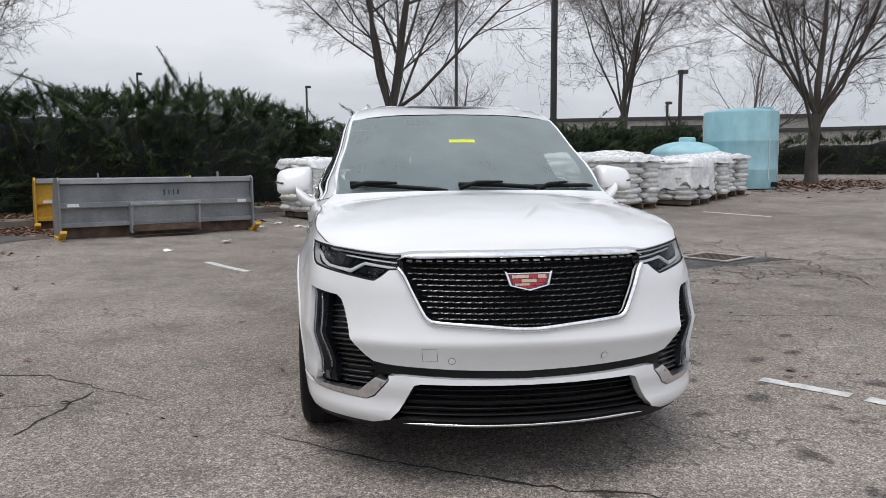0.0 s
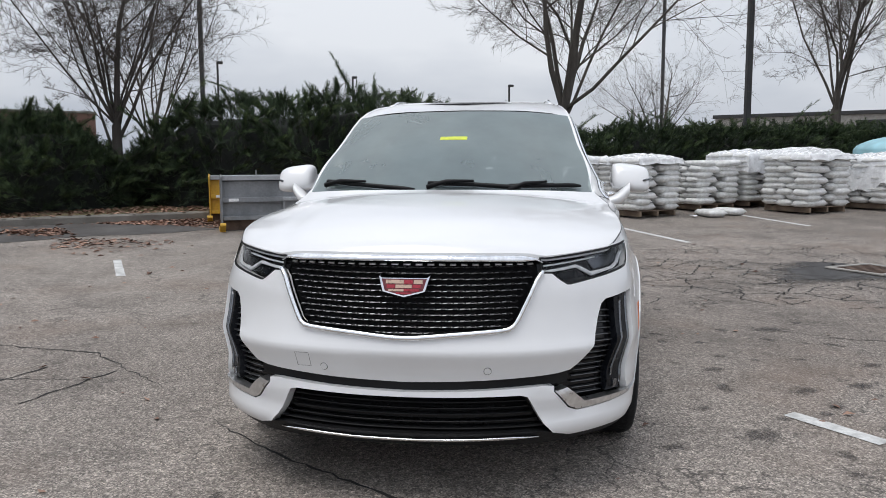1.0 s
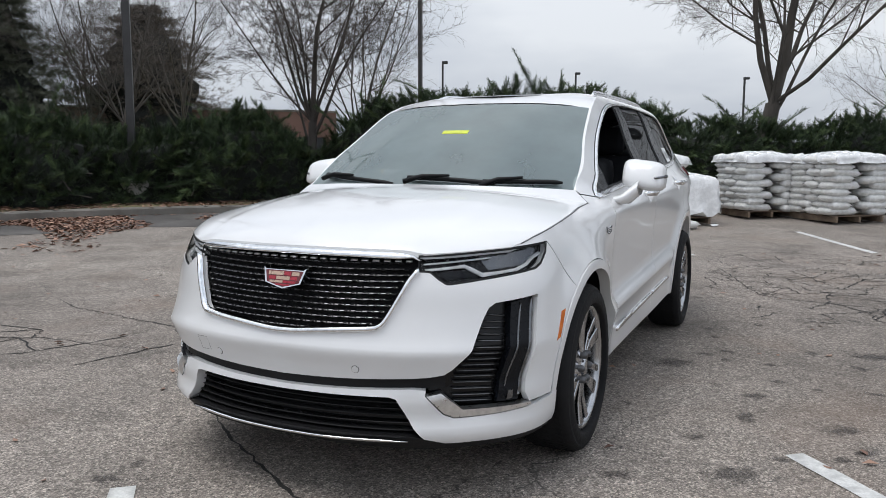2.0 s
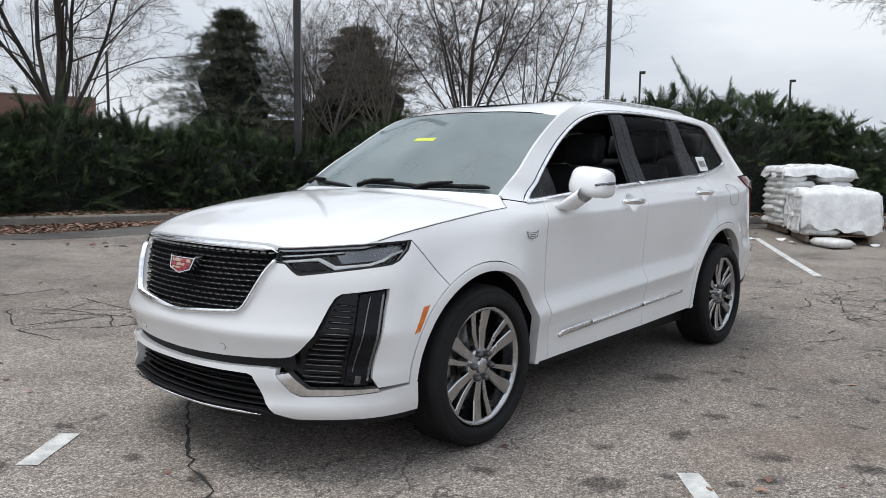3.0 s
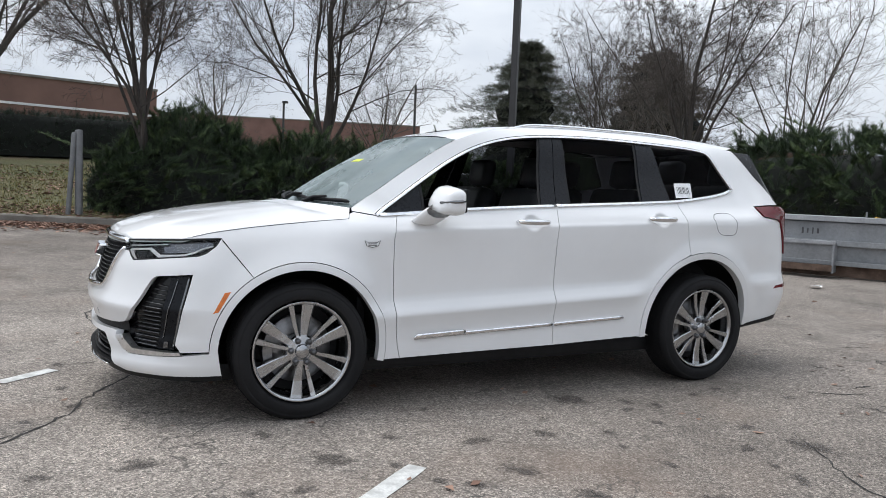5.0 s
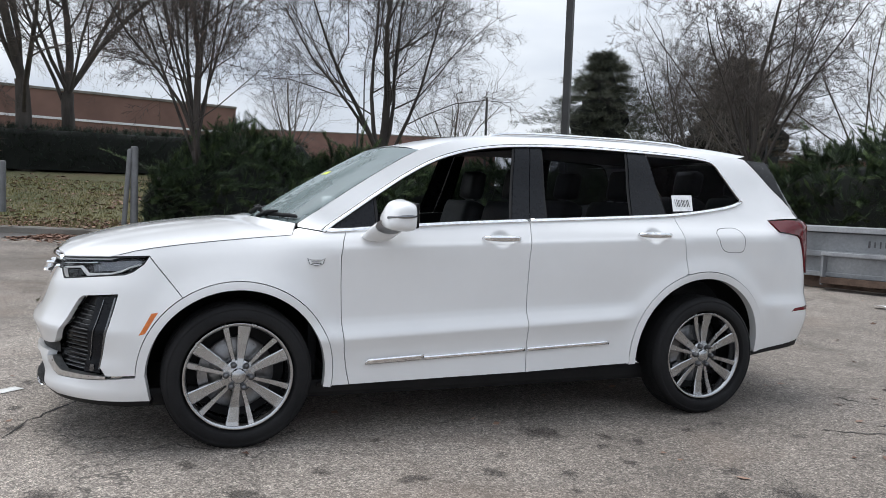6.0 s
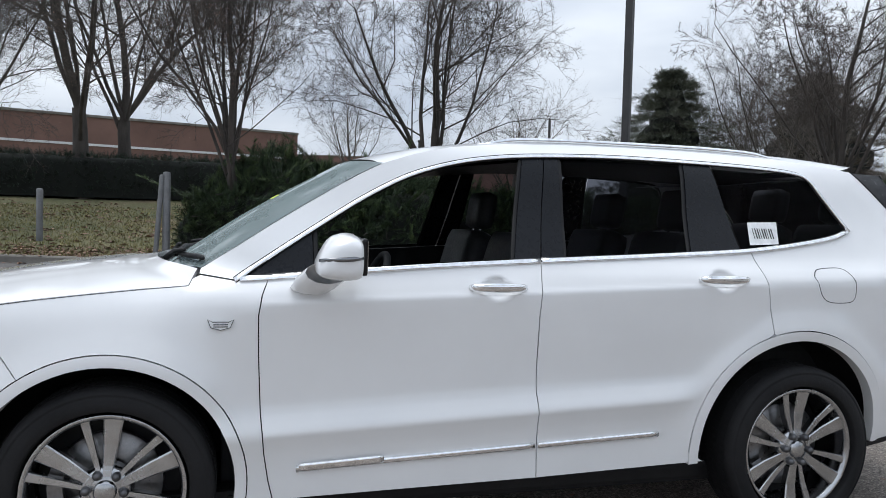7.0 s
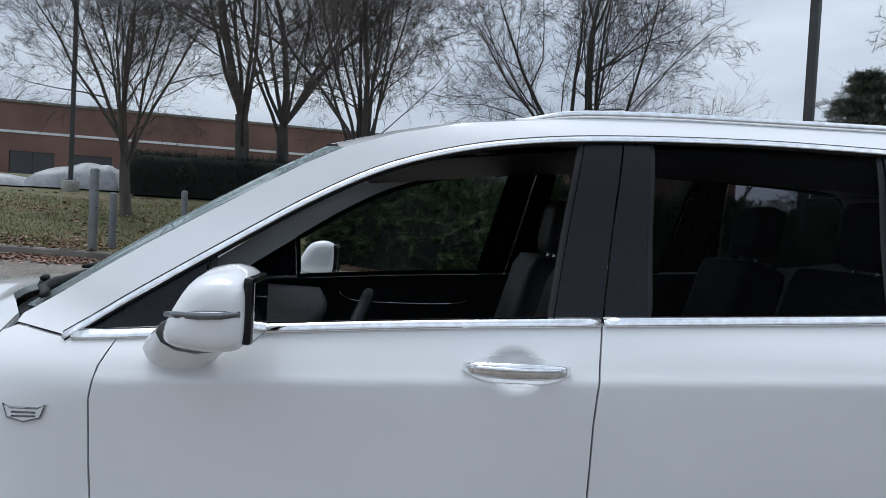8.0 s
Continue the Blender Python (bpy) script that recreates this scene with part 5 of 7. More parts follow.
    skin("door_card", inner, CABIN, car, "black inner door card", off=-0.055, lip=0.03, **g)


def steps(a, b, s=0.04):
    n = max(2, int(abs(b - a) / s))
    return [a + (b - a) * k / n for k in range(n + 1)]


LOW_TAB = sorted(set(DLO_LOW))
def low_z(u):
    return interp(u, LOW_TAB)


TOP_TAB = sorted(set(DLO_TOP))
def top_z(u):
    return interp(u, TOP_TAB)


def low_line(a, b):
    return [(u, low_z(u)) for u in steps(a, b)]


def door_handle(sg, u, z, door):
    cup = mesh_part("handle_cup", panel_mesh([(sg * (u + 0.115 * math.cos(w) * (1 if k else 1)), z - 0.004 + 0.030 * math.sin(w)) for k, w in enumerate([2 * math.pi * i / 28 for i in range(28)])], shell, 0.02, 0, 0.002, 0.004), CAR_WHITE, door, "shallow recess behind the handle", True)
    bar = bmesh.new()
    n = 14
    rings, inlay = [], []
    for i in range(n + 1):
        t = i / n
        uu = u - 0.118 + 0.236 * t
        lift_by = 0.010 + 0.034 * math.sin(math.pi * min(max(t, 0.0), 1.0)) ** 0.45
        hz = 0.010 + 0.0085 * math.sin(math.pi * t) ** 0.5
        p0, p1 = shell(sg * (u - 0.118), z, 0), shell(sg * (u + 0.118), z, 0)
        nrm = (shell(sg * uu, z + 0.05, 0.01) - shell(sg * uu, z + 0.05, 0)).normalized()
        c = p0 + (p1 - p0) * t + nrm * lift_by
        up = Vector((0, 0, 1))
        inlay.append(c + nrm * 0.0105 + up * 0.005)
        rings.append([bar.verts.new(c + nrm * (0.010 * math.cos(w)) + up * (hz * math.sin(w))) for w in [2 * math.pi * k / 10 for k in range(10)]])
    for a, b in zip(rings, rings[1:]):
        for k in range(10):
            bar.faces.new((a[k], a[(k + 1) % 10], b[(k + 1) % 10], b[k]))
    bar.faces.new(rings[0])
    bar.faces.new(rings[-1][::-1])
    bmesh.ops.recalc_face_normals(bar, faces=bar.faces[:])
    h = part("door_handle", bar, CHROME, door, "chrome pull handle", True)
    tube("handle_inlay", inlay[1:-1], [0.003] + [0.006] * (len(inlay) - 4) + [0.003], 8, CHROME, h, "bright chrome inlay")


for side in (False, True):
    build_side(side)


# ---- hood, windscreen, roof and tail as patches between edge curves ----
def coons(name, c0, c1, d0, d1, nu, nv, material, parent, label="", bulge=None, two=True, thick=0.0):
    """A patch between the curves c0(s), c1(s) and d0(t), d1(t), mirrored over the centre line (s = 0)."""
    v, f = [], []
    srange = [k / nu for k in range(-nu, nu + 1)] if two else [k / nu for k in range(nu + 1)]
    for t in [k / nv for k in range(nv + 1)]:
        for s in srange:
            a = abs(s)
            p = c0(a) * (1 - t) + c1(a) * t + d0(t) * (1 - a) + d1(t) * a
            p -= (c0(0) * (1 - a) + c0(1) * a) * (1 - t) + (c1(0) * (1 - a) + c1(1) * a) * t
            if bulge:
                p = p + bulge(a, t, p)
            v.append((p.x * (-1 if s < 0 else 1), p.y, p.z))
    w = len(srange)
    for j in range(nv):
        for i in range(w - 1):
            f.append((j * w + i, j * w + i + 1, (j + 1) * w + i + 1, (j + 1) * w + i))
    if thick:
        # turned-in edge all round
        ring = [i for i in range(w)] + [j * w + w - 1 for j in range(1, nv + 1)] + [nv * w + i for i in range(w - 2, -1, -1)] + [j * w for j in range(nv - 1, 0, -1)]
        k = len(v)
        v += [v[i] for i in ring] + [(v[i][0] * 0.995, v[i][1], v[i][2] - thick) for i in ring]
        m = len(ring)
        f += [(k + i, k + m + i, k + m + (i + 1) % m, k + (i + 1) % m) for i in range(m)]
    return mesh_part(name, raw(v, f), material, parent, label, True)


def on_curve(pts):
    """A curve by share of length through 3D points."""
    P = [Vector(p) for p in pts]
    L = [0.0]
    for a, b in zip(P, P[1:]):
        L.append(L[-1] + (b - a).length)
    tabs = [[(L[i] / L[-1], p[k]) for i, p in enumerate(P)] for k in range(3)]
    return lambda t: Vector((interp(t, tabs[0]), interp(t, tabs[1]), interp(t, tabs[2])))


nose_curve = on_curve([shell(u, z, 0.0) for u, z in NOSE_TOP])
hood_side = on_curve([shell(u, z + 0.003, 0.0) for u, z in HOOD_SIDE + HOOD_CORNER])
cowl_corner = hood_side(1)
hood_rear = on_curve([(0, -1.335, 1.170), (0.25, -1.325, 1.169), (0.5, -1.275, 1.164), (0.64, -1.205, 1.157), tuple(cowl_corner)])
nose_c = nose_curve(0)
hood_mid = on_curve([tuple(nose_c), (0, -2.31, 1.000), (0, -2.20, 1.038), (0, -2.0, 1.085), (0, -1.75, 1.125), (0, -1.5, 1.153), (0, -1.335, 1.170)])


def hood_bulge(a, t, p):
    """Keeps the hood flat across its middle and rolls it off towards the fenders."""
    ease = min(1.0, 5 * t, 5 * (1 - t))
    drop = hood_mid(t).z - hood_side(t).z
    return Vector((0, 0, ease * ease * (3 - 2 * ease) * max(drop, 0.0) * (a - a ** 2.4)))


hood = coons("hood", nose_curve, hood_rear, hood_mid, hood_side, 26, 40, CAR_WHITE, car, "white hood with faint raised centre", hood_bulge, thick=0.02)
for sg in (1, -1):
    strip("hood_gap", [(sg * a, b) for a, b in HOOD_SIDE[1:] + HOOD_CORNER], INK, hood, 0.003, 0.0012, 0.0004, "thin dark shut line beside the hood")
ws_side = on_curve([shell(u, z, -0.012) for u, z in WS_EDGE])
ws_low = on_curve([(0, -1.30, 1.130), (0.3, -1.285, 1.132), (0.55, -1.22, 1.140), (0.68, -1.14, 1.150), tuple(ws_side(0))])
ws_top = on_curve([(0, -0.52, 1.612), (0.3, -0.505, 1.608), (0.5, -0.46, 1.597), tuple(ws_side(1))])
ws_mid = on_curve([(0, -1.30, 1.130), (0, -0.93, 1.380), (0, -0.52, 1.612)])
screen = coons("windscreen", ws_low, ws_top, ws_mid, ws_side, 14, 14, WINDSCREEN, car, "large raked windscreen, dust and pale sky sheen mixed in as haze")
screen.visible_shadow = False
roof_side = on_curve([shell(u, z - 0.008, -0.002) for u, z in ROOF_EDGE])
roof_front = on_curve([(0, -0.515, 1.618), (0.3, -0.50, 1.614), (0.5, -0.455, 1.603), tuple(roof_side(0))])
tail_corner = roof_side(1)
roof_rear = on_curve([(0, 2.10, 1.690), (0.3, 2.09, 1.688), (0.5, 2.04, 1.678), tuple(tail_corner)])
roof_mid = on_curve([(0, -0.515, 1.618), (0, -0.25, 1.668), (0, 0.2, 1.708), (0, 0.8, 1.725), (0, 1.5, 1.718), (0, 2.10, 1.690)])
coons("roof", roof_front, roof_rear, roof_mid, roof_side, 12, 30, CAR_WHITE, car, "white roof panel")


def on_roof(x, y, off=0.0):
    t = min(max((y + 0.5) / 2.6, 0), 1)
    zc = roof_mid(t)
    edge = roof_side(t)
    k = min(abs(x) / 0.56, 1.0)
    return Vector((x, y, zc.z + (edge.z - zc.z) * k**2.2 + off))


mesh_part("sunroof", panel_mesh([(-0.42, -0.22), (0.42, -0.22), (0.42, 0.95), (-0.42, 0.95)], lambda a, b, o: on_roof(a, b, o + 0.012), 0.08, 0, 0, 0.012), GLOSS_BLACK, car, "dark glass sunroof", True)
for sg in (1, -1):
    rail = [roof_side(t) + Vector((-0.035, 0, 0.0)) for t in [0.20 + 0.67 * k / 24 for k in range(25)]]
    v, f = [], []
    pts = []
    for k, p in enumerate(rail):
        t = k / 24
        pts.append((sg * p.x, p.y, p.z + 0.002 + 0.022 * min(1.0, math.sin(math.pi * t) * 3.2)))
    tube("roof_rail", pts, [0.006 + 0.006 * min(1.0, math.sin(math.pi * k / 24) * 4) for k in range(25)], 10, CHROME, car, "satin silver roof rail")
    tube("roof_rail_foot", [(sg * (p.x), p.y, p.z + 0.000) for p in rail], [0.015] * 25, 8, CAR_WHITE, car)
# tail: hatch, glass and spoiler
hatch = skin("tailgate", [(5.64, 0.70), (ARC[-1] - 0.001, 0.70), (ARC[-1] - 0.001, 1.235), (5.64, 1.235)], CAR_WHITE, car, lip=0.01)
skin("tailgate_half", [(5.64, 0.70), (ARC[-1] - 0.001, 0.70), (ARC[-1] - 0.001, 1.235), (5.64, 1.235)], CAR_WHITE, hatch, lip=0.01, mirror=True)
for mir in (False, True):
    skin("rear_glass", [(5.424, 1.252), (ARC[-1] - 0.001, 1.252), (ARC[-1] - 0.001, 1.640), (5.105, 1.640), (5.21, 1.535), (5.32, 1.42), (5.405, 1.325)], GLOSS_BLACK, hatch, "dark rear glass", mirror=mir, gap=0.003)
    skin("rear_bumper", [(5.472, 0.875), (5.63, 0.695), (ARC[-1] - 0.001, 0.695), (ARC[-1] - 0.001, 0.36), (5.435, 0.40), (5.452, 0.60), (5.458, 0.75)], CAR_WHITE, car, "white rear bumper", mirror=mir, gap=0.001)
spo = bmesh.new()
rows = []
for k in range(13):
    x = -0.60 + 1.2 * k / 12
    e = 1 - (abs(x) / 0.60) ** 4 * 0.25
    yb = 2.17 * e + 0.02
    rows.append([spo.verts.new(p) for p in ((x, yb - 0.22, 1.672 - 0.03 * (abs(x) / 0.6) ** 2), (x, yb, 1.668 - 0.03 * (abs(x) / 0.6) ** 2), (x, yb + 0.015, 1.655 - 0.03 * (abs(x) / 0.6) ** 2), (x, yb - 0.01, 1.638 - 0.03 * (abs(x) / 0.6) ** 2), (x, yb - 0.22, 1.62 - 0.03 * (abs(x) / 0.6) ** 2))])
for a, b in zip(rows, rows[1:]):
    for k in range(4):
        spo.faces.new((a[k], b[k], b[k + 1], a[k + 1]))
bmesh.ops.recalc_face_normals(spo, faces=spo.faces[:])
part("spoiler", spo, CAR_WHITE, car, "white roof spoiler", True)


# ---- SUV nose: bumper, grilles, lamps ----
FOG_IN = [(0.600, 0.512), (0.653, 0.521), (0.685, 0.543), (0.750, 0.612), (0.808, 0.718), (0.835, 0.757), (0.862, 0.772), (1.062, 0.790)]
FOG_OUT = [(1.062, 0.790), (1.022, 0.620), (0.986, 0.470), (0.980, 0.430), (1.008, 0.388)]
GRILLE_EDGE = [(0.553, 0.893), (0.520, 0.866), (0.470, 0.785), (0.428, 0.716), (0.405, 0.698), (0.375, 0.690), (0.19, 0.676), (0, 0.662)]
HEAD_LOW = [(1.200, 0.975), (1.176, 0.938), (1.125, 0.899), (1.085, 0.884), (0.855, 0.862), (0.682, 0.845), (0.665, 0.846), (0.635, 0.863), (0.600, 0.889), (0.553, 0.891)]
arch_front = front_arch(0.488, 123.5, 177.5)
fascia = [(0, 0.486), (0.31, 0.496), (0.53, 0.507)] + FOG_IN + FOG_OUT[1:] + arch_front[::-1] + HEAD_LOW + GRILLE_EDGE[1:]
bumper = skin("front_bumper", both(fascia), CAR_WHITE, car, "white front bumper skin", step=0.016, lip=0.03)
chin = [(0, 0.455), (0.31, 0.463), (0.535, 0.472), (0.585, 0.468), (0.582, 0.447), (0.648, 0.378), (0.690, 0.362), (0.85, 0.365), (1.01, 0.374), (1.15, 0.387), (1.196, 0.390), (1.215, 0.262), (0.85, 0.262), (0.66, 0.262), (0.575, 0.285), (0.535, 0.325), (0.470, 0.432), (0.445, 0.438), (0, 0.432)]
skin("lower_bumper", both(chin), CAR_WHITE, bumper, "white lower bumper blade", step=0.03, off=0.006, lip=0.045)
band_poly = both([(0, 0.450), (0.31, 0.458), (0.54, 0.468), (0.66, 0.47), (0.66, 0.54), (0.60, 0.522), (0.53, 0.516), (0.31, 0.505), (0, 0.495)])
skin("bumper_band", band_poly, BLACK_TRIM, bumper, "black band across the bumper", off=-0.022, lip=0.0, gap=0)
# black lip and bright strip under the nose
skin("chin_lip", both([(0, 0.296), (0.50, 0.300), (0.58, 0.288), (0.68, 0.268), (1.21, 0.266), (1.215, 0.235), (0.6, 0.228), (0, 0.235)]), BLACK_TRIM, bumper, "black lower lip", off=0.0, lip=0.08)
strip("chin_strip", [(-0.515, 0.279), (-0.25, 0.270), (0, 0.264), (0.25, 0.270), (0.515, 0.279)], CHROME, bumper, lambda t: 0.016 * min(1.0, 8 * t + 0.25, 8 * (1 - t) + 0.25), 0.016, 0.004, "bright strip under the lower grille")
# lower grille
lower_grille = skin("lower_grille", both([(0, 0.445), (0.46, 0.452), (0.56, 0.30), (0.50, 0.285), (0, 0.280)]), GLOSS_BLACK, car, "black lower grille", off=-0.06, lip=0, gap=0)
for k in range(6):
    z = 0.305 + k * 0.025
    e = 0.545 - (z - 0.30) * 0.66
    strip("grille_slat", [(-e, z + 0.006), (0, z), (e, z + 0.006)], GLOSS_BLACK if k % 2 else BLACK_TRIM, lower_grille, 0.008, 0.030, -0.055)
# fog pockets with slats and upright lamp
for sg in (1, -1):
    pocket = skin("lamp_pocket", [(0.60, 0.46)] + FOG_IN + [(1.025, 0.62), (0.992, 0.46), (1.0, 0.365), (0.80, 0.36), (0.66, 0.38)], GLOSS_BLACK, car, "deep black corner pocket", mirror=sg < 0, off=-0.055, lip=0, gap=-0.01)
    for k in range(15):
        z = 0.415 + k * 0.0222
        a = interp(z, [(0.38, 0.705), (0.45, 0.690), (0.521, 0.705), (0.56, 0.740), (0.612, 0.778), (0.718, 0.838), (0.76, 0.880)])
        b = 0.858 + (z - 0.413) * 0.20
        if b - a > 0.02:
            strip("pocket_slat", [(sg * a, z + 0.002), (sg * b, z - 0.006)], GRILLE_METAL, pocket, 0.0055, 0.012, -0.046)
    lampb = skin("daytime_lamp", [(0.868, 0.402), (0.968, 0.398), (0.982, 0.47), (1.018, 0.62), (1.054, 0.784), (0.942, 0.770)], PILLAR_BLACK, car, "tall slim upright running lamp", mirror=sg < 0, step=0.02, off=-0.020, lip=0.03)
    strip("light_guide", [(sg * 0.905, 0.460), (sg * 0.944, 0.61), (sg * 0.985, 0.764)], DARK_CHROME, lampb, 0.007, 0.006, -0.020, "thin pale light guide")
    strip("light_frame", [(sg * 0.966, 0.42), (sg * 1.004, 0.60), (sg * 1.044, 0.778)], DARK_CHROME, lampb, 0.012, 0.006, -0.020)
    skin("lamp_foot", [(0.908, 0.405), (0.938, 0.409), (0.941, 0.443), (0.914, 0.445)], DARK_CHROME, lampb, "small clear reflector", mirror=sg < 0, step=0.015, off=-0.014, lip=0.01)
    skin("corner_trim", [(0.586, 0.446), (0.640, 0.457), (0.722, 0.393), (0.85, 0.391), (1.006, 0.390), (1.012, 0.377), (0.85, 0.367), (0.69, 0.364), (0.650, 0.381)], SATIN_SILVER, bumper, "satin chrome corner trim", mirror=sg < 0, step=0.02, off=0.009, lip=0.045, gap=0)
# parking sensors, tow cover
for u, z in ((0.318, 0.537), (-0.318, 0.537)):
    sens = skin("parking_sensor", [(u + 0.013 * math.cos(w), z + 0.013 * math.sin(w)) for w in [2 * math.pi * k / 18 for k in range(18)]], CAR_WHITE, bumper, "round parking sensor", step=0.008, gap=0, off=0.003, lip=0.006)
    strip("sensor_ring", [(u + 0.014 * math.cos(w), z + 0.014 * math.sin(w)) for w in [2 * math.pi * k / 18 for k in range(18)]], DARK_CHROME, sens, 0.0025, 0.001, 0.0, closed=True)
strip("tow_cover_seam", [(-0.435, 0.532), (-0.435, 0.588), (-0.375, 0.590), (-0.375, 0.534)], INK, bumper, 0.0018, 0.0006, -0.0002, "thin seam of the tow cover", closed=True)
# main grille
grille_open = both([(0, 0.930), (0.53, 0.926), (0.545, 0.905)] + GRILLE_EDGE)
main_grille = skin("main_grille", grille_open, GRILLE_BLACK, car, "black mesh grille with chrome surround", off=-0.045, lip=0, gap=-0.006)


def grille_half(z):
    tab = sorted((b, a) for a, b in GRILLE_EDGE)
    return interp(z, tab) if z < 0.893 else 0.548


rows_n = 12
gv, gf = [], []
for k in range(rows_n):
    z = 0.684 + k * 0.0212
    half = grille_half(max(z + 0.004, 0.672)) - 0.012 if z > 0.69 else 0.30
    pts, n = [], int(half / 0.0235)
    phase = k % 2
    for i in range(-n * 2, n * 2 + 1):
        q = i * 0.01175
        sag = 0.012 * (1 - (q / 0.55) ** 2) * (0.4 + 0.6 * (0.93 - z) / 0.25)
        pts.append((q, z - sag + (0.0026 if (i + 2 * phase) % 4 < 2 else -0.0026)))
    strip("grille_bar", pts, GRILLE_BLACK, main_grille, 0.0050, 0.020, -0.040, step=0.05)
    for i in range(-n, n + 1):
        # the facet of each wave that catches the sky
        q = (i + 0.5 * phase) * 0.047
        if abs(q) + 0.019 < half:
            sag = 0.012 * (1 - (q / 0.55) ** 2) * (0.4 + 0.6 * (0.93 - z) / 0.25)
            a, b = q - 0.0205, q + 0.0205
            k0 = len(gv)
            gv.extend([shell(a, z - sag + 0.001, -0.0196), shell(b, z - sag + 0.001, -0.0196), shell(b - 0.002, z - sag + 0.0038, -0.0218), shell(a + 0.002, z - sag + 0.0038, -0.0218)])
            gf.append((k0, k0 + 1, k0 + 2, k0 + 3))
for i in range(-11, 12):
    q = i * 0.0465
    strip("grille_crenel", [(q - 0.013, 0.9245), (q + 0.013, 0.9245)], SATIN_SILVER, main_grille, 0.0075, 0.012, -0.026, step=0.03)
mesh_part("bar_facet", raw(gv, gf), GRILLE_METAL, main_grille, "small bright facets on the grille bars", False, "stuff")
surround = [(0.556, 0.900), (0.520, 0.866), (0.470, 0.785), (0.428, 0.716), (0.405, 0.698), (0.375, 0.690), (0.19, 0.676), (0, 0.662)]
full = [(-a, b) for a, b in surround] + surround[::-1][1:]
strip("grille_surround", smooth_line(full), CHROME, main_grille, lambda t: 0.018 + 0.004 * math.sin(math.pi * t), 0.020, -0.004, "bright chrome surround")
strip("grille_crown", [(-0.560, 0.930), (-0.530, 0.944), (-0.3, 0.949), (0, 0.950), (0.3, 0.949), (0.530, 0.944), (0.560, 0.930)], CHROME, main_grille, lambda t: 0.026 * min(1.0, 10 * t + 0.2, 10 * (1 - t) + 0.2), 0.020, -0.010, "thick chrome top bar")
# badge: a plain shield in its colours
badge = skin("badge", [(-0.098, 0.889), (-0.085, 0.881), (0.085, 0.881), (0.098, 0.889), (0.080, 0.832), (0.0, 0.812), (-0.080, 0.832)], CHROME, car, "shield badge in chrome, red and gold", step=0.02, gap=0, off=0.022, lip=0.06)
skin("badge_field_ground", [(-0.086, 0.878), (0.086, 0.878), (0.072, 0.835), (0.0, 0.818), (-0.072, 0.835)], BADGE_DARK, badge, "dark red field", step=0.02, gap=0, off=0.0228, lip=0.001)
for i, (a0, a1, z0, z1, mat) in enumerate(((-0.07, 0.0, 0.860, 0.875, BADGE_GOLD), (0.0, 0.034, 0.860, 0.875, BADGE_RED), (0.036, 0.072, 0.860, 0.875, BADGE_GOLD), (-0.066, -0.034, 0.844, 0.858, BADGE_RED), (-0.032, 0.03, 0.844, 0.858, BADGE_GOLD),
                                           (0.032, 0.064, 0.844, 0.858, BADGE_RED), (-0.06, 0.0, 0.832, 0.842, BADGE_GOLD), (0.0, 0.058, 0.832, 0.842, BADGE_RED), (-0.03, 0.03, 0.822, 0.830, BADGE_RED))):
    skin("badge_field", [(a0, z0), (a1, z0), (a1, z1), (a0, z1)], mat, badge, step=0.02, gap=0.001, off=0.0235, lip=0.002)
# headlamps
HEAD_TOP = [(0.556, 0.944), (0.68, 0.949), (0.92, 0.960), (0.985, 0.963), (1.10, 0.969), (1.200, 0.975)]
for sg in (1, -1):
    outline = HEAD_TOP + HEAD_LOW[1:]
    head = skin("headlamp", outline, GLOSS_BLACK, car, "slim dark headlamp with pale light guides", mirror=sg < 0, step=0.03, off=-0.040, lip=0.0, gap=-0.004)
    skin("lamp_bowl", [(0.82, 0.948), (1.12, 0.960), (1.165, 0.945), (1.10, 0.900), (0.87, 0.884)], DARK_CHROME, head, "dark projector bowl", mirror=sg < 0, step=0.03, off=-0.034, lip=0.01)
    skin("lamp_shelf", [(0.565, 0.940), (0.78, 0.947), (0.80, 0.934), (0.575, 0.922)], PILLAR_BLACK, head, mirror=sg < 0, step=0.03, off=-0.030, lip=0.01)
    strip("light_guide", [(sg * 0.575, 0.913), (sg * 0.72, 0.922), (sg * 0.885, 0.932)], LAMP_WHITE, head, 0.006, 0.008, -0.026, "thin pale light guide")
    strip("light_guide_blade", [(sg * 0.580, 0.891), (sg * 0.70, 0.900), (sg * 0.758, 0.904), (sg * 0.80, 0.887), (sg * 0.836, 0.871), (sg * 1.00, 0.883), (sg * 1.06, 0.898), (sg * 1.10, 0.918), (sg * 1.16, 0.934)], LAMP_WHITE, head, lambda t: 0.010 + 0.008 * math.exp(-((t - 0.42) / 0.12) ** 2), 0.010, -0.030, "bright stepped light guide")
    skin("lower_lens", [(0.635, 0.878), (0.670, 0.856), (0.80, 0.866), (0.765, 0.892), (0.645, 0.888)], PILLAR_BLACK, head, "dark turn lamp", mirror=sg < 0, step=0.03, off=-0.026, lip=0.012)
    cover = skin("lamp_cover", outline, LENS, head, "clear lamp cover", mirror=sg < 0, step=0.03, off=-0.002, lip=0.0, gap=0.004)
    cover.visible_shadow = False
    strip("lamp_seal", [(sg * a, b) for a, b in outline], BLACK_TRIM, head, 0.010, 0.004, -0.006, "", closed=True)


# ---- wheels ----
RIM_SCALE = 1.053
TYRE_IN = 0.033


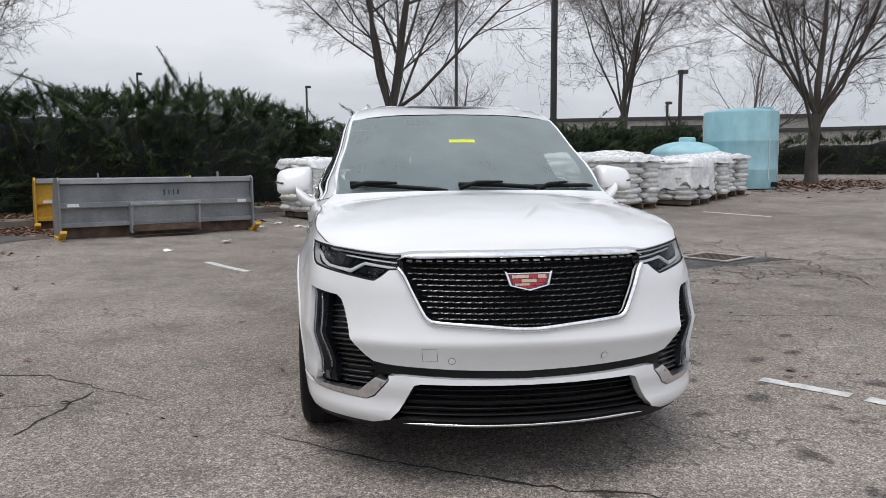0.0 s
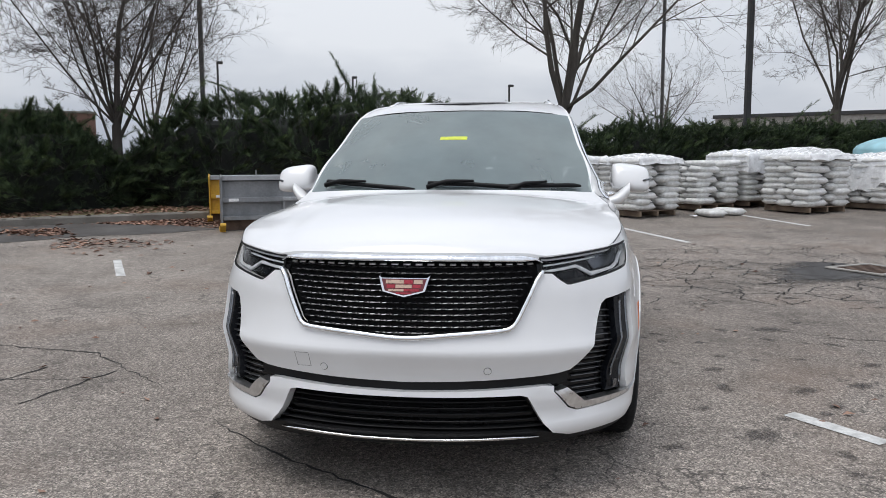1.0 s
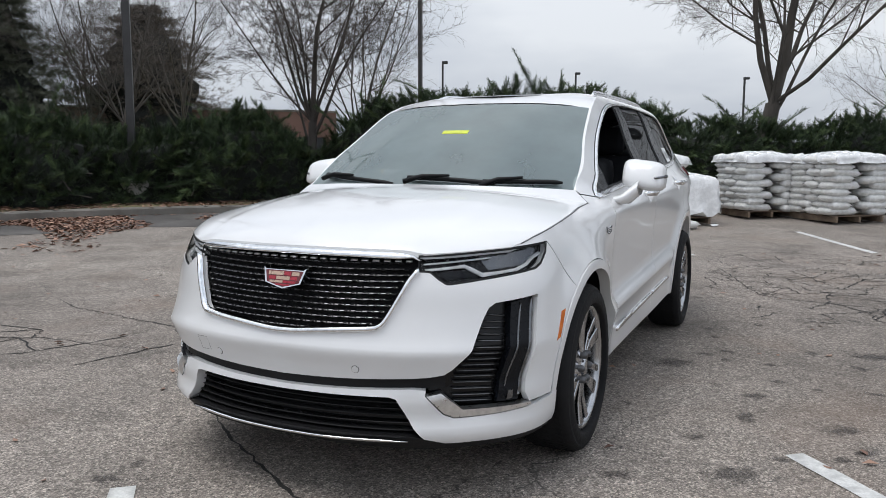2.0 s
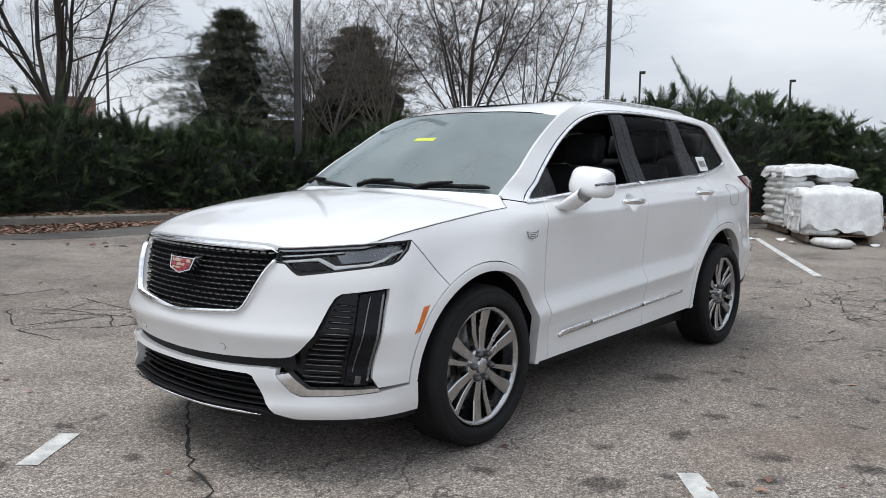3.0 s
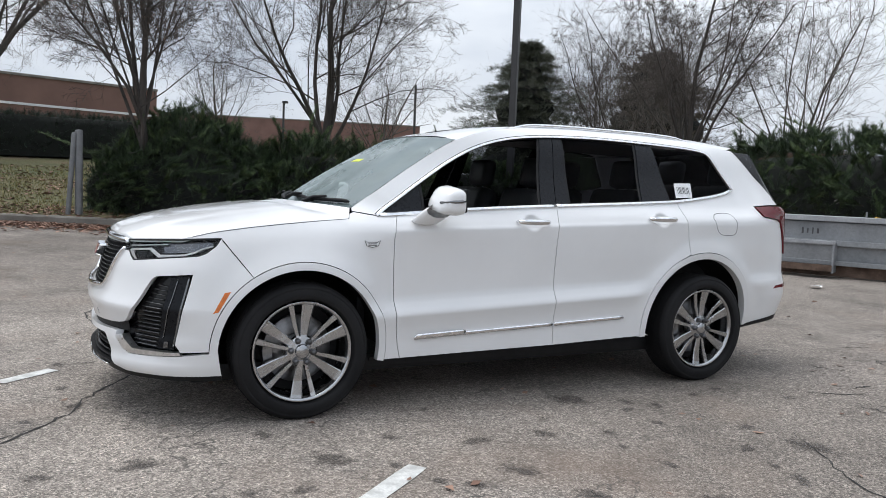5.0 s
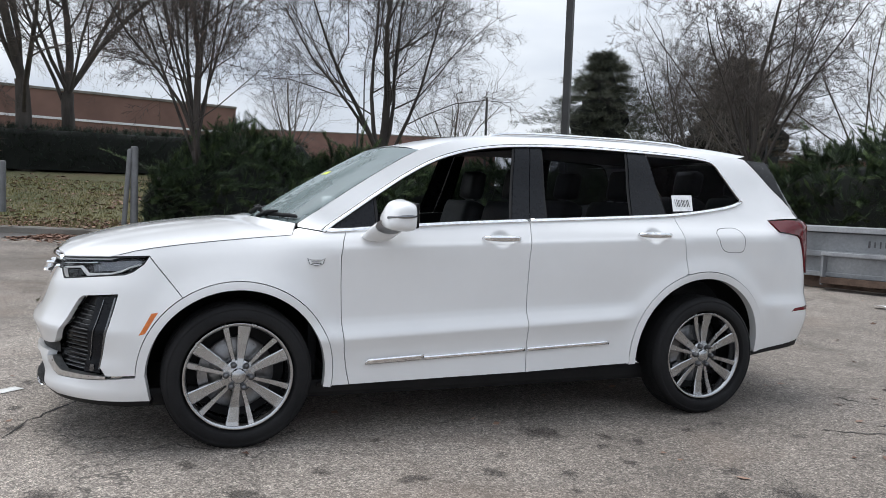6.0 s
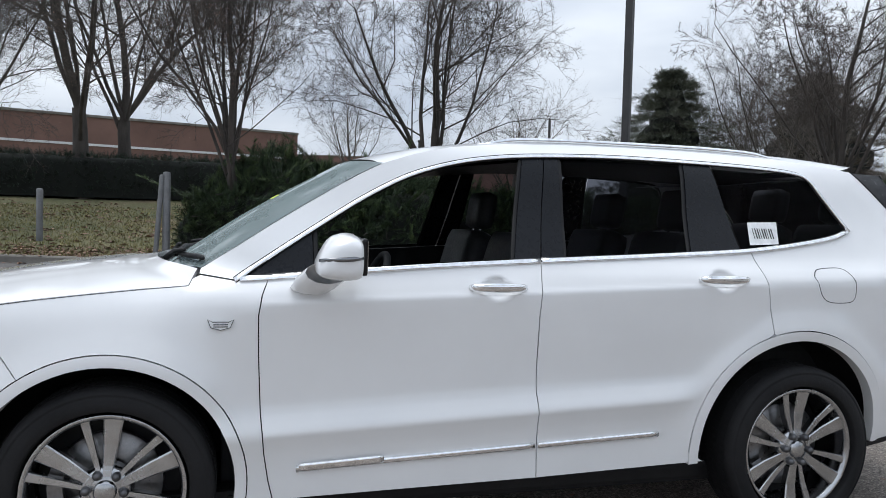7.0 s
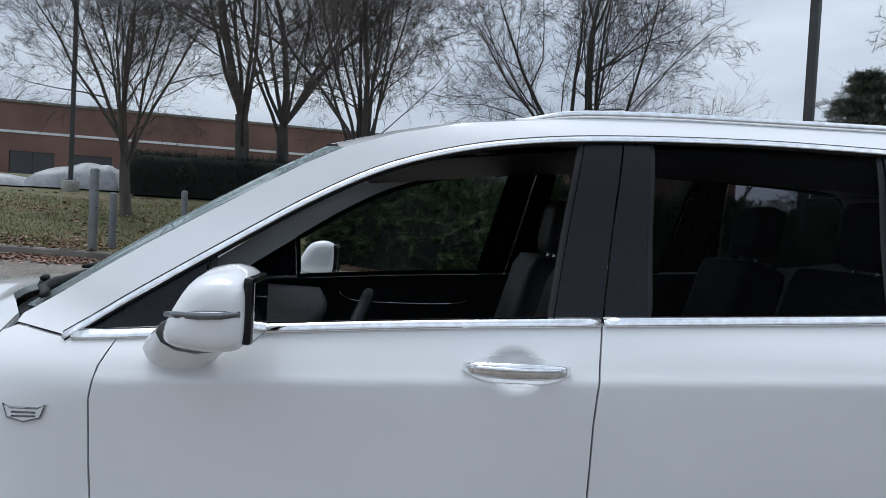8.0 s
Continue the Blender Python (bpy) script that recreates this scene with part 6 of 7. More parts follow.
def wheel_template():
    """A 20-inch alloy with six split spokes; the axle along local X, outside towards +X."""
    w = bpy.data.objects.new("wheel", None)
    rim = part("wheel", lathe_bm([(0.236, -0.12), (0.245, -0.10), (0.238, -0.02), (0.240, 0.045), (0.246, 0.062), (0.258, 0.070), (0.262, 0.066), (0.262, 0.050), (0.25, -0.11)], 72, "X"), ALLOY, None, "", True)
    tyre = [(0.250, -0.115), (0.262, -0.125), (0.30, -0.130), (0.345, -0.124), (0.362, -0.110), (0.371, -0.09), (0.374, -0.04), (0.374, 0.04), (0.371, 0.085), (0.363, 0.104), (0.352, 0.114), (0.346, 0.1165), (0.344, 0.1145), (0.338, 0.1185), (0.315, 0.1245), (0.292, 0.122), (0.288, 0.118), (0.2865, 0.112), (0.283, 0.098), (0.280, 0.078), (0.275, 0.060), (0.270, 0.04)]
    part("tyre", lathe_bm([(r, x - TYRE_IN) for r, x in tyre], 96, "X"), RUBBER, rim, "black low-profile tyre", True)
    v, f = [], []
    for k in range(72):
        a = 2 * math.pi * k / 72
        for x0, x1, sk in ((0.048 - TYRE_IN, 0.080 - TYRE_IN, 0.02), (-0.080 - TYRE_IN, -0.048 - TYRE_IN, -0.02), (-0.02 - TYRE_IN, 0.02 - TYRE_IN, 0.015)):
            for r in (0.3742,):
                c0, c1 = a, a + 0.070
                b = len(v)
                for x, q in ((x0, c0), (x1, c0 + sk), (x1, c1 + sk), (x0, c1)):
                    v.append((x, r * math.cos(q), r * math.sin(q)))
                for x, q in ((x0, c0), (x1, c0 + sk), (x1, c1 + sk), (x0, c1)):
                    v.append((x, (r + 0.0015) * math.cos(q), (r + 0.0015) * math.sin(q)))
                f += [(b + 4, b + 5, b + 6, b + 7), (b, b + 1, b + 5, b + 4), (b + 1, b + 2, b + 6, b + 5), (b + 2, b + 3, b + 7, b + 6), (b + 3, b, b + 4, b + 7)]
    mesh_part("tread_block", raw(v, f), RUBBER, rim, "", False, "stuff")

    def spoke(a, w_in, w_out, skew, name, mat):
        bm = bmesh.new()
        rows = []
        for t, r in ((0, 0.050), (0.2, 0.085), (0.55, 0.155), (0.9, 0.226), (1.0, 0.246)):
            x = 0.052 + 0.006 * t - 0.012 * math.sin(math.pi * t)
            half = (w_in + (w_out - w_in) * t) / 2
            ang = a + skew * t
            c, s = math.cos(ang), math.sin(ang)
            ring = []
            for off, dx in ((-half, -0.004), (-half * 0.82, 0.0), (half * 0.82, 0.0), (half, -0.004), (half * 0.9, -0.036), (-half * 0.9, -0.036)):
                ring.append(bm.verts.new((x + dx, r * c - off * s, r * s + off * c)))
            rows.append(ring)
        for p, q in zip(rows, rows[1:]):
            for k in range(6):
                bm.faces.new((p[k], p[(k + 1) % 6], q[(k + 1) % 6], q[k]))
        bm.faces.new(rows[0])
        bm.faces.new(rows[-1][::-1])
        bmesh.ops.recalc_face_normals(bm, faces=bm.faces[:])
        return part(name, bm, mat, rim)
    for k in range(6):
        a = radians(84 - 60 * k)
        spoke(a, 0.030, 0.064, 0.0, "wide_spoke", ALLOY)
        spoke(a + radians(24), 0.016, 0.032, radians(-3), "narrow_spoke", ALLOY)
    part("hub", lathe_bm([(0.0, 0.050), (0.070, 0.049), (0.082, 0.038), (0.086, -0.02), (0.0, -0.02)], 36, "X"), ALLOY, rim, "", True)
    part("centre_cap", lathe_bm([(0.0, 0.066), (0.030, 0.065), (0.037, 0.060), (0.038, 0.040)], 28, "X"), ALLOY, rim, "round centre cap", True)
    for k in range(6):
        a = radians(54 - 60 * k)
        bm = lathe_bm([(0.0, 0.076), (0.010, 0.074), (0.0150, 0.064), (0.0155, 0.036)], 12, "X")
        bm.transform(Matrix.Translation((0, 0.060 * math.cos(a), 0.060 * math.sin(a))))
        part("lug_nut", bm, ALLOY_DARK, rim, "", True)
    part("brake_disc", lathe_bm([(0.07, -0.045), (0.175, -0.045), (0.178, -0.05), (0.178, -0.068), (0.07, -0.07)], 48, "X"), DISC, rim, "", True)
    cal = bmesh.new()
    arcs = []
    for k in range(9):
        a = radians(140 + 8 * k)
        grow = 0.75 if k in (0, 8) else 1.0
        arcs.append([cal.verts.new((x, r * math.cos(a), r * math.sin(a))) for x, r in ((-0.055 - 0.042 * grow, 0.142), (-0.055 + 0.042 * grow, 0.142), (-0.055 + 0.042 * grow, 0.190), (-0.055 - 0.042 * grow, 0.190))])
    for p, q in zip(arcs, arcs[1:]):
        for k in range(4):
            cal.faces.new((p[k], p[(k + 1) % 4], q[(k + 1) % 4], q[k]))
    cal.faces.new(arcs[0])
    cal.faces.new(arcs[-1][::-1])
    bmesh.ops.recalc_face_normals(cal, faces=cal.faces[:])
    part("brake_caliper", cal, DISC, rim, "grey brake caliper")
    part("inner_drum", lathe_bm([(0.0, -0.10), (0.235, -0.11), (0.238, -0.12), (0.0, -0.121)], 36, "X"), BLACK_TRIM, rim)
    bpy.data.objects.remove(w)
    # widen every metal part about the axle: a large alloy in a low tyre
    for ob in [rim] + [c for c in rim.children if c.name.split(".")[0] not in ("tyre", "tread_block")]:
        for vert in ob.data.vertices:
            vert.co.y *= RIM_SCALE
            vert.co.z *= RIM_SCALE
    return rim


wheel = wheel_template()
wheel.parent = car
wheel.matrix_local = pose(0.850, -1.4315, HUB_Z, 0, 0, 0)
rear_left = copy_thing(wheel, pose(0.868, 1.4315, HUB_Z, 1, 0, 0))
for xx, yy, rot in ((-0.850, -1.4315, 20), (-0.868, 1.4315, 35)):
    copy_thing(wheel, pose(xx, yy, HUB_Z, rot, 0, 180))
# dark wheel housings and floor
for sg in (1, -1):
    for yy, r, x_out, a0 in ((-1.4315, 0.47, 0.88, 0.0), (1.4315, 0.515, 0.83, 0.12)):
        bm = bmesh.new()
        n = 24
        turn = [a0 + (math.pi - a0) * k / n for k in range(n + 1)]
        rings = [[bm.verts.new((sg * x, yy + r * math.cos(w), HUB_Z + r * math.sin(w))) for w in turn] for x in (x_out, 0.50)]
        for k in range(n):
            bm.faces.new((rings[0][k], rings[0][k + 1], rings[1][k + 1], rings[1][k]))
        bm.faces.new(rings[1])
        part("wheel_housing", bm, BLACK_TRIM, car, "black wheel-arch liner", True)
part("floor_pan", box_bm(1.56, 3.7, 0.10, (0, -0.15, 0.255), 0.03), BLACK_TRIM, car, "dark underbody")
part("inner_bulkhead", box_bm(1.35, 0.05, 0.70, (0, -1.02, 0.64), 0.01), CABIN, car)
part("rear_bulkhead", box_bm(1.2, 0.05, 0.70, (0, 2.2, 0.80), 0.01), CABIN, car)


# ---- mirrors, wipers, stickers ----
def door_mirror(sg):
    bm = bmesh.new()
    secs = []
    # housing: a raked side profile, drawn in towards both ends
    side = [(-0.698, 1.190), (-0.696, 1.146), (-0.600, 1.133), (-0.545, 1.141), (-0.531, 1.160), (-0.531, 1.272), (-0.550, 1.286), (-0.588, 1.294), (-0.650, 1.276)]
    for _ in range(2):
        side = [q for a, b in zip(side, side[1:] + side[:1]) for q in ((a[0] * 0.78 + b[0] * 0.22, a[1] * 0.78 + b[1] * 0.22), (a[0] * 0.22 + b[0] * 0.78, a[1] * 0.22 + b[1] * 0.78))]
    for x, k in ((0.888, 0.55), (0.896, 0.80), (0.912, 0.94), (0.945, 1.0), (1.035, 1.0), (1.068, 0.95), (1.088, 0.85), (1.100, 0.66), (1.103, 0.40)):
        secs.append([bm.verts.new((sg * x, -0.575 + (y + 0.575) * k, 1.212 + (z - 1.212) * k - 0.12 * (x - 0.99))) for y, z in side])
    m = len(side)
    for a, b in zip(secs, secs[1:]):
        for k in range(m):
            bm.faces.new((a[k], a[(k + 1) % m], b[(k + 1) % m], b[k]))
    bm.faces.new(secs[0])
    bm.faces.new(secs[-1])
    bmesh.ops.recalc_face_normals(bm, faces=bm.faces[:])
    shell_ob = part("door_mirror", bm, CAR_WHITE, car, "white door mirror with turn repeater", True)
    arm = bmesh.new()
    rings = []
    for (x, y, z), (ry, rz) in zip(((0.85, -0.708, 1.084), (0.905, -0.706, 1.092), (0.945, -0.690, 1.112), (0.985, -0.650, 1.152)), ((0.070, 0.018), (0.072, 0.028), (0.080, 0.044), (0.082, 0.042))):
        rings.append([arm.verts.new((sg * x, y + ry * math.cos(2 * math.pi * k / 12), z + rz * math.sin(2 * math.pi * k / 12))) for k in range(12)])
    for a, b in zip(rings, rings[1:]):
        for k in range(12):
            arm.faces.new((a[k], a[(k + 1) % 12], b[(k + 1) % 12], b[k]))
    bmesh.ops.recalc_face_normals(arm, faces=arm.faces[:])
    part("mirror_arm", arm, CAR_WHITE, shell_ob, "", True)
    part("mirror_bezel", box_bm(0.170, 0.022, 0.134, (sg * 0.992, -0.531, 1.213), 0.010), GLOSS_BLACK, shell_ob, "black mirror bezel")
    part("mirror_glass", box_bm(0.150, 0.005, 0.114, (sg * 0.992, -0.521, 1.213), 0.002), CHROME, shell_ob, "mirror glass")
    v, f = [], []
    tube_arrays([(sg * 1.062, -0.690, 1.200), (sg * 1.088, -0.660, 1.203), (sg * 1.1035, -0.615, 1.206), (sg * 1.1035, -0.575, 1.208), (sg * 1.094, -0.540, 1.210)], [0.006, 0.008, 0.009, 0.009, 0.006], 8, v, f)
    mesh_part("turn_repeater", raw(v, f), DARK_CHROME, shell_ob, "slim clear turn repeater", True)
    shell_ob.location.y = -0.028


door_mirror(1)
door_mirror(-1)


def on_screen(s, t, off=0.0):
    """A point on the windscreen: s across (-1..1), t up (0..1)."""
    a = abs(s)
    p = ws_low(a) * (1 - t) + ws_top(a) * t + ws_mid(t) * (1 - a) + ws_side(t) * a
    p -= (ws_low(0) * (1 - a) + ws_low(1) * a) * (1 - t) + (ws_top(0) * (1 - a) + ws_top(1) * a) * t
    q = Vector((p.x * (-1 if s < 0 else 1), p.y, p.z))
    return q + Vector((0, -0.52, 0.85)) * off


cowl = bmesh.new()
rows = []
for k in range(25):
    s = -1 + 2 * k / 24
    a, b = on_screen(s * 0.98, 0.0), hood_rear(abs(s) * 0.93)
    b = Vector((b.x * (-1 if s < 0 else 1), b.y + 0.01, b.z - 0.035))
    rows.append([cowl.verts.new(b), cowl.verts.new((a + b) / 2 - Vector((0, 0, 0.02))), cowl.verts.new(a + Vector((0, 0.02, 0.012)))])
for p, q in zip(rows, rows[1:]):
    for k in range(2):
        cowl.faces.new((p[k], q[k], q[k + 1], p[k + 1]))
part("cowl", cowl, BLACK_TRIM, car, "black plastic cowl below the windscreen", True)
mesh_part("screen_frit", panel_mesh([(-0.985, 0.0), (0.985, 0.0), (0.985, 0.075), (-0.985, 0.075)], lambda a, b, o: on_screen(a, b, o - 0.004), 0.06, 0, 0, 0), PILLAR_BLACK, car, "dark printed border of the windscreen", True)
for s0, s1, t0, t1 in ((0.42, 0.93, 0.075, 0.035), (-0.12, 0.50, 0.105, 0.055), (-0.90, -0.20, 0.09, 0.045))[:3]:
    pts = [on_screen(s0 + (s1 - s0) * k / 10, t0 + (t1 - t0) * k / 10 + 0.012 * math.sin(math.pi * k / 10), 0.018) for k in range(11)]
    wp = tube("wiper", pts, [0.012] * 10 + [0.006], 6, BLACK_TRIM, car, "black wiper blade")
    tube("wiper_arm", [pts[5] + Vector((0, -0.01, 0.02)), pts[2] + Vector((0, -0.02, 0.012)), pts[0] + Vector((0, -0.05, -0.02))], [0.006, 0.011, 0.014], 6, BLACK_TRIM, wp)
# rain sensor shroud, mirror, stickers behind the glass
def screen_patch(name, s0, s1, t0, t1, off, mat, label):
    return mesh_part(name, panel_mesh([(s0, t0), (s1, t0), (s1, t1), (s0, t1)], lambda a, b, o: on_screen(a, b, o + off), 0.05, 0, 0, 0.002), mat, car, label, True)


screen_patch("sensor_shroud", -0.09, 0.055, 0.82, 0.99, -0.012, CABIN, "dark sensor shroud behind the windscreen")
screen_patch("yellow_sticker", -0.120, 0.100, 0.600, 0.640, 0.002, STICKER_YELLOW, "yellow sticker on the windscreen")
mesh_part("windscreen_paper", raw([(-0.28, -0.98, 1.125), (-0.06, -0.98, 1.130), (-0.06, -0.80, 1.135), (-0.28, -0.80, 1.13)], [(0, 1, 2, 3)]), PAPER, car, "white sheet of paper on the dashboard")
label_q = skin("window_sticker", [(4.294, 1.276), (4.450, 1.283), (4.474, 1.383), (4.313, 1.378)], PAPER, car, "white printed price label on the quarter glass", step=0.03, gap=0, off=-0.002, lip=0.001)
for k in range(9):
    u0 = 4.327 + k * 0.0125
    skin("label_bar", [(u0, 1.306), (u0 + (0.007 if k % 3 else 0.004), 1.306), (u0 + (0.007 if k % 3 else 0.004), 1.352), (u0, 1.352)], INK, label_q, step=0.05, gap=0, off=-0.0005, lip=0)


# ---- cabin ----
def seat(at, name, label, width=0.52):
    root = part(name, box_bm(width, 0.52, 0.20, (at[0], at[1], at[2]), 0.06), LEATHER, car, label)
    back = box_bm(width * 0.96, 0.17, 0.66, (0, 0, 0), 0.07)
    back.transform(Matrix.Translation((at[0], at[1] + 0.34, at[2] + 0.36)) @ Matrix.Rotation(radians(-16), 4, "X"))
    part("backrest", back, LEATHER, root, "", True)
    head = box_bm(0.27, 0.11, 0.21, (0, 0, 0), 0.05)
    head.transform(Matrix.Translation((at[0], at[1] + 0.475, at[2] + 0.79)) @ Matrix.Rotation(radians(-10), 4, "X"))
    part("headrest", head, LEATHER, root, "", True)
    for dx in (-0.06, 0.06):
        tube("headrest_post", [(at[0] + dx, at[1] + 0.44, at[2] + 0.62), (at[0] + dx, at[1] + 0.465, at[2] + 0.74)], 0.007, 8, CHROME, root)


seat((0.38, -0.13, 0.62), "front_seat", "black leather front seat")
seat((-0.38, -0.13, 0.62), "front_seat", "black leather front seat")
seat((0.38, 0.66, 0.64), "rear_seat", "black leather middle-row seat")
seat((-0.38, 0.66, 0.64), "rear_seat", "black leather middle-row seat")
seat((0.30, 1.72, 0.70), "third_row_seat", "black third-row seat", 0.48)
seat((-0.30, 1.72, 0.70), "third_row_seat", "black third-row seat", 0.48)
dash = bmesh.new()
rows = []
for k in range(17):
    s = -1 + 2 * k / 16
    a = on_screen(s * 0.96, 0.03)
    yy = -0.55 - 0.05 * s * s
    rows.append([dash.verts.new(p) for p in ((a.x, a.y + 0.03, a.z - 0.015), (s * 0.68, -0.92, 1.115), (s * 0.70, yy, 1.105), (s * 0.70, yy + 0.03, 1.06), (s * 0.70, yy - 0.05, 0.85), (s * 0.70, yy - 0.2, 0.60))])
for p, q in zip(rows, rows[1:]):
    for k in range(5):
        dash.faces.new((p[k], q[k], q[k + 1], p[k + 1]))
bmesh.ops.recalc_face_normals(dash, faces=dash.faces[:])
part("dashboard", dash, CABIN, car, "black dashboard", True)
whl = bmesh.new()
ring = []
for k in range(32):
    a = 2 * math.pi * k / 32
    c = Vector((0.185 * math.cos(a), 0, 0.185 * math.sin(a)))
    e = c.normalized()
    ring.append([whl.verts.new(c + e * (0.017 * math.cos(b)) + Vector((0, 0.017 * math.sin(b), 0))) for b in [2 * math.pi * j / 8 for j in range(8)]])
for k in range(32):
    p, q = ring[k], ring[(k + 1) % 32]
    for j in range(8):
        whl.faces.new((p[j], q[j], q[(j + 1) % 8], p[(j + 1) % 8]))
box_bm(0.16, 0.05, 0.11, (0, -0.02, 0), 0.02, whl)
box_bm(0.34, 0.02, 0.03, (0, -0.015, 0.0), 0.006, whl)
box_bm(0.03, 0.02, 0.17, (0, -0.015, -0.09), 0.006, whl)
whl.transform(Matrix.Translation((0.38, -0.42, 1.02)) @ Matrix.Rotation(radians(-22), 4, "X"))
part("steering_wheel", whl, LEATHER, car, "black steering wheel", True)
part("centre_console", box_bm(0.26, 0.9, 0.36, (0, -0.15, 0.62), 0.05), CABIN, car)
lin = coons("headliner", on_curve([(0, -0.46, 1.575), (0.3, -0.45, 1.572), (0.55, -0.40, 1.55)]), on_curve([(0, 2.0, 1.63), (0.3, 2.0, 1.625), (0.5, 1.95, 1.61)]), on_curve([(0, -0.46, 1.575), (0, 0.6, 1.665), (0, 2.0, 1.63)]), on_curve([(0.55, -0.40, 1.55), (0.555, 0.6, 1.64), (0.5, 1.95, 1.61)]), 4, 8, CABIN, car, "dark headliner")
for sg in (1, -1):
    strip("door_pull", smooth_line([(sg * 2.55, 1.085), (sg * 2.60, 1.045), (sg * 2.85, 1.04), (sg * 3.08, 1.05), (sg * 3.11, 1.07)]), CHROME, car, 0.010, -0.012, -0.085, "slim chrome door pull")


# ---- snow pusher plough ----
def end_plate(bm, x, t, depth, height, front=0.0):
    """An upright end plate with a rounded top corner."""
    prof = [(front, 0.06), (front + 0.08, 0.0), (depth - 0.05, 0.0), (depth, 0.10), (depth, height * 0.45), (depth * 0.80, height * 0.82), (depth * 0.55, height * 0.97), (front + 0.10, height), (front, height - 0.05)]
    a = [bm.verts.new((x - t / 2, y, z)) for y, z in prof]
    b = [bm.verts.new((x + t / 2, y, z)) for y, z in prof]
    bm.faces.new(a)
    bm.faces.new(b[::-1])
    for k in range(len(prof)):
        bm.faces.new((a[k], b[k], b[(k + 1) % len(prof)], a[(k + 1) % len(prof)]))
    bmesh.ops.recalc_face_normals(bm, faces=bm.faces[:])
    return bm


def snow_pusher(m, length, h, plate_mat, skid_mat, label, eyes=True):
    pl = thing("snow_pusher", label, "snow plow", m)
    # curved mouldboard, seen from behind
    bm = bmesh.new()
    rows = []
    for k in range(15):
        t = k / 14
        z = 0.05 + (h - 0.10) * t
        y = 0.20 + 0.16 * math.sin(math.pi * (t * 0.9 + 0.05))
        rows.append([bm.verts.new((x, y, z)) for x in (0.0, length)] + [bm.verts.new((x, y + 0.012, z)) for x in (0.0, length)])
    for a, b in zip(rows, rows[1:]):
        bm.faces.new((a[0], a[1], b[1], b[0]))
        bm.faces.new((a[3], a[2], b[2], b[3]))
    bmesh.ops.recalc_face_normals(bm, faces=bm.faces[:])
    part("mouldboard", bm, plate_mat, pl, "", True)
    part("back_panel", box_bm(length - 0.03, 0.012, h * 0.36, (length / 2, 0.13, h * 0.72), 0.002), plate_mat, pl, "grey painted back sheet")
    part("lower_panel", box_bm(length - 0.03, 0.012, h * 0.28, (length / 2, 0.15, h * 0.40), 0.002), plate_mat, pl)
    part("top_flange", box_bm(length - 0.03, 0.13, 0.085, (length / 2, 0.11, h - 0.035), 0.010), STEEL, pl, "pale worn top flange")
    part("middle_rib", box_bm(length - 0.03, 0.09, 0.085, (length / 2, 0.10, h * 0.565), 0.008), plate_mat, pl)
    part("lower_rib", box_bm(length - 0.03, 0.10, 0.07, (length / 2, 0.11, h * 0.235), 0.008), plate_mat, pl)
    part("cutting_edge", box_bm(length - 0.02, 0.05, 0.20, (length / 2, 0.20, 0.11), 0.006), RUST, pl, "rusty cutting edge")
    for x in (0.0, length):
        part("end_plate", end_plate(bmesh.new(), x, 0.022, 0.80, h + 0.03), plate_mat, pl)
        sk = part("skid_shoe", box_bm(0.10, 0.84, 0.05, (x, 0.38, 0.012), 0.012), skid_mat, pl, "worn skid shoe")
        toe = box_bm(0.10, 0.30, 0.05, (x, -0.10, 0.075), 0.012, None, Matrix.Rotation(radians(-28), 4, "X"))
        part("skid_toe", toe, skid_mat, sk)
    for x in (length * 0.19, length * 0.81) if eyes else ():
        part("lifting_eye", box_bm(0.022, 0.07, 0.10, (x, 0.09, h + 0.045), 0.006), plate_mat, pl)
    # hitch frame
    x0, x1 = length * 0.335, length * 0.685
    part("hitch_bar", box_bm(x1 - x0 + 0.05, 0.07, 0.055, ((x0 + x1) / 2, -0.08, h * 0.575), 0.008), STEEL, pl, "pale hitch top bar")
    for x in (x0, x1):
        part("hitch_post", box_bm(0.03, 0.09, h * 0.50, (x, -0.06, h * 0.325), 0.006), plate_mat, pl)
        part("hitch_cheek", box_bm(0.02, 0.22, h * 0.50, (x, 0.03, h * 0.33), 0.004), plate_mat, pl)
    part("hitch_sheet", box_bm(x1 - x0 - 0.03, 0.015, h * 0.30, ((x0 + x1) / 2, 0.075, h * 0.39), 0.002), plate_mat, pl)
    part("hitch_shelf", box_bm(x1 - x0, 0.20, 0.045, ((x0 + x1) / 2, -0.03, h * 0.135), 0.006), RUST, pl, "rusty hitch shelf")
    part("hitch_lip", box_bm(x1 - x0, 0.02, 0.10, ((x0 + x1) / 2, -0.13, h * 0.155), 0.004), RUST, pl)
    for x, w in ((0.20, 0.17), (length - 0.19, 0.15)):
        part("maker_label", box_bm(w, 0.004, 0.050, (x, 0.052, h * 0.565), 0.001), PAPER, pl, "small white plate with unreadable print")
    for k, w in enumerate((0.03, 0.02, 0.02, 0.03)):
        part("stencil_mark", box_bm(w, 0.003, 0.10 - 0.02 * (k % 2), (length * 0.52 + k * 0.075, 0.122, h * 0.75)), INK, pl)
    return pl


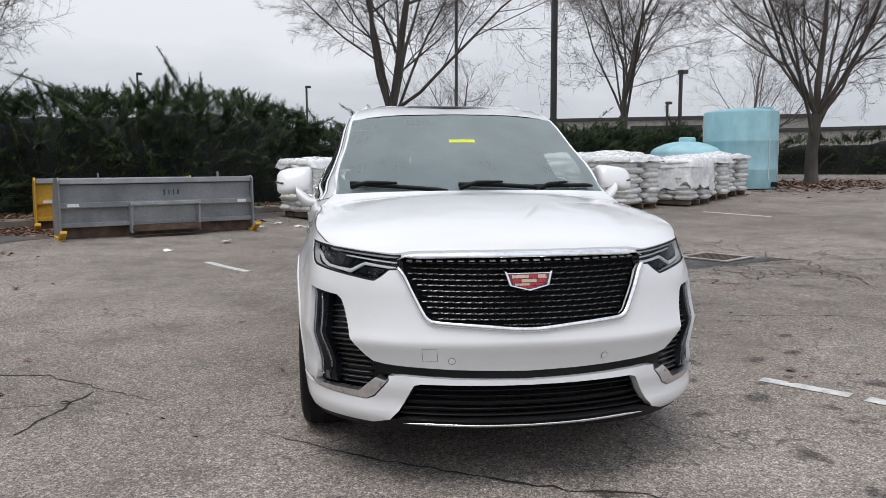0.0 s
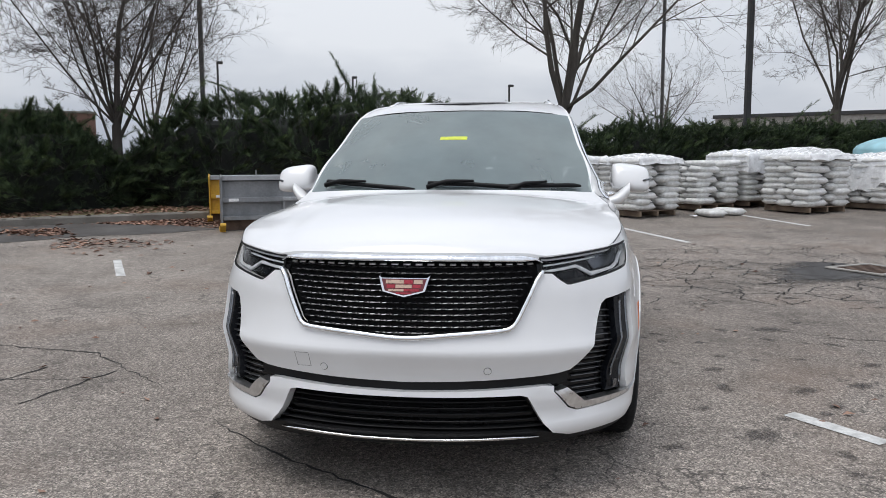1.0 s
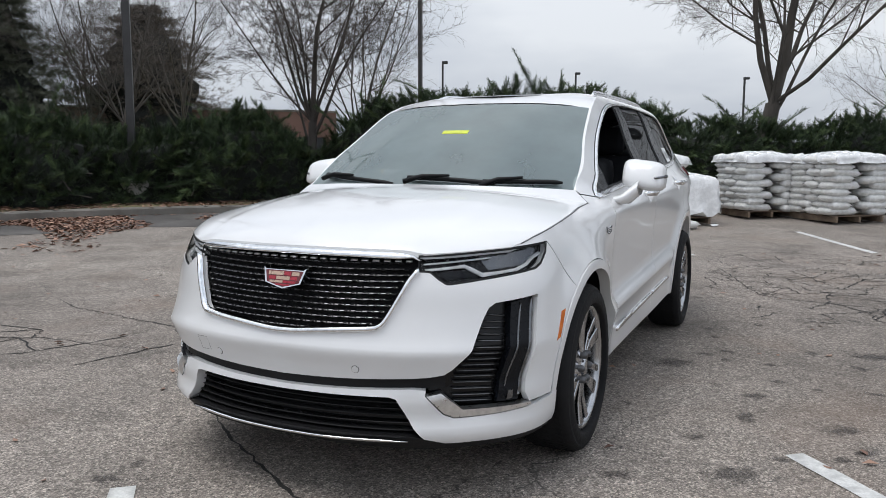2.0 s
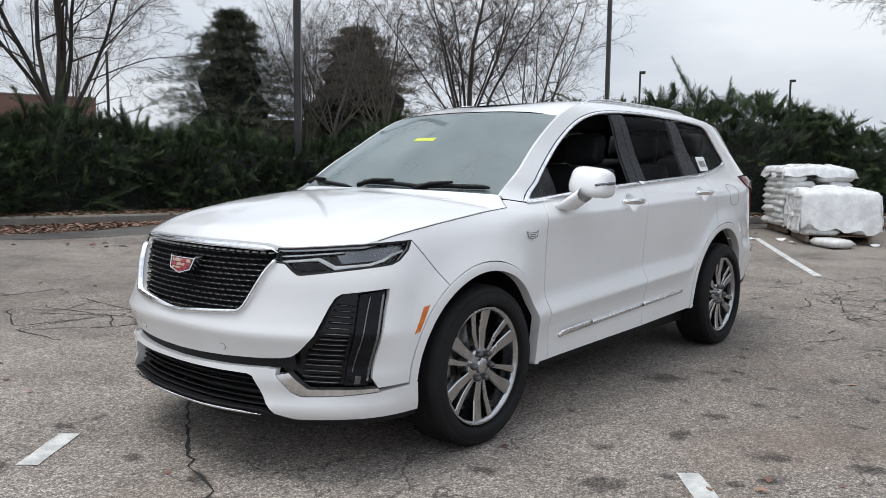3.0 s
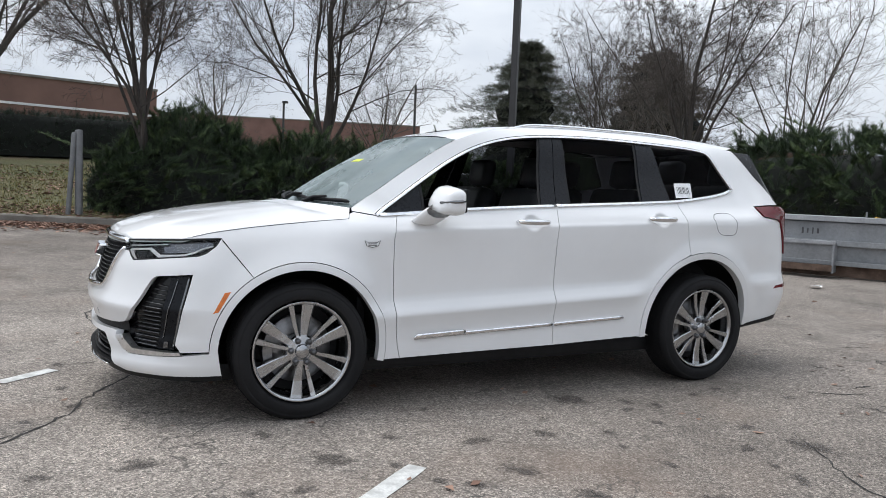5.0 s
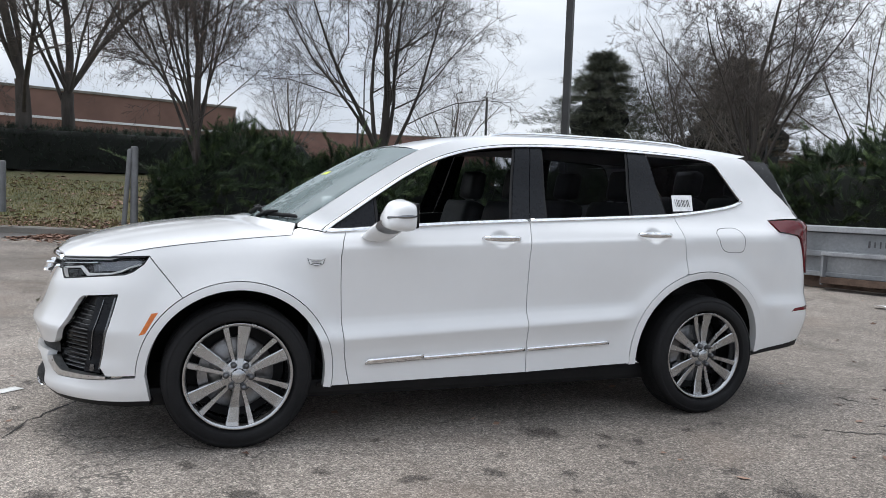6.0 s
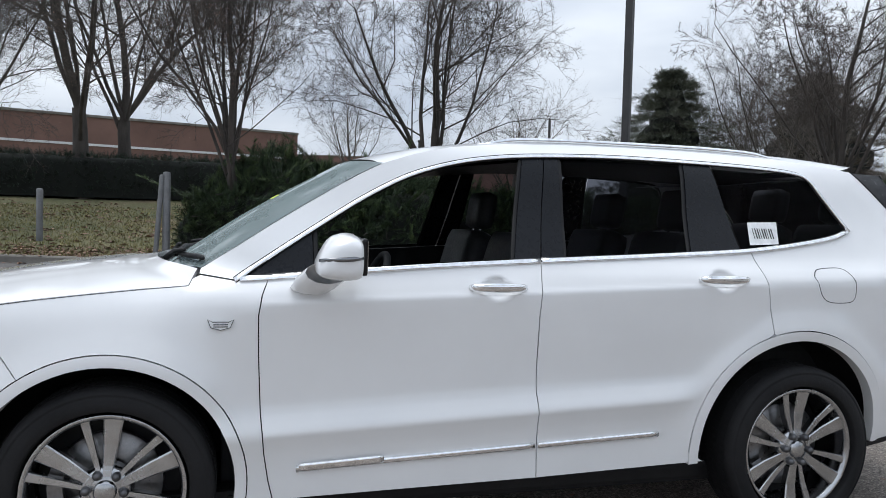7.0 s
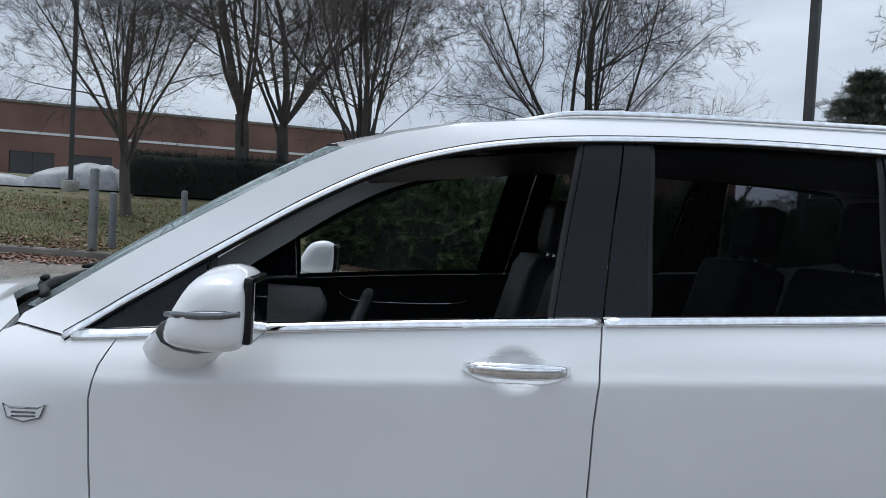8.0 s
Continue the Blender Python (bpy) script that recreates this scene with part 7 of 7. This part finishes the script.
PUSHER = pose(-5.13, 7.20, ground_z(-4.0, 7.9) + 0.005, 0, 0, 26.5)
snow_pusher(PUSHER, 3.10, 0.95, PLOW_STEEL, YELLOW_STEEL, "long grey steel snow pusher with rusty hitch, resting on the asphalt")
snow_pusher(pose(-5.97, 8.50, ground_z(-5.5, 8.7) - 0.02, 0, 0, 23.3), 2.6, 0.90, YELLOW_STEEL, YELLOW_STEEL, "yellow steel snow pusher standing behind a grey one", False)


# ---- pallets of bagged salt ----
def bag_mesh(seed):
    """A full plastic sack: soft pillow with pinched ends and creases."""
    bm = bmesh.new()
    nx, ny = 10, 6
    top, bot = [], []
    for j in range(ny + 1):
        v = -1 + 2 * j / ny
        rt, rb = [], []
        for i in range(nx + 1):
            u = -1 + 2 * i / nx
            edge = (1 - abs(u) ** 8) ** 0.28 * (1 - abs(v) ** 6) ** 0.28 if abs(u) < 1 and abs(v) < 1 else 0.0
            wob = 0.010 * noise.noise((u * 3 + seed, v * 3, seed * 1.7))
            x, y = u * 0.315 * (1 - 0.05 * v * v), v * 0.215 * (1 - 0.07 * abs(u) ** 3)
            rt.append(bm.verts.new((x, y, 0.070 * edge + wob * (edge > 0))))
            rb.append(rt[-1] if edge == 0 else bm.verts.new((x, y, -0.066 * edge + wob * 0.4)))
        top.append(rt)
        bot.append(rb)
    for j in range(ny):
        for i in range(nx):
            bm.faces.new((top[j][i], top[j][i + 1], top[j + 1][i + 1], top[j + 1][i]))
            q = (bot[j + 1][i], bot[j + 1][i + 1], bot[j][i + 1], bot[j][i])
            if len(set(q)) == 4 and set(q) != {top[j][i], top[j][i + 1], top[j + 1][i + 1], top[j + 1][i]}:
                bm.faces.new(q)
    me = bpy.data.meshes.new("bag")
    bm.to_mesh(me)
    bm.free()
    me.materials.append(BAG)
    me.polygons.foreach_set("use_smooth", [True] * len(me.polygons))
    return me


BAGS = [bag_mesh(k) for k in range(5)]


def wooden_pallet(parent):
    for y in (-0.5, -0.25, 0.0, 0.25, 0.5):
        part("deck_board", box_bm(1.02, 0.10, 0.02, (0, y * 0.95, 0.125), 0.003), PALLET_WOOD, parent)
    for x in (-0.46, 0.0, 0.46):
        part("stringer", box_bm(0.045, 1.16, 0.095, (x, 0, 0.065), 0.004), PALLET_WOOD, parent)


def bag_pallet(x, y, az, layers, seed, label, cover=0.0, slump=0.0, wrap=False):
    """A pallet of sacks in crossed layers; cover: how far a plastic sheet hangs over it."""
    rng = random.Random(seed)
    pal = thing("salt_pallet", label, "pallet", pose(x, y, ground_z(x, y), 0, 0, az), "pallets of salt bags")
    wooden_pallet(pal)
    z = 0.20
    for k in range(layers):
        spots = [(-0.30, 0.40, 0), (-0.30, 0.0, 0), (-0.30, -0.40, 0), (0.385, 0.305, 90), (0.385, -0.305, 90)]
        for px, py, rot in spots:
            if k % 2:
                px, py = -px, -py
            if slump and k > layers * 0.45 and px * (1 if seed % 2 else -1) > 0.1 and rng.random() < slump:
                continue
            b = new("salt_bag", rng.choice(BAGS))
            b.parent = pal
            b.matrix_local = pose(px + rng.gauss(0, 0.018) + slump * 0.05 * k * (1 if seed % 2 else -1) * 0.3, py + rng.gauss(0, 0.018), z + rng.gauss(0, 0.004), rng.gauss(0, 1.6), rng.gauss(0, 1.6), rot + rng.gauss(0, 2))
        z += 0.112
    if cover:
        n = 26
        bm = bmesh.new()
        grid = []
        for j in range(n + 1):
            row = []
            for i in range(n + 1):
                u, v = -1 + 2 * i / n, -1 + 2 * j / n
                r = max(abs(u), abs(v))
                core = 0.66
                fx, fy = max(-core, min(core, u)) / core, max(-core, min(core, v)) / core
                over = max(0.0, r - core) / (1 - core)
                xx, yy = fx * (0.575 + 0.035 * over), fy * (0.63 + 0.035 * over)
                wr = noise.noise((u * 4 + seed, v * 4, seed)) * 0.05 + noise.noise((u * 9 + seed, v * 9, seed + 4)) * 0.022
                zz = z - 0.03 + 0.07 * (1 - fx * fx) * (1 - fy * fy) + wr * (1 if over == 0 else 0.5) - over * cover * (1 + 0.30 * noise.noise((u * 3, v * 3, seed + 9)))
                push = over * 0.05 * noise.noise((u * 6 + 3, v * 6, zz * 3 + seed))
                row.append(bm.verts.new((xx + push * (1 if u > 0 else -1), yy + push * (1 if v > 0 else -1), zz)))
            grid.append(row)
        for j in range(n):
            for i in range(n):
                bm.faces.new((grid[j][i], grid[j][i + 1], grid[j + 1][i + 1], grid[j + 1][i]))
        part("cover_sheet", bm, WRAP, pal, "crumpled white plastic cover", True)
    return pal


ROW_AZ = 34
bag_pallet(-1.28, 10.85, ROW_AZ, 9, 1, "pallet stacked with white salt bags under loose plastic", 0.16)
bag_pallet(-0.55, 9.75, ROW_AZ - 6, 6, 2, "lower pallet of salt bags under a crumpled white sheet", 0.62)
bag_pallet(0.75, 11.35, ROW_AZ, 9, 3, "pallet neatly stacked with white salt bags", 0.14)
bag_pallet(2.15, 10.95, ROW_AZ + 4, 9, 4, "pallet of white salt bags with a plastic cap", 0.13)
bag_pallet(3.55, 12.25, ROW_AZ, 8, 5, "slumped pallet of sliding white salt bags", 0.0, 0.7)
bag_pallet(4.70, 13.0, ROW_AZ, 9, 6, "pallet of salt bags under draped white plastic", 0.42)
bag_pallet(5.55, 11.55, ROW_AZ - 3, 9, 7, "tall pallet of white salt bags with bulging sides", 0.12)
bag_pallet(7.10, 12.10, ROW_AZ + 5, 8, 8, "pallet of salt bags under sagging white plastic", 0.66)
bag_pallet(8.05, 13.10, ROW_AZ, 8, 9, "pallet stacked with slightly yellowed salt bags", 0.15)
bag_pallet(9.05, 14.05, ROW_AZ, 8, 10, "pallet of slightly yellowed white salt bags", 0.10)
bag_pallet(6.15, 14.0, ROW_AZ, 9, 11, "pallet of salt bags in a rear row under plastic", 0.35)
rngb = random.Random(5)
for x, y in ((3.55, 10.75), (3.95, 11.05), (-0.30, 8.95)):
    b = new("fallen_bag", BAGS[1])
    b.matrix_world = pose(x, y, ground_z(x, y) + 0.068, 0, 0, rngb.uniform(0, 180))
    tagged(b, "torn white salt bag fallen on the asphalt", "bag", "fallen salt bags")
# scraps of plastic film on the ground
for k in range(9):
    x, y = ((-1.2, 9.3), (-1.6, 9.1), (-2.0, 9.6), (-0.9, 9.0), (0.2, 9.4), (-2.3, 9.0), (3.2, 10.6), (-2.6, 7.0), (-3.3, 6.1))[k]
    bm = bmesh.new()
    pts = [bm.verts.new((0.10 * math.cos(a) * rngb.uniform(0.4, 1.1), 0.10 * math.sin(a) * rngb.uniform(0.4, 1.1), rngb.uniform(0.004, 0.05))) for a in [2 * math.pi * i / 8 for i in range(8)]]
    c = bm.verts.new((0, 0, 0.045))
    for i in range(8):
        bm.faces.new((pts[i], pts[(i + 1) % 8], c))
    ob = part("plastic_scrap", bm, WRAP, None)
    ob.matrix_world = pose(x, y, ground_z(x, y), 0, 0, k * 40)
    tagged(ob, "scrap of white plastic film on the asphalt", "litter", "plastic scraps")


# ---- tanks ----
def tank(label, x, y, z, r, h, dome, manhole):
    t = thing("storage_tank", label, "tank", Matrix.Translation((x, y, z)))
    prof = [(r * 0.98, 0.0), (r, 0.05)]
    for k in range(1, 8):
        zz = (h - dome) * k / 8
        if k in (2, 5):
            prof += [(r, zz - 0.02), (r * 1.006, zz), (r, zz + 0.02)]
    prof += [(r, h - dome), (r * 0.985, h - dome + 0.04), (r * 0.90, h - dome * 0.62), (r * 0.62, h - dome * 0.28), (r * 0.30, h - dome * 0.08), (0.02, h - dome * 0.04)]
    part("shell", lathe_bm(prof, 64), TANK, t, "", True)
    lid = lathe_bm([(r * 0.24, h - dome * 0.12), (r * 0.24, h + 0.05), (r * 0.21, h + 0.09), (0.0, h + 0.10)], 32)
    lid.transform(Matrix.Translation((r * manhole, -r * 0.1, -dome * (0.35 if manhole else 0))))
    part("manhole_lid", lid, TANK, t, "", True)
    part("outlet_valve", box_bm(0.16, 0.14, 0.14, (r * 0.55, -r * 0.90, 0.12), 0.03), BLACK_TRIM, t, "black outlet valve")
    for a in (-70, -40):
        c, s = math.cos(radians(a)), math.sin(radians(a))
        part("level_tube", box_bm(0.03, 0.02, h * 0.5, ((r + 0.012) * c, (r + 0.012) * s, h * 0.36), 0.006, None, Matrix.Rotation(radians(a + 90), 4, "Z")), WHITE_TRIM, t)


tank("tall pale blue plastic storage tank on the asphalt", 10.9, 16.3, ground_z(10.9, 16.3), 1.05, 2.34, 0.16, 0.62)
tank("low pale blue domed plastic tank behind the pallets", 8.75, 15.3, ground_z(8.75, 15.3), 0.95, 1.44, 0.34, 0.0)


# ---- tarpaulins beyond the lawn ----
def tarp(label, x, y, az, sx, sy, h, seed):
    t = thing("covered_stack", label, "tarpaulin", pose(x, y, verge_at(x, y) - 0.05, 0, 0, az))
    bm = bmesh.new()
    n = 18
    g = []
    for j in range(n + 1):
        row = []
        for i in range(n + 1):
            u, v = -1 + 2 * i / n, -1 + 2 * j / n
            k = max(0.0, 1 - max(abs(u), abs(v)) ** 4)
            row.append(bm.verts.new((u * sx, v * sy, h * k ** 0.6 * (0.75 + 0.25 * u) * (1 + 0.15 * noise.noise((u * 3, v * 3, seed))) + 0.04 * noise.noise((u * 9, v * 9, seed)))))
        g.append(row)
    for j in range(n):
        for i in range(n):
            bm.faces.new((g[j][i], g[j][i + 1], g[j + 1][i + 1], g[j + 1][i]))
    part("sheet", bm, SHEET_GREY, t, "", True)


tarp("large grey sheeted stack beyond the lawn", -28.4, -13.4, 100, 1.7, 1.3, 1.2, 3)
tarp("low grey sheeted stack beyond the lawn", -27.2, -16.6, 100, 1.8, 1.0, 0.5, 7)


# ---- markings, cracks, drain and litter on the lot ----
def ground_ribbon(name, pts, width, material, label, category, lift_by=0.004, jag=0.0, seed=0, taper=False, parent=None):
    rng = random.Random(seed)
    line = open_line(pts, 0.06 if jag else 0.12)
    v, f = [], []
    n = len(line)
    for i, p in enumerate(line):
        a, b = line[max(i - 1, 0)], line[min(i + 1, n - 1)]
        dx, dy = b[0] - a[0], b[1] - a[1]
        L = math.hypot(dx, dy) or 1
        off = rng.gauss(0, jag)
        w = width * (rng.uniform(0.35, 1.3) if jag else 1.0 + rng.gauss(0, 0.05)) / 2
        if taper:
            w *= min(1.0, 4 * i / n + 0.15, 4 * (n - 1 - i) / n + 0.15)
        for s in (-1, 1):
            x, y = p[0] - dy / L * (off + s * w), p[1] + dx / L * (off + s * w)
            v.append((x, y, ground_z(x, y) + lift_by))
    for i in range(n - 1):
        f.append((2 * i, 2 * i + 2, 2 * i + 3, 2 * i + 1))
    ob = mesh_part(name, raw(v, f), material, parent)
    return tagged(ob, label, category, kind="structure") if parent is None else ob


for k, pts in enumerate((((1.76, -1.11), (2.08, -1.49)), ((2.13, -1.56), (2.50, -2.10)), ((-0.62, -2.66), (-0.36, -2.95)), ((-4.43, 2.92), (-5.15, 4.02)), ((-2.56, 5.06), (-1.93, 4.15)), ((-1.60, 9.35), (0.33, 5.96)), ((1.55, 9.10), (2.55, 7.02)), ((3.20, 13.4), (4.93, 9.05)), ((6.9, 10.3), (7.7, 9.0)))):
    ground_ribbon("stall_line", pts, 0.10, ROAD_PAINT, "worn white painted stall line on the asphalt", "road marking", 0.004, 0, k)
CRACKS = [[(-1.25, -1.55), (-0.82, -1.9), (-0.52, -2.11), (-0.18, -2.31), (0.15, -2.48), (0.45, -2.57), (0.65, -2.70), (0.97, -2.95), (1.35, -3.35), (1.9, -3.7)],
          [(3.3, 3.62), (4.0, 3.4), (4.54, 3.11), (5.6, 2.35), (6.8, 1.9), (8.4, 1.7)], [(1.90, 1.12), (2.3, 0.9), (2.60, 0.72), (3.4, 0.6), (4.2, 0.1)],
          [(4.9, 5.6), (6.0, 6.3), (7.3, 6.9), (8.2, 7.6)], [(-5.6, 0.6), (-4.0, -0.2), (-2.6, -0.4), (-1.6, -1.2)], [(-4.6, -2.0), (-3.2, -1.1), (-2.0, -1.0)],
          [(0.65, -2.70), (0.78, -2.9), (0.82, -3.3), (0.70, -3.8)], [(0.2, 4.0), (0.9, 4.6), (1.5, 4.4), (2.4, 5.0), (3.1, 4.7)], [(0.6, 5.4), (0.9, 4.6), (1.2, 3.6), (1.9, 2.9)], [(1.5, 4.4), (1.8, 3.6), (2.7, 3.3), (3.5, 3.5)], [(2.4, 5.0), (2.6, 5.8), (2.2, 6.6)]]
def crack_network(cx, cy, rx, ry, cell, seed):
    """Alligator cracking: a jittered net of thin dark ribbons over a tired stretch of asphalt."""
    rng = random.Random(seed)
    nx, ny = int(2 * rx / cell), int(2 * ry / cell)
    node = {(i, j): (cx - rx + cell * (i + 0.5 * (j % 2)) + rng.gauss(0, cell * 0.2), cy - ry + cell * j + rng.gauss(0, cell * 0.2)) for i in range(nx) for j in range(ny)}
    v, f = [], []
    for (i, j), a in node.items():
        for q in ((i + 1, j), (i + (j % 2), j + 1), (i - 1 + (j % 2), j + 1)):
            mid = ((a[0] - cx) / rx) ** 2 + ((a[1] - cy) / ry) ** 2
            if q not in node or rng.random() < 0.24 + 0.5 * mid:
                continue
            b = node[q]
            L = math.hypot(b[0] - a[0], b[1] - a[1])
            tx, ty = (b[0] - a[0]) / L, (b[1] - a[1]) / L
            steps_n, base = 7, len(v)
            for k in range(steps_n + 1):
                t = k / steps_n
                o = rng.gauss(0, 0.016) if 0 < k < steps_n else 0.0
                w = 0.006 * rng.uniform(0.4, 1.7)
                for sgn in (-1, 1):
                    x, y = a[0] + tx * L * t - ty * (o + sgn * w), a[1] + ty * L * t + tx * (o + sgn * w)
                    v.append((x, y, ground_z(x, y) + 0.0035))
            for k in range(steps_n):
                f.append((base + 2 * k, base + 2 * k + 2, base + 2 * k + 3, base + 2 * k + 1))
    ob = mesh_part("crack_net", raw(v, f), CRACK, None, "", False, "stuff")
    return tagged(ob, "net of fine cracks in the tired asphalt", "crack", kind="stuff")


crack_network(2.9, 4.6, 2.8, 2.6, 0.33, 3)
crack_network(6.5, 3.6, 2.8, 2.0, 0.45, 4)
crack_network(-3.6, -1.2, 1.8, 1.2, 0.5, 5)
for k, pts in enumerate(CRACKS):
    ground_ribbon("asphalt_crack", pts, 0.012 if k else 0.016, CRACK, "dark jagged crack across the worn asphalt", "crack", 0.003, 0.009, 40 + k, True)


def stain(name, cx, cy, rx, ry, az, material, label, category, lift_by):
    """A soaked-in blot: one thin disc laid on the asphalt."""
    n = 36
    ring = [(math.cos(2 * math.pi * k / n), math.sin(2 * math.pi * k / n), 0.0) for k in range(n)]
    ob = mesh_part(name, raw([(0, 0, 0)] + ring, [(0, 1 + k, 1 + (k + 1) % n) for k in range(n)]), material, None)
    ob.matrix_world = pose(cx, cy, ground_z(cx, cy) + lift_by, 0, 0, az) @ Matrix.Diagonal((rx, ry, 1, 1))
    return tagged(ob, label, category, kind="structure")


stain("damp_patch", 4.2, 4.6, 2.9, 1.5, 30, DAMP, "dark damp asphalt round the storm drain", "damp patch", 0.006)
drain = thing("storm_drain", "iron storm drain grate set in damp asphalt", "drain", pose(4.25, 4.45, ground_z(4.25, 4.45) + 0.014, 0, 0, 34))
for x, y, sx, sy in ((0, -0.34, 0.74, 0.06), (0, 0.34, 0.74, 0.06), (-0.34, 0, 0.06, 0.62), (0.34, 0, 0.06, 0.62)):
    part("frame_bar", box_bm(sx, sy, 0.018, (x, y, 0.004), 0.004), CONCRETE, drain, "pale worn frame")
for k in range(9):
    part("grate_bar", box_bm(0.60, 0.028, 0.016, (0, -0.27 + 0.0675 * k, 0.0), 0.003), RUST, drain)
# no hole is cut: a thin near-black plate carries the pit's shade as colour
part("pit", box_bm(0.62, 0.62, 0.004, (0, 0, -0.002)), CRACK, drain)
oil_rng, blots = random.Random(77), []
for k in range(64):
    if k < 40:
        x, y, r = oil_rng.gauss(1.85, 0.42), oil_rng.gauss(0.25, 1.1), oil_rng.uniform(0.05, 0.09) + 0.16 * oil_rng.random() ** 3
    elif k < 52:
        x, y, r = oil_rng.gauss(1.3, 0.25), oil_rng.gauss(-0.2, 1.3), oil_rng.uniform(0.05, 0.14)
    else:
        x, y, r = oil_rng.gauss(0.6, 0.9), oil_rng.gauss(-2.7, 0.35), oil_rng.uniform(0.06, 0.16)
    if all(math.hypot(x - p, y - q) > 1.5 * max(r, w) for p, q, w in blots):
        blots.append((x, y, r))
        stain("oil_stain", x, y, r * 1.5, r * 1.0, oil_rng.uniform(0, 180), OIL, "small dark oil stain soaked into the asphalt", "stain", 0.0025)


def leaf_litter(label, spots, seed, size=(0.05, 0.10)):
    """Curled fallen leaves strewn over the ground."""
    rng = np.random.default_rng(seed)
    V, T = [], []
    for x, y, z in spots:
        s, a = rng.uniform(*size), rng.uniform(0, 2 * math.pi)
        c, sn = math.cos(a) * s, math.sin(a) * s
        k = len(V)
        up = rng.uniform(0.15, 0.7) * s
        V += [(x - c, y - sn, z + 0.006), (x - sn * 0.5, y + c * 0.5, z + up), (x + c, y + sn, z + 0.010), (x + sn * 0.5, y - c * 0.5, z + up * rng.uniform(0.2, 1))]
        T += [(k, k + 1, k + 2), (k, k + 2, k + 3)]
    ob = mesh_np("leaf_litter", V, T, LEAF, None)
    return tagged(ob, label, "leaves", kind="stuff")


rl = np.random.default_rng(77)
NEAR_EDGE = [e for e in EDGE_FINE if e[0].y > -9 and e[0].x < 1.5]


def build_gutter():
    """The darker strip of patched asphalt along the kerb, with a ragged inner edge."""
    v, f = [], []
    for p, n in NEAR_EDGE:
        inner = 1.0 + 0.45 * noise.noise((p.x * 0.7, p.y * 0.7, 3.0)) + 0.9 * smoothstep(-3.0, 0.0, p.y) * (1 - smoothstep(8.8, 9.8, p.y))
        for k in range(5):
            q = p - n * (0.01 + inner * k / 4)
            v.append((q.x, q.y, ground_z(q.x, q.y) + 0.006))
    for i in range(len(NEAR_EDGE) - 1):
        for k in range(4):
            f.append((i * 5 + k, i * 5 + k + 1, i * 5 + k + 6, i * 5 + k + 5))
    tagged(mesh_part("gutter", raw(v, f), GUTTER, None, "", True), "dark damp patched asphalt along the kerb", "gutter", kind="structure")


build_gutter()
spots = []
for _ in range(46000):
    p, n = NEAR_EDGE[int(rl.integers(0, len(NEAR_EDGE)))]
    wide = 0.50 + 0.85 * smoothstep(-2.0, 3.0, p.y) * (1 - smoothstep(8.8, 9.8, p.y))
    d = -abs(rl.normal(0, wide)) if rl.random() < 0.75 else rl.uniform(0.1, 1.5)
    q = p + n * float(d) + Vector((rl.normal(0, 0.2), rl.normal(0, 0.2)))
    dens = noise.noise((q.x * 0.5, q.y * 0.5, 4.0))
    if d < 0 and dens < -0.18 + 0.10 * abs(d):
        continue
    z = ground_z(q.x, q.y) if d < 0 else verge_at(q.x, q.y)
    spots.append((q.x, q.y, z))
leaf_litter("brown fallen leaves gathered along the kerb", spots, 1, (0.030, 0.064))
spots = []
for _ in range(2200):
    x, y = rl.uniform(-26, -12.4), rl.uniform(-16, -1.5)
    if noise.noise((x * 0.35, y * 0.35, 9.0)) > -0.12:
        spots.append((x, y, verge_at(x, y) + 0.01))
leaf_litter("brown leaves scattered over the dry lawn", spots, 2)
spots = []
for _ in range(2200):
    a, r = rl.uniform(0, 2 * math.pi), abs(rl.normal(0, 1.6))
    x, y = 13.4 + r * math.cos(a) * 1.5, 16.4 + r * math.sin(a)
    spots.append((x, y, ground_z(x, y)))
leaf_litter("brown leaves on the island round the bare tree", spots, 3)
spots = [(float(a), float(b), ground_z(a, b)) for a, b in zip(rl.uniform(-9, 7, 330), rl.uniform(-4.5, 9, 330))]
leaf_litter("few stray leaf scraps on the asphalt", spots, 4, (0.015, 0.04))


# grass blades on the lawn's near part
def lawn_blades():
    rng = np.random.default_rng(12)
    V, T = [], []
    for _ in range(26000):
        x, y = rng.uniform(-24, -12.5), rng.uniform(-17, -0.5)
        z = verge_at(x, y) + 0.0
        a, h = rng.uniform(0, 2 * math.pi), rng.uniform(0.03, 0.09)
        k = len(V)
        V += [(x - 0.012 * math.cos(a), y - 0.012 * math.sin(a), z), (x + 0.012 * math.cos(a), y + 0.012 * math.sin(a), z), (x + rng.normal(0, 0.03), y + rng.normal(0, 0.03), z + h)]
        T.append((k, k + 1, k + 2))
    ob = mesh_np("grass", V, T, GRASS_BLADE, None)
    tagged(ob, "dry yellow-green winter grass", "grass", kind="stuff")


GRASS_BLADE = foliage_material("grass_blades", (0.10, 0.105, 0.035), (0.23, 0.20, 0.085))
lawn_blades()
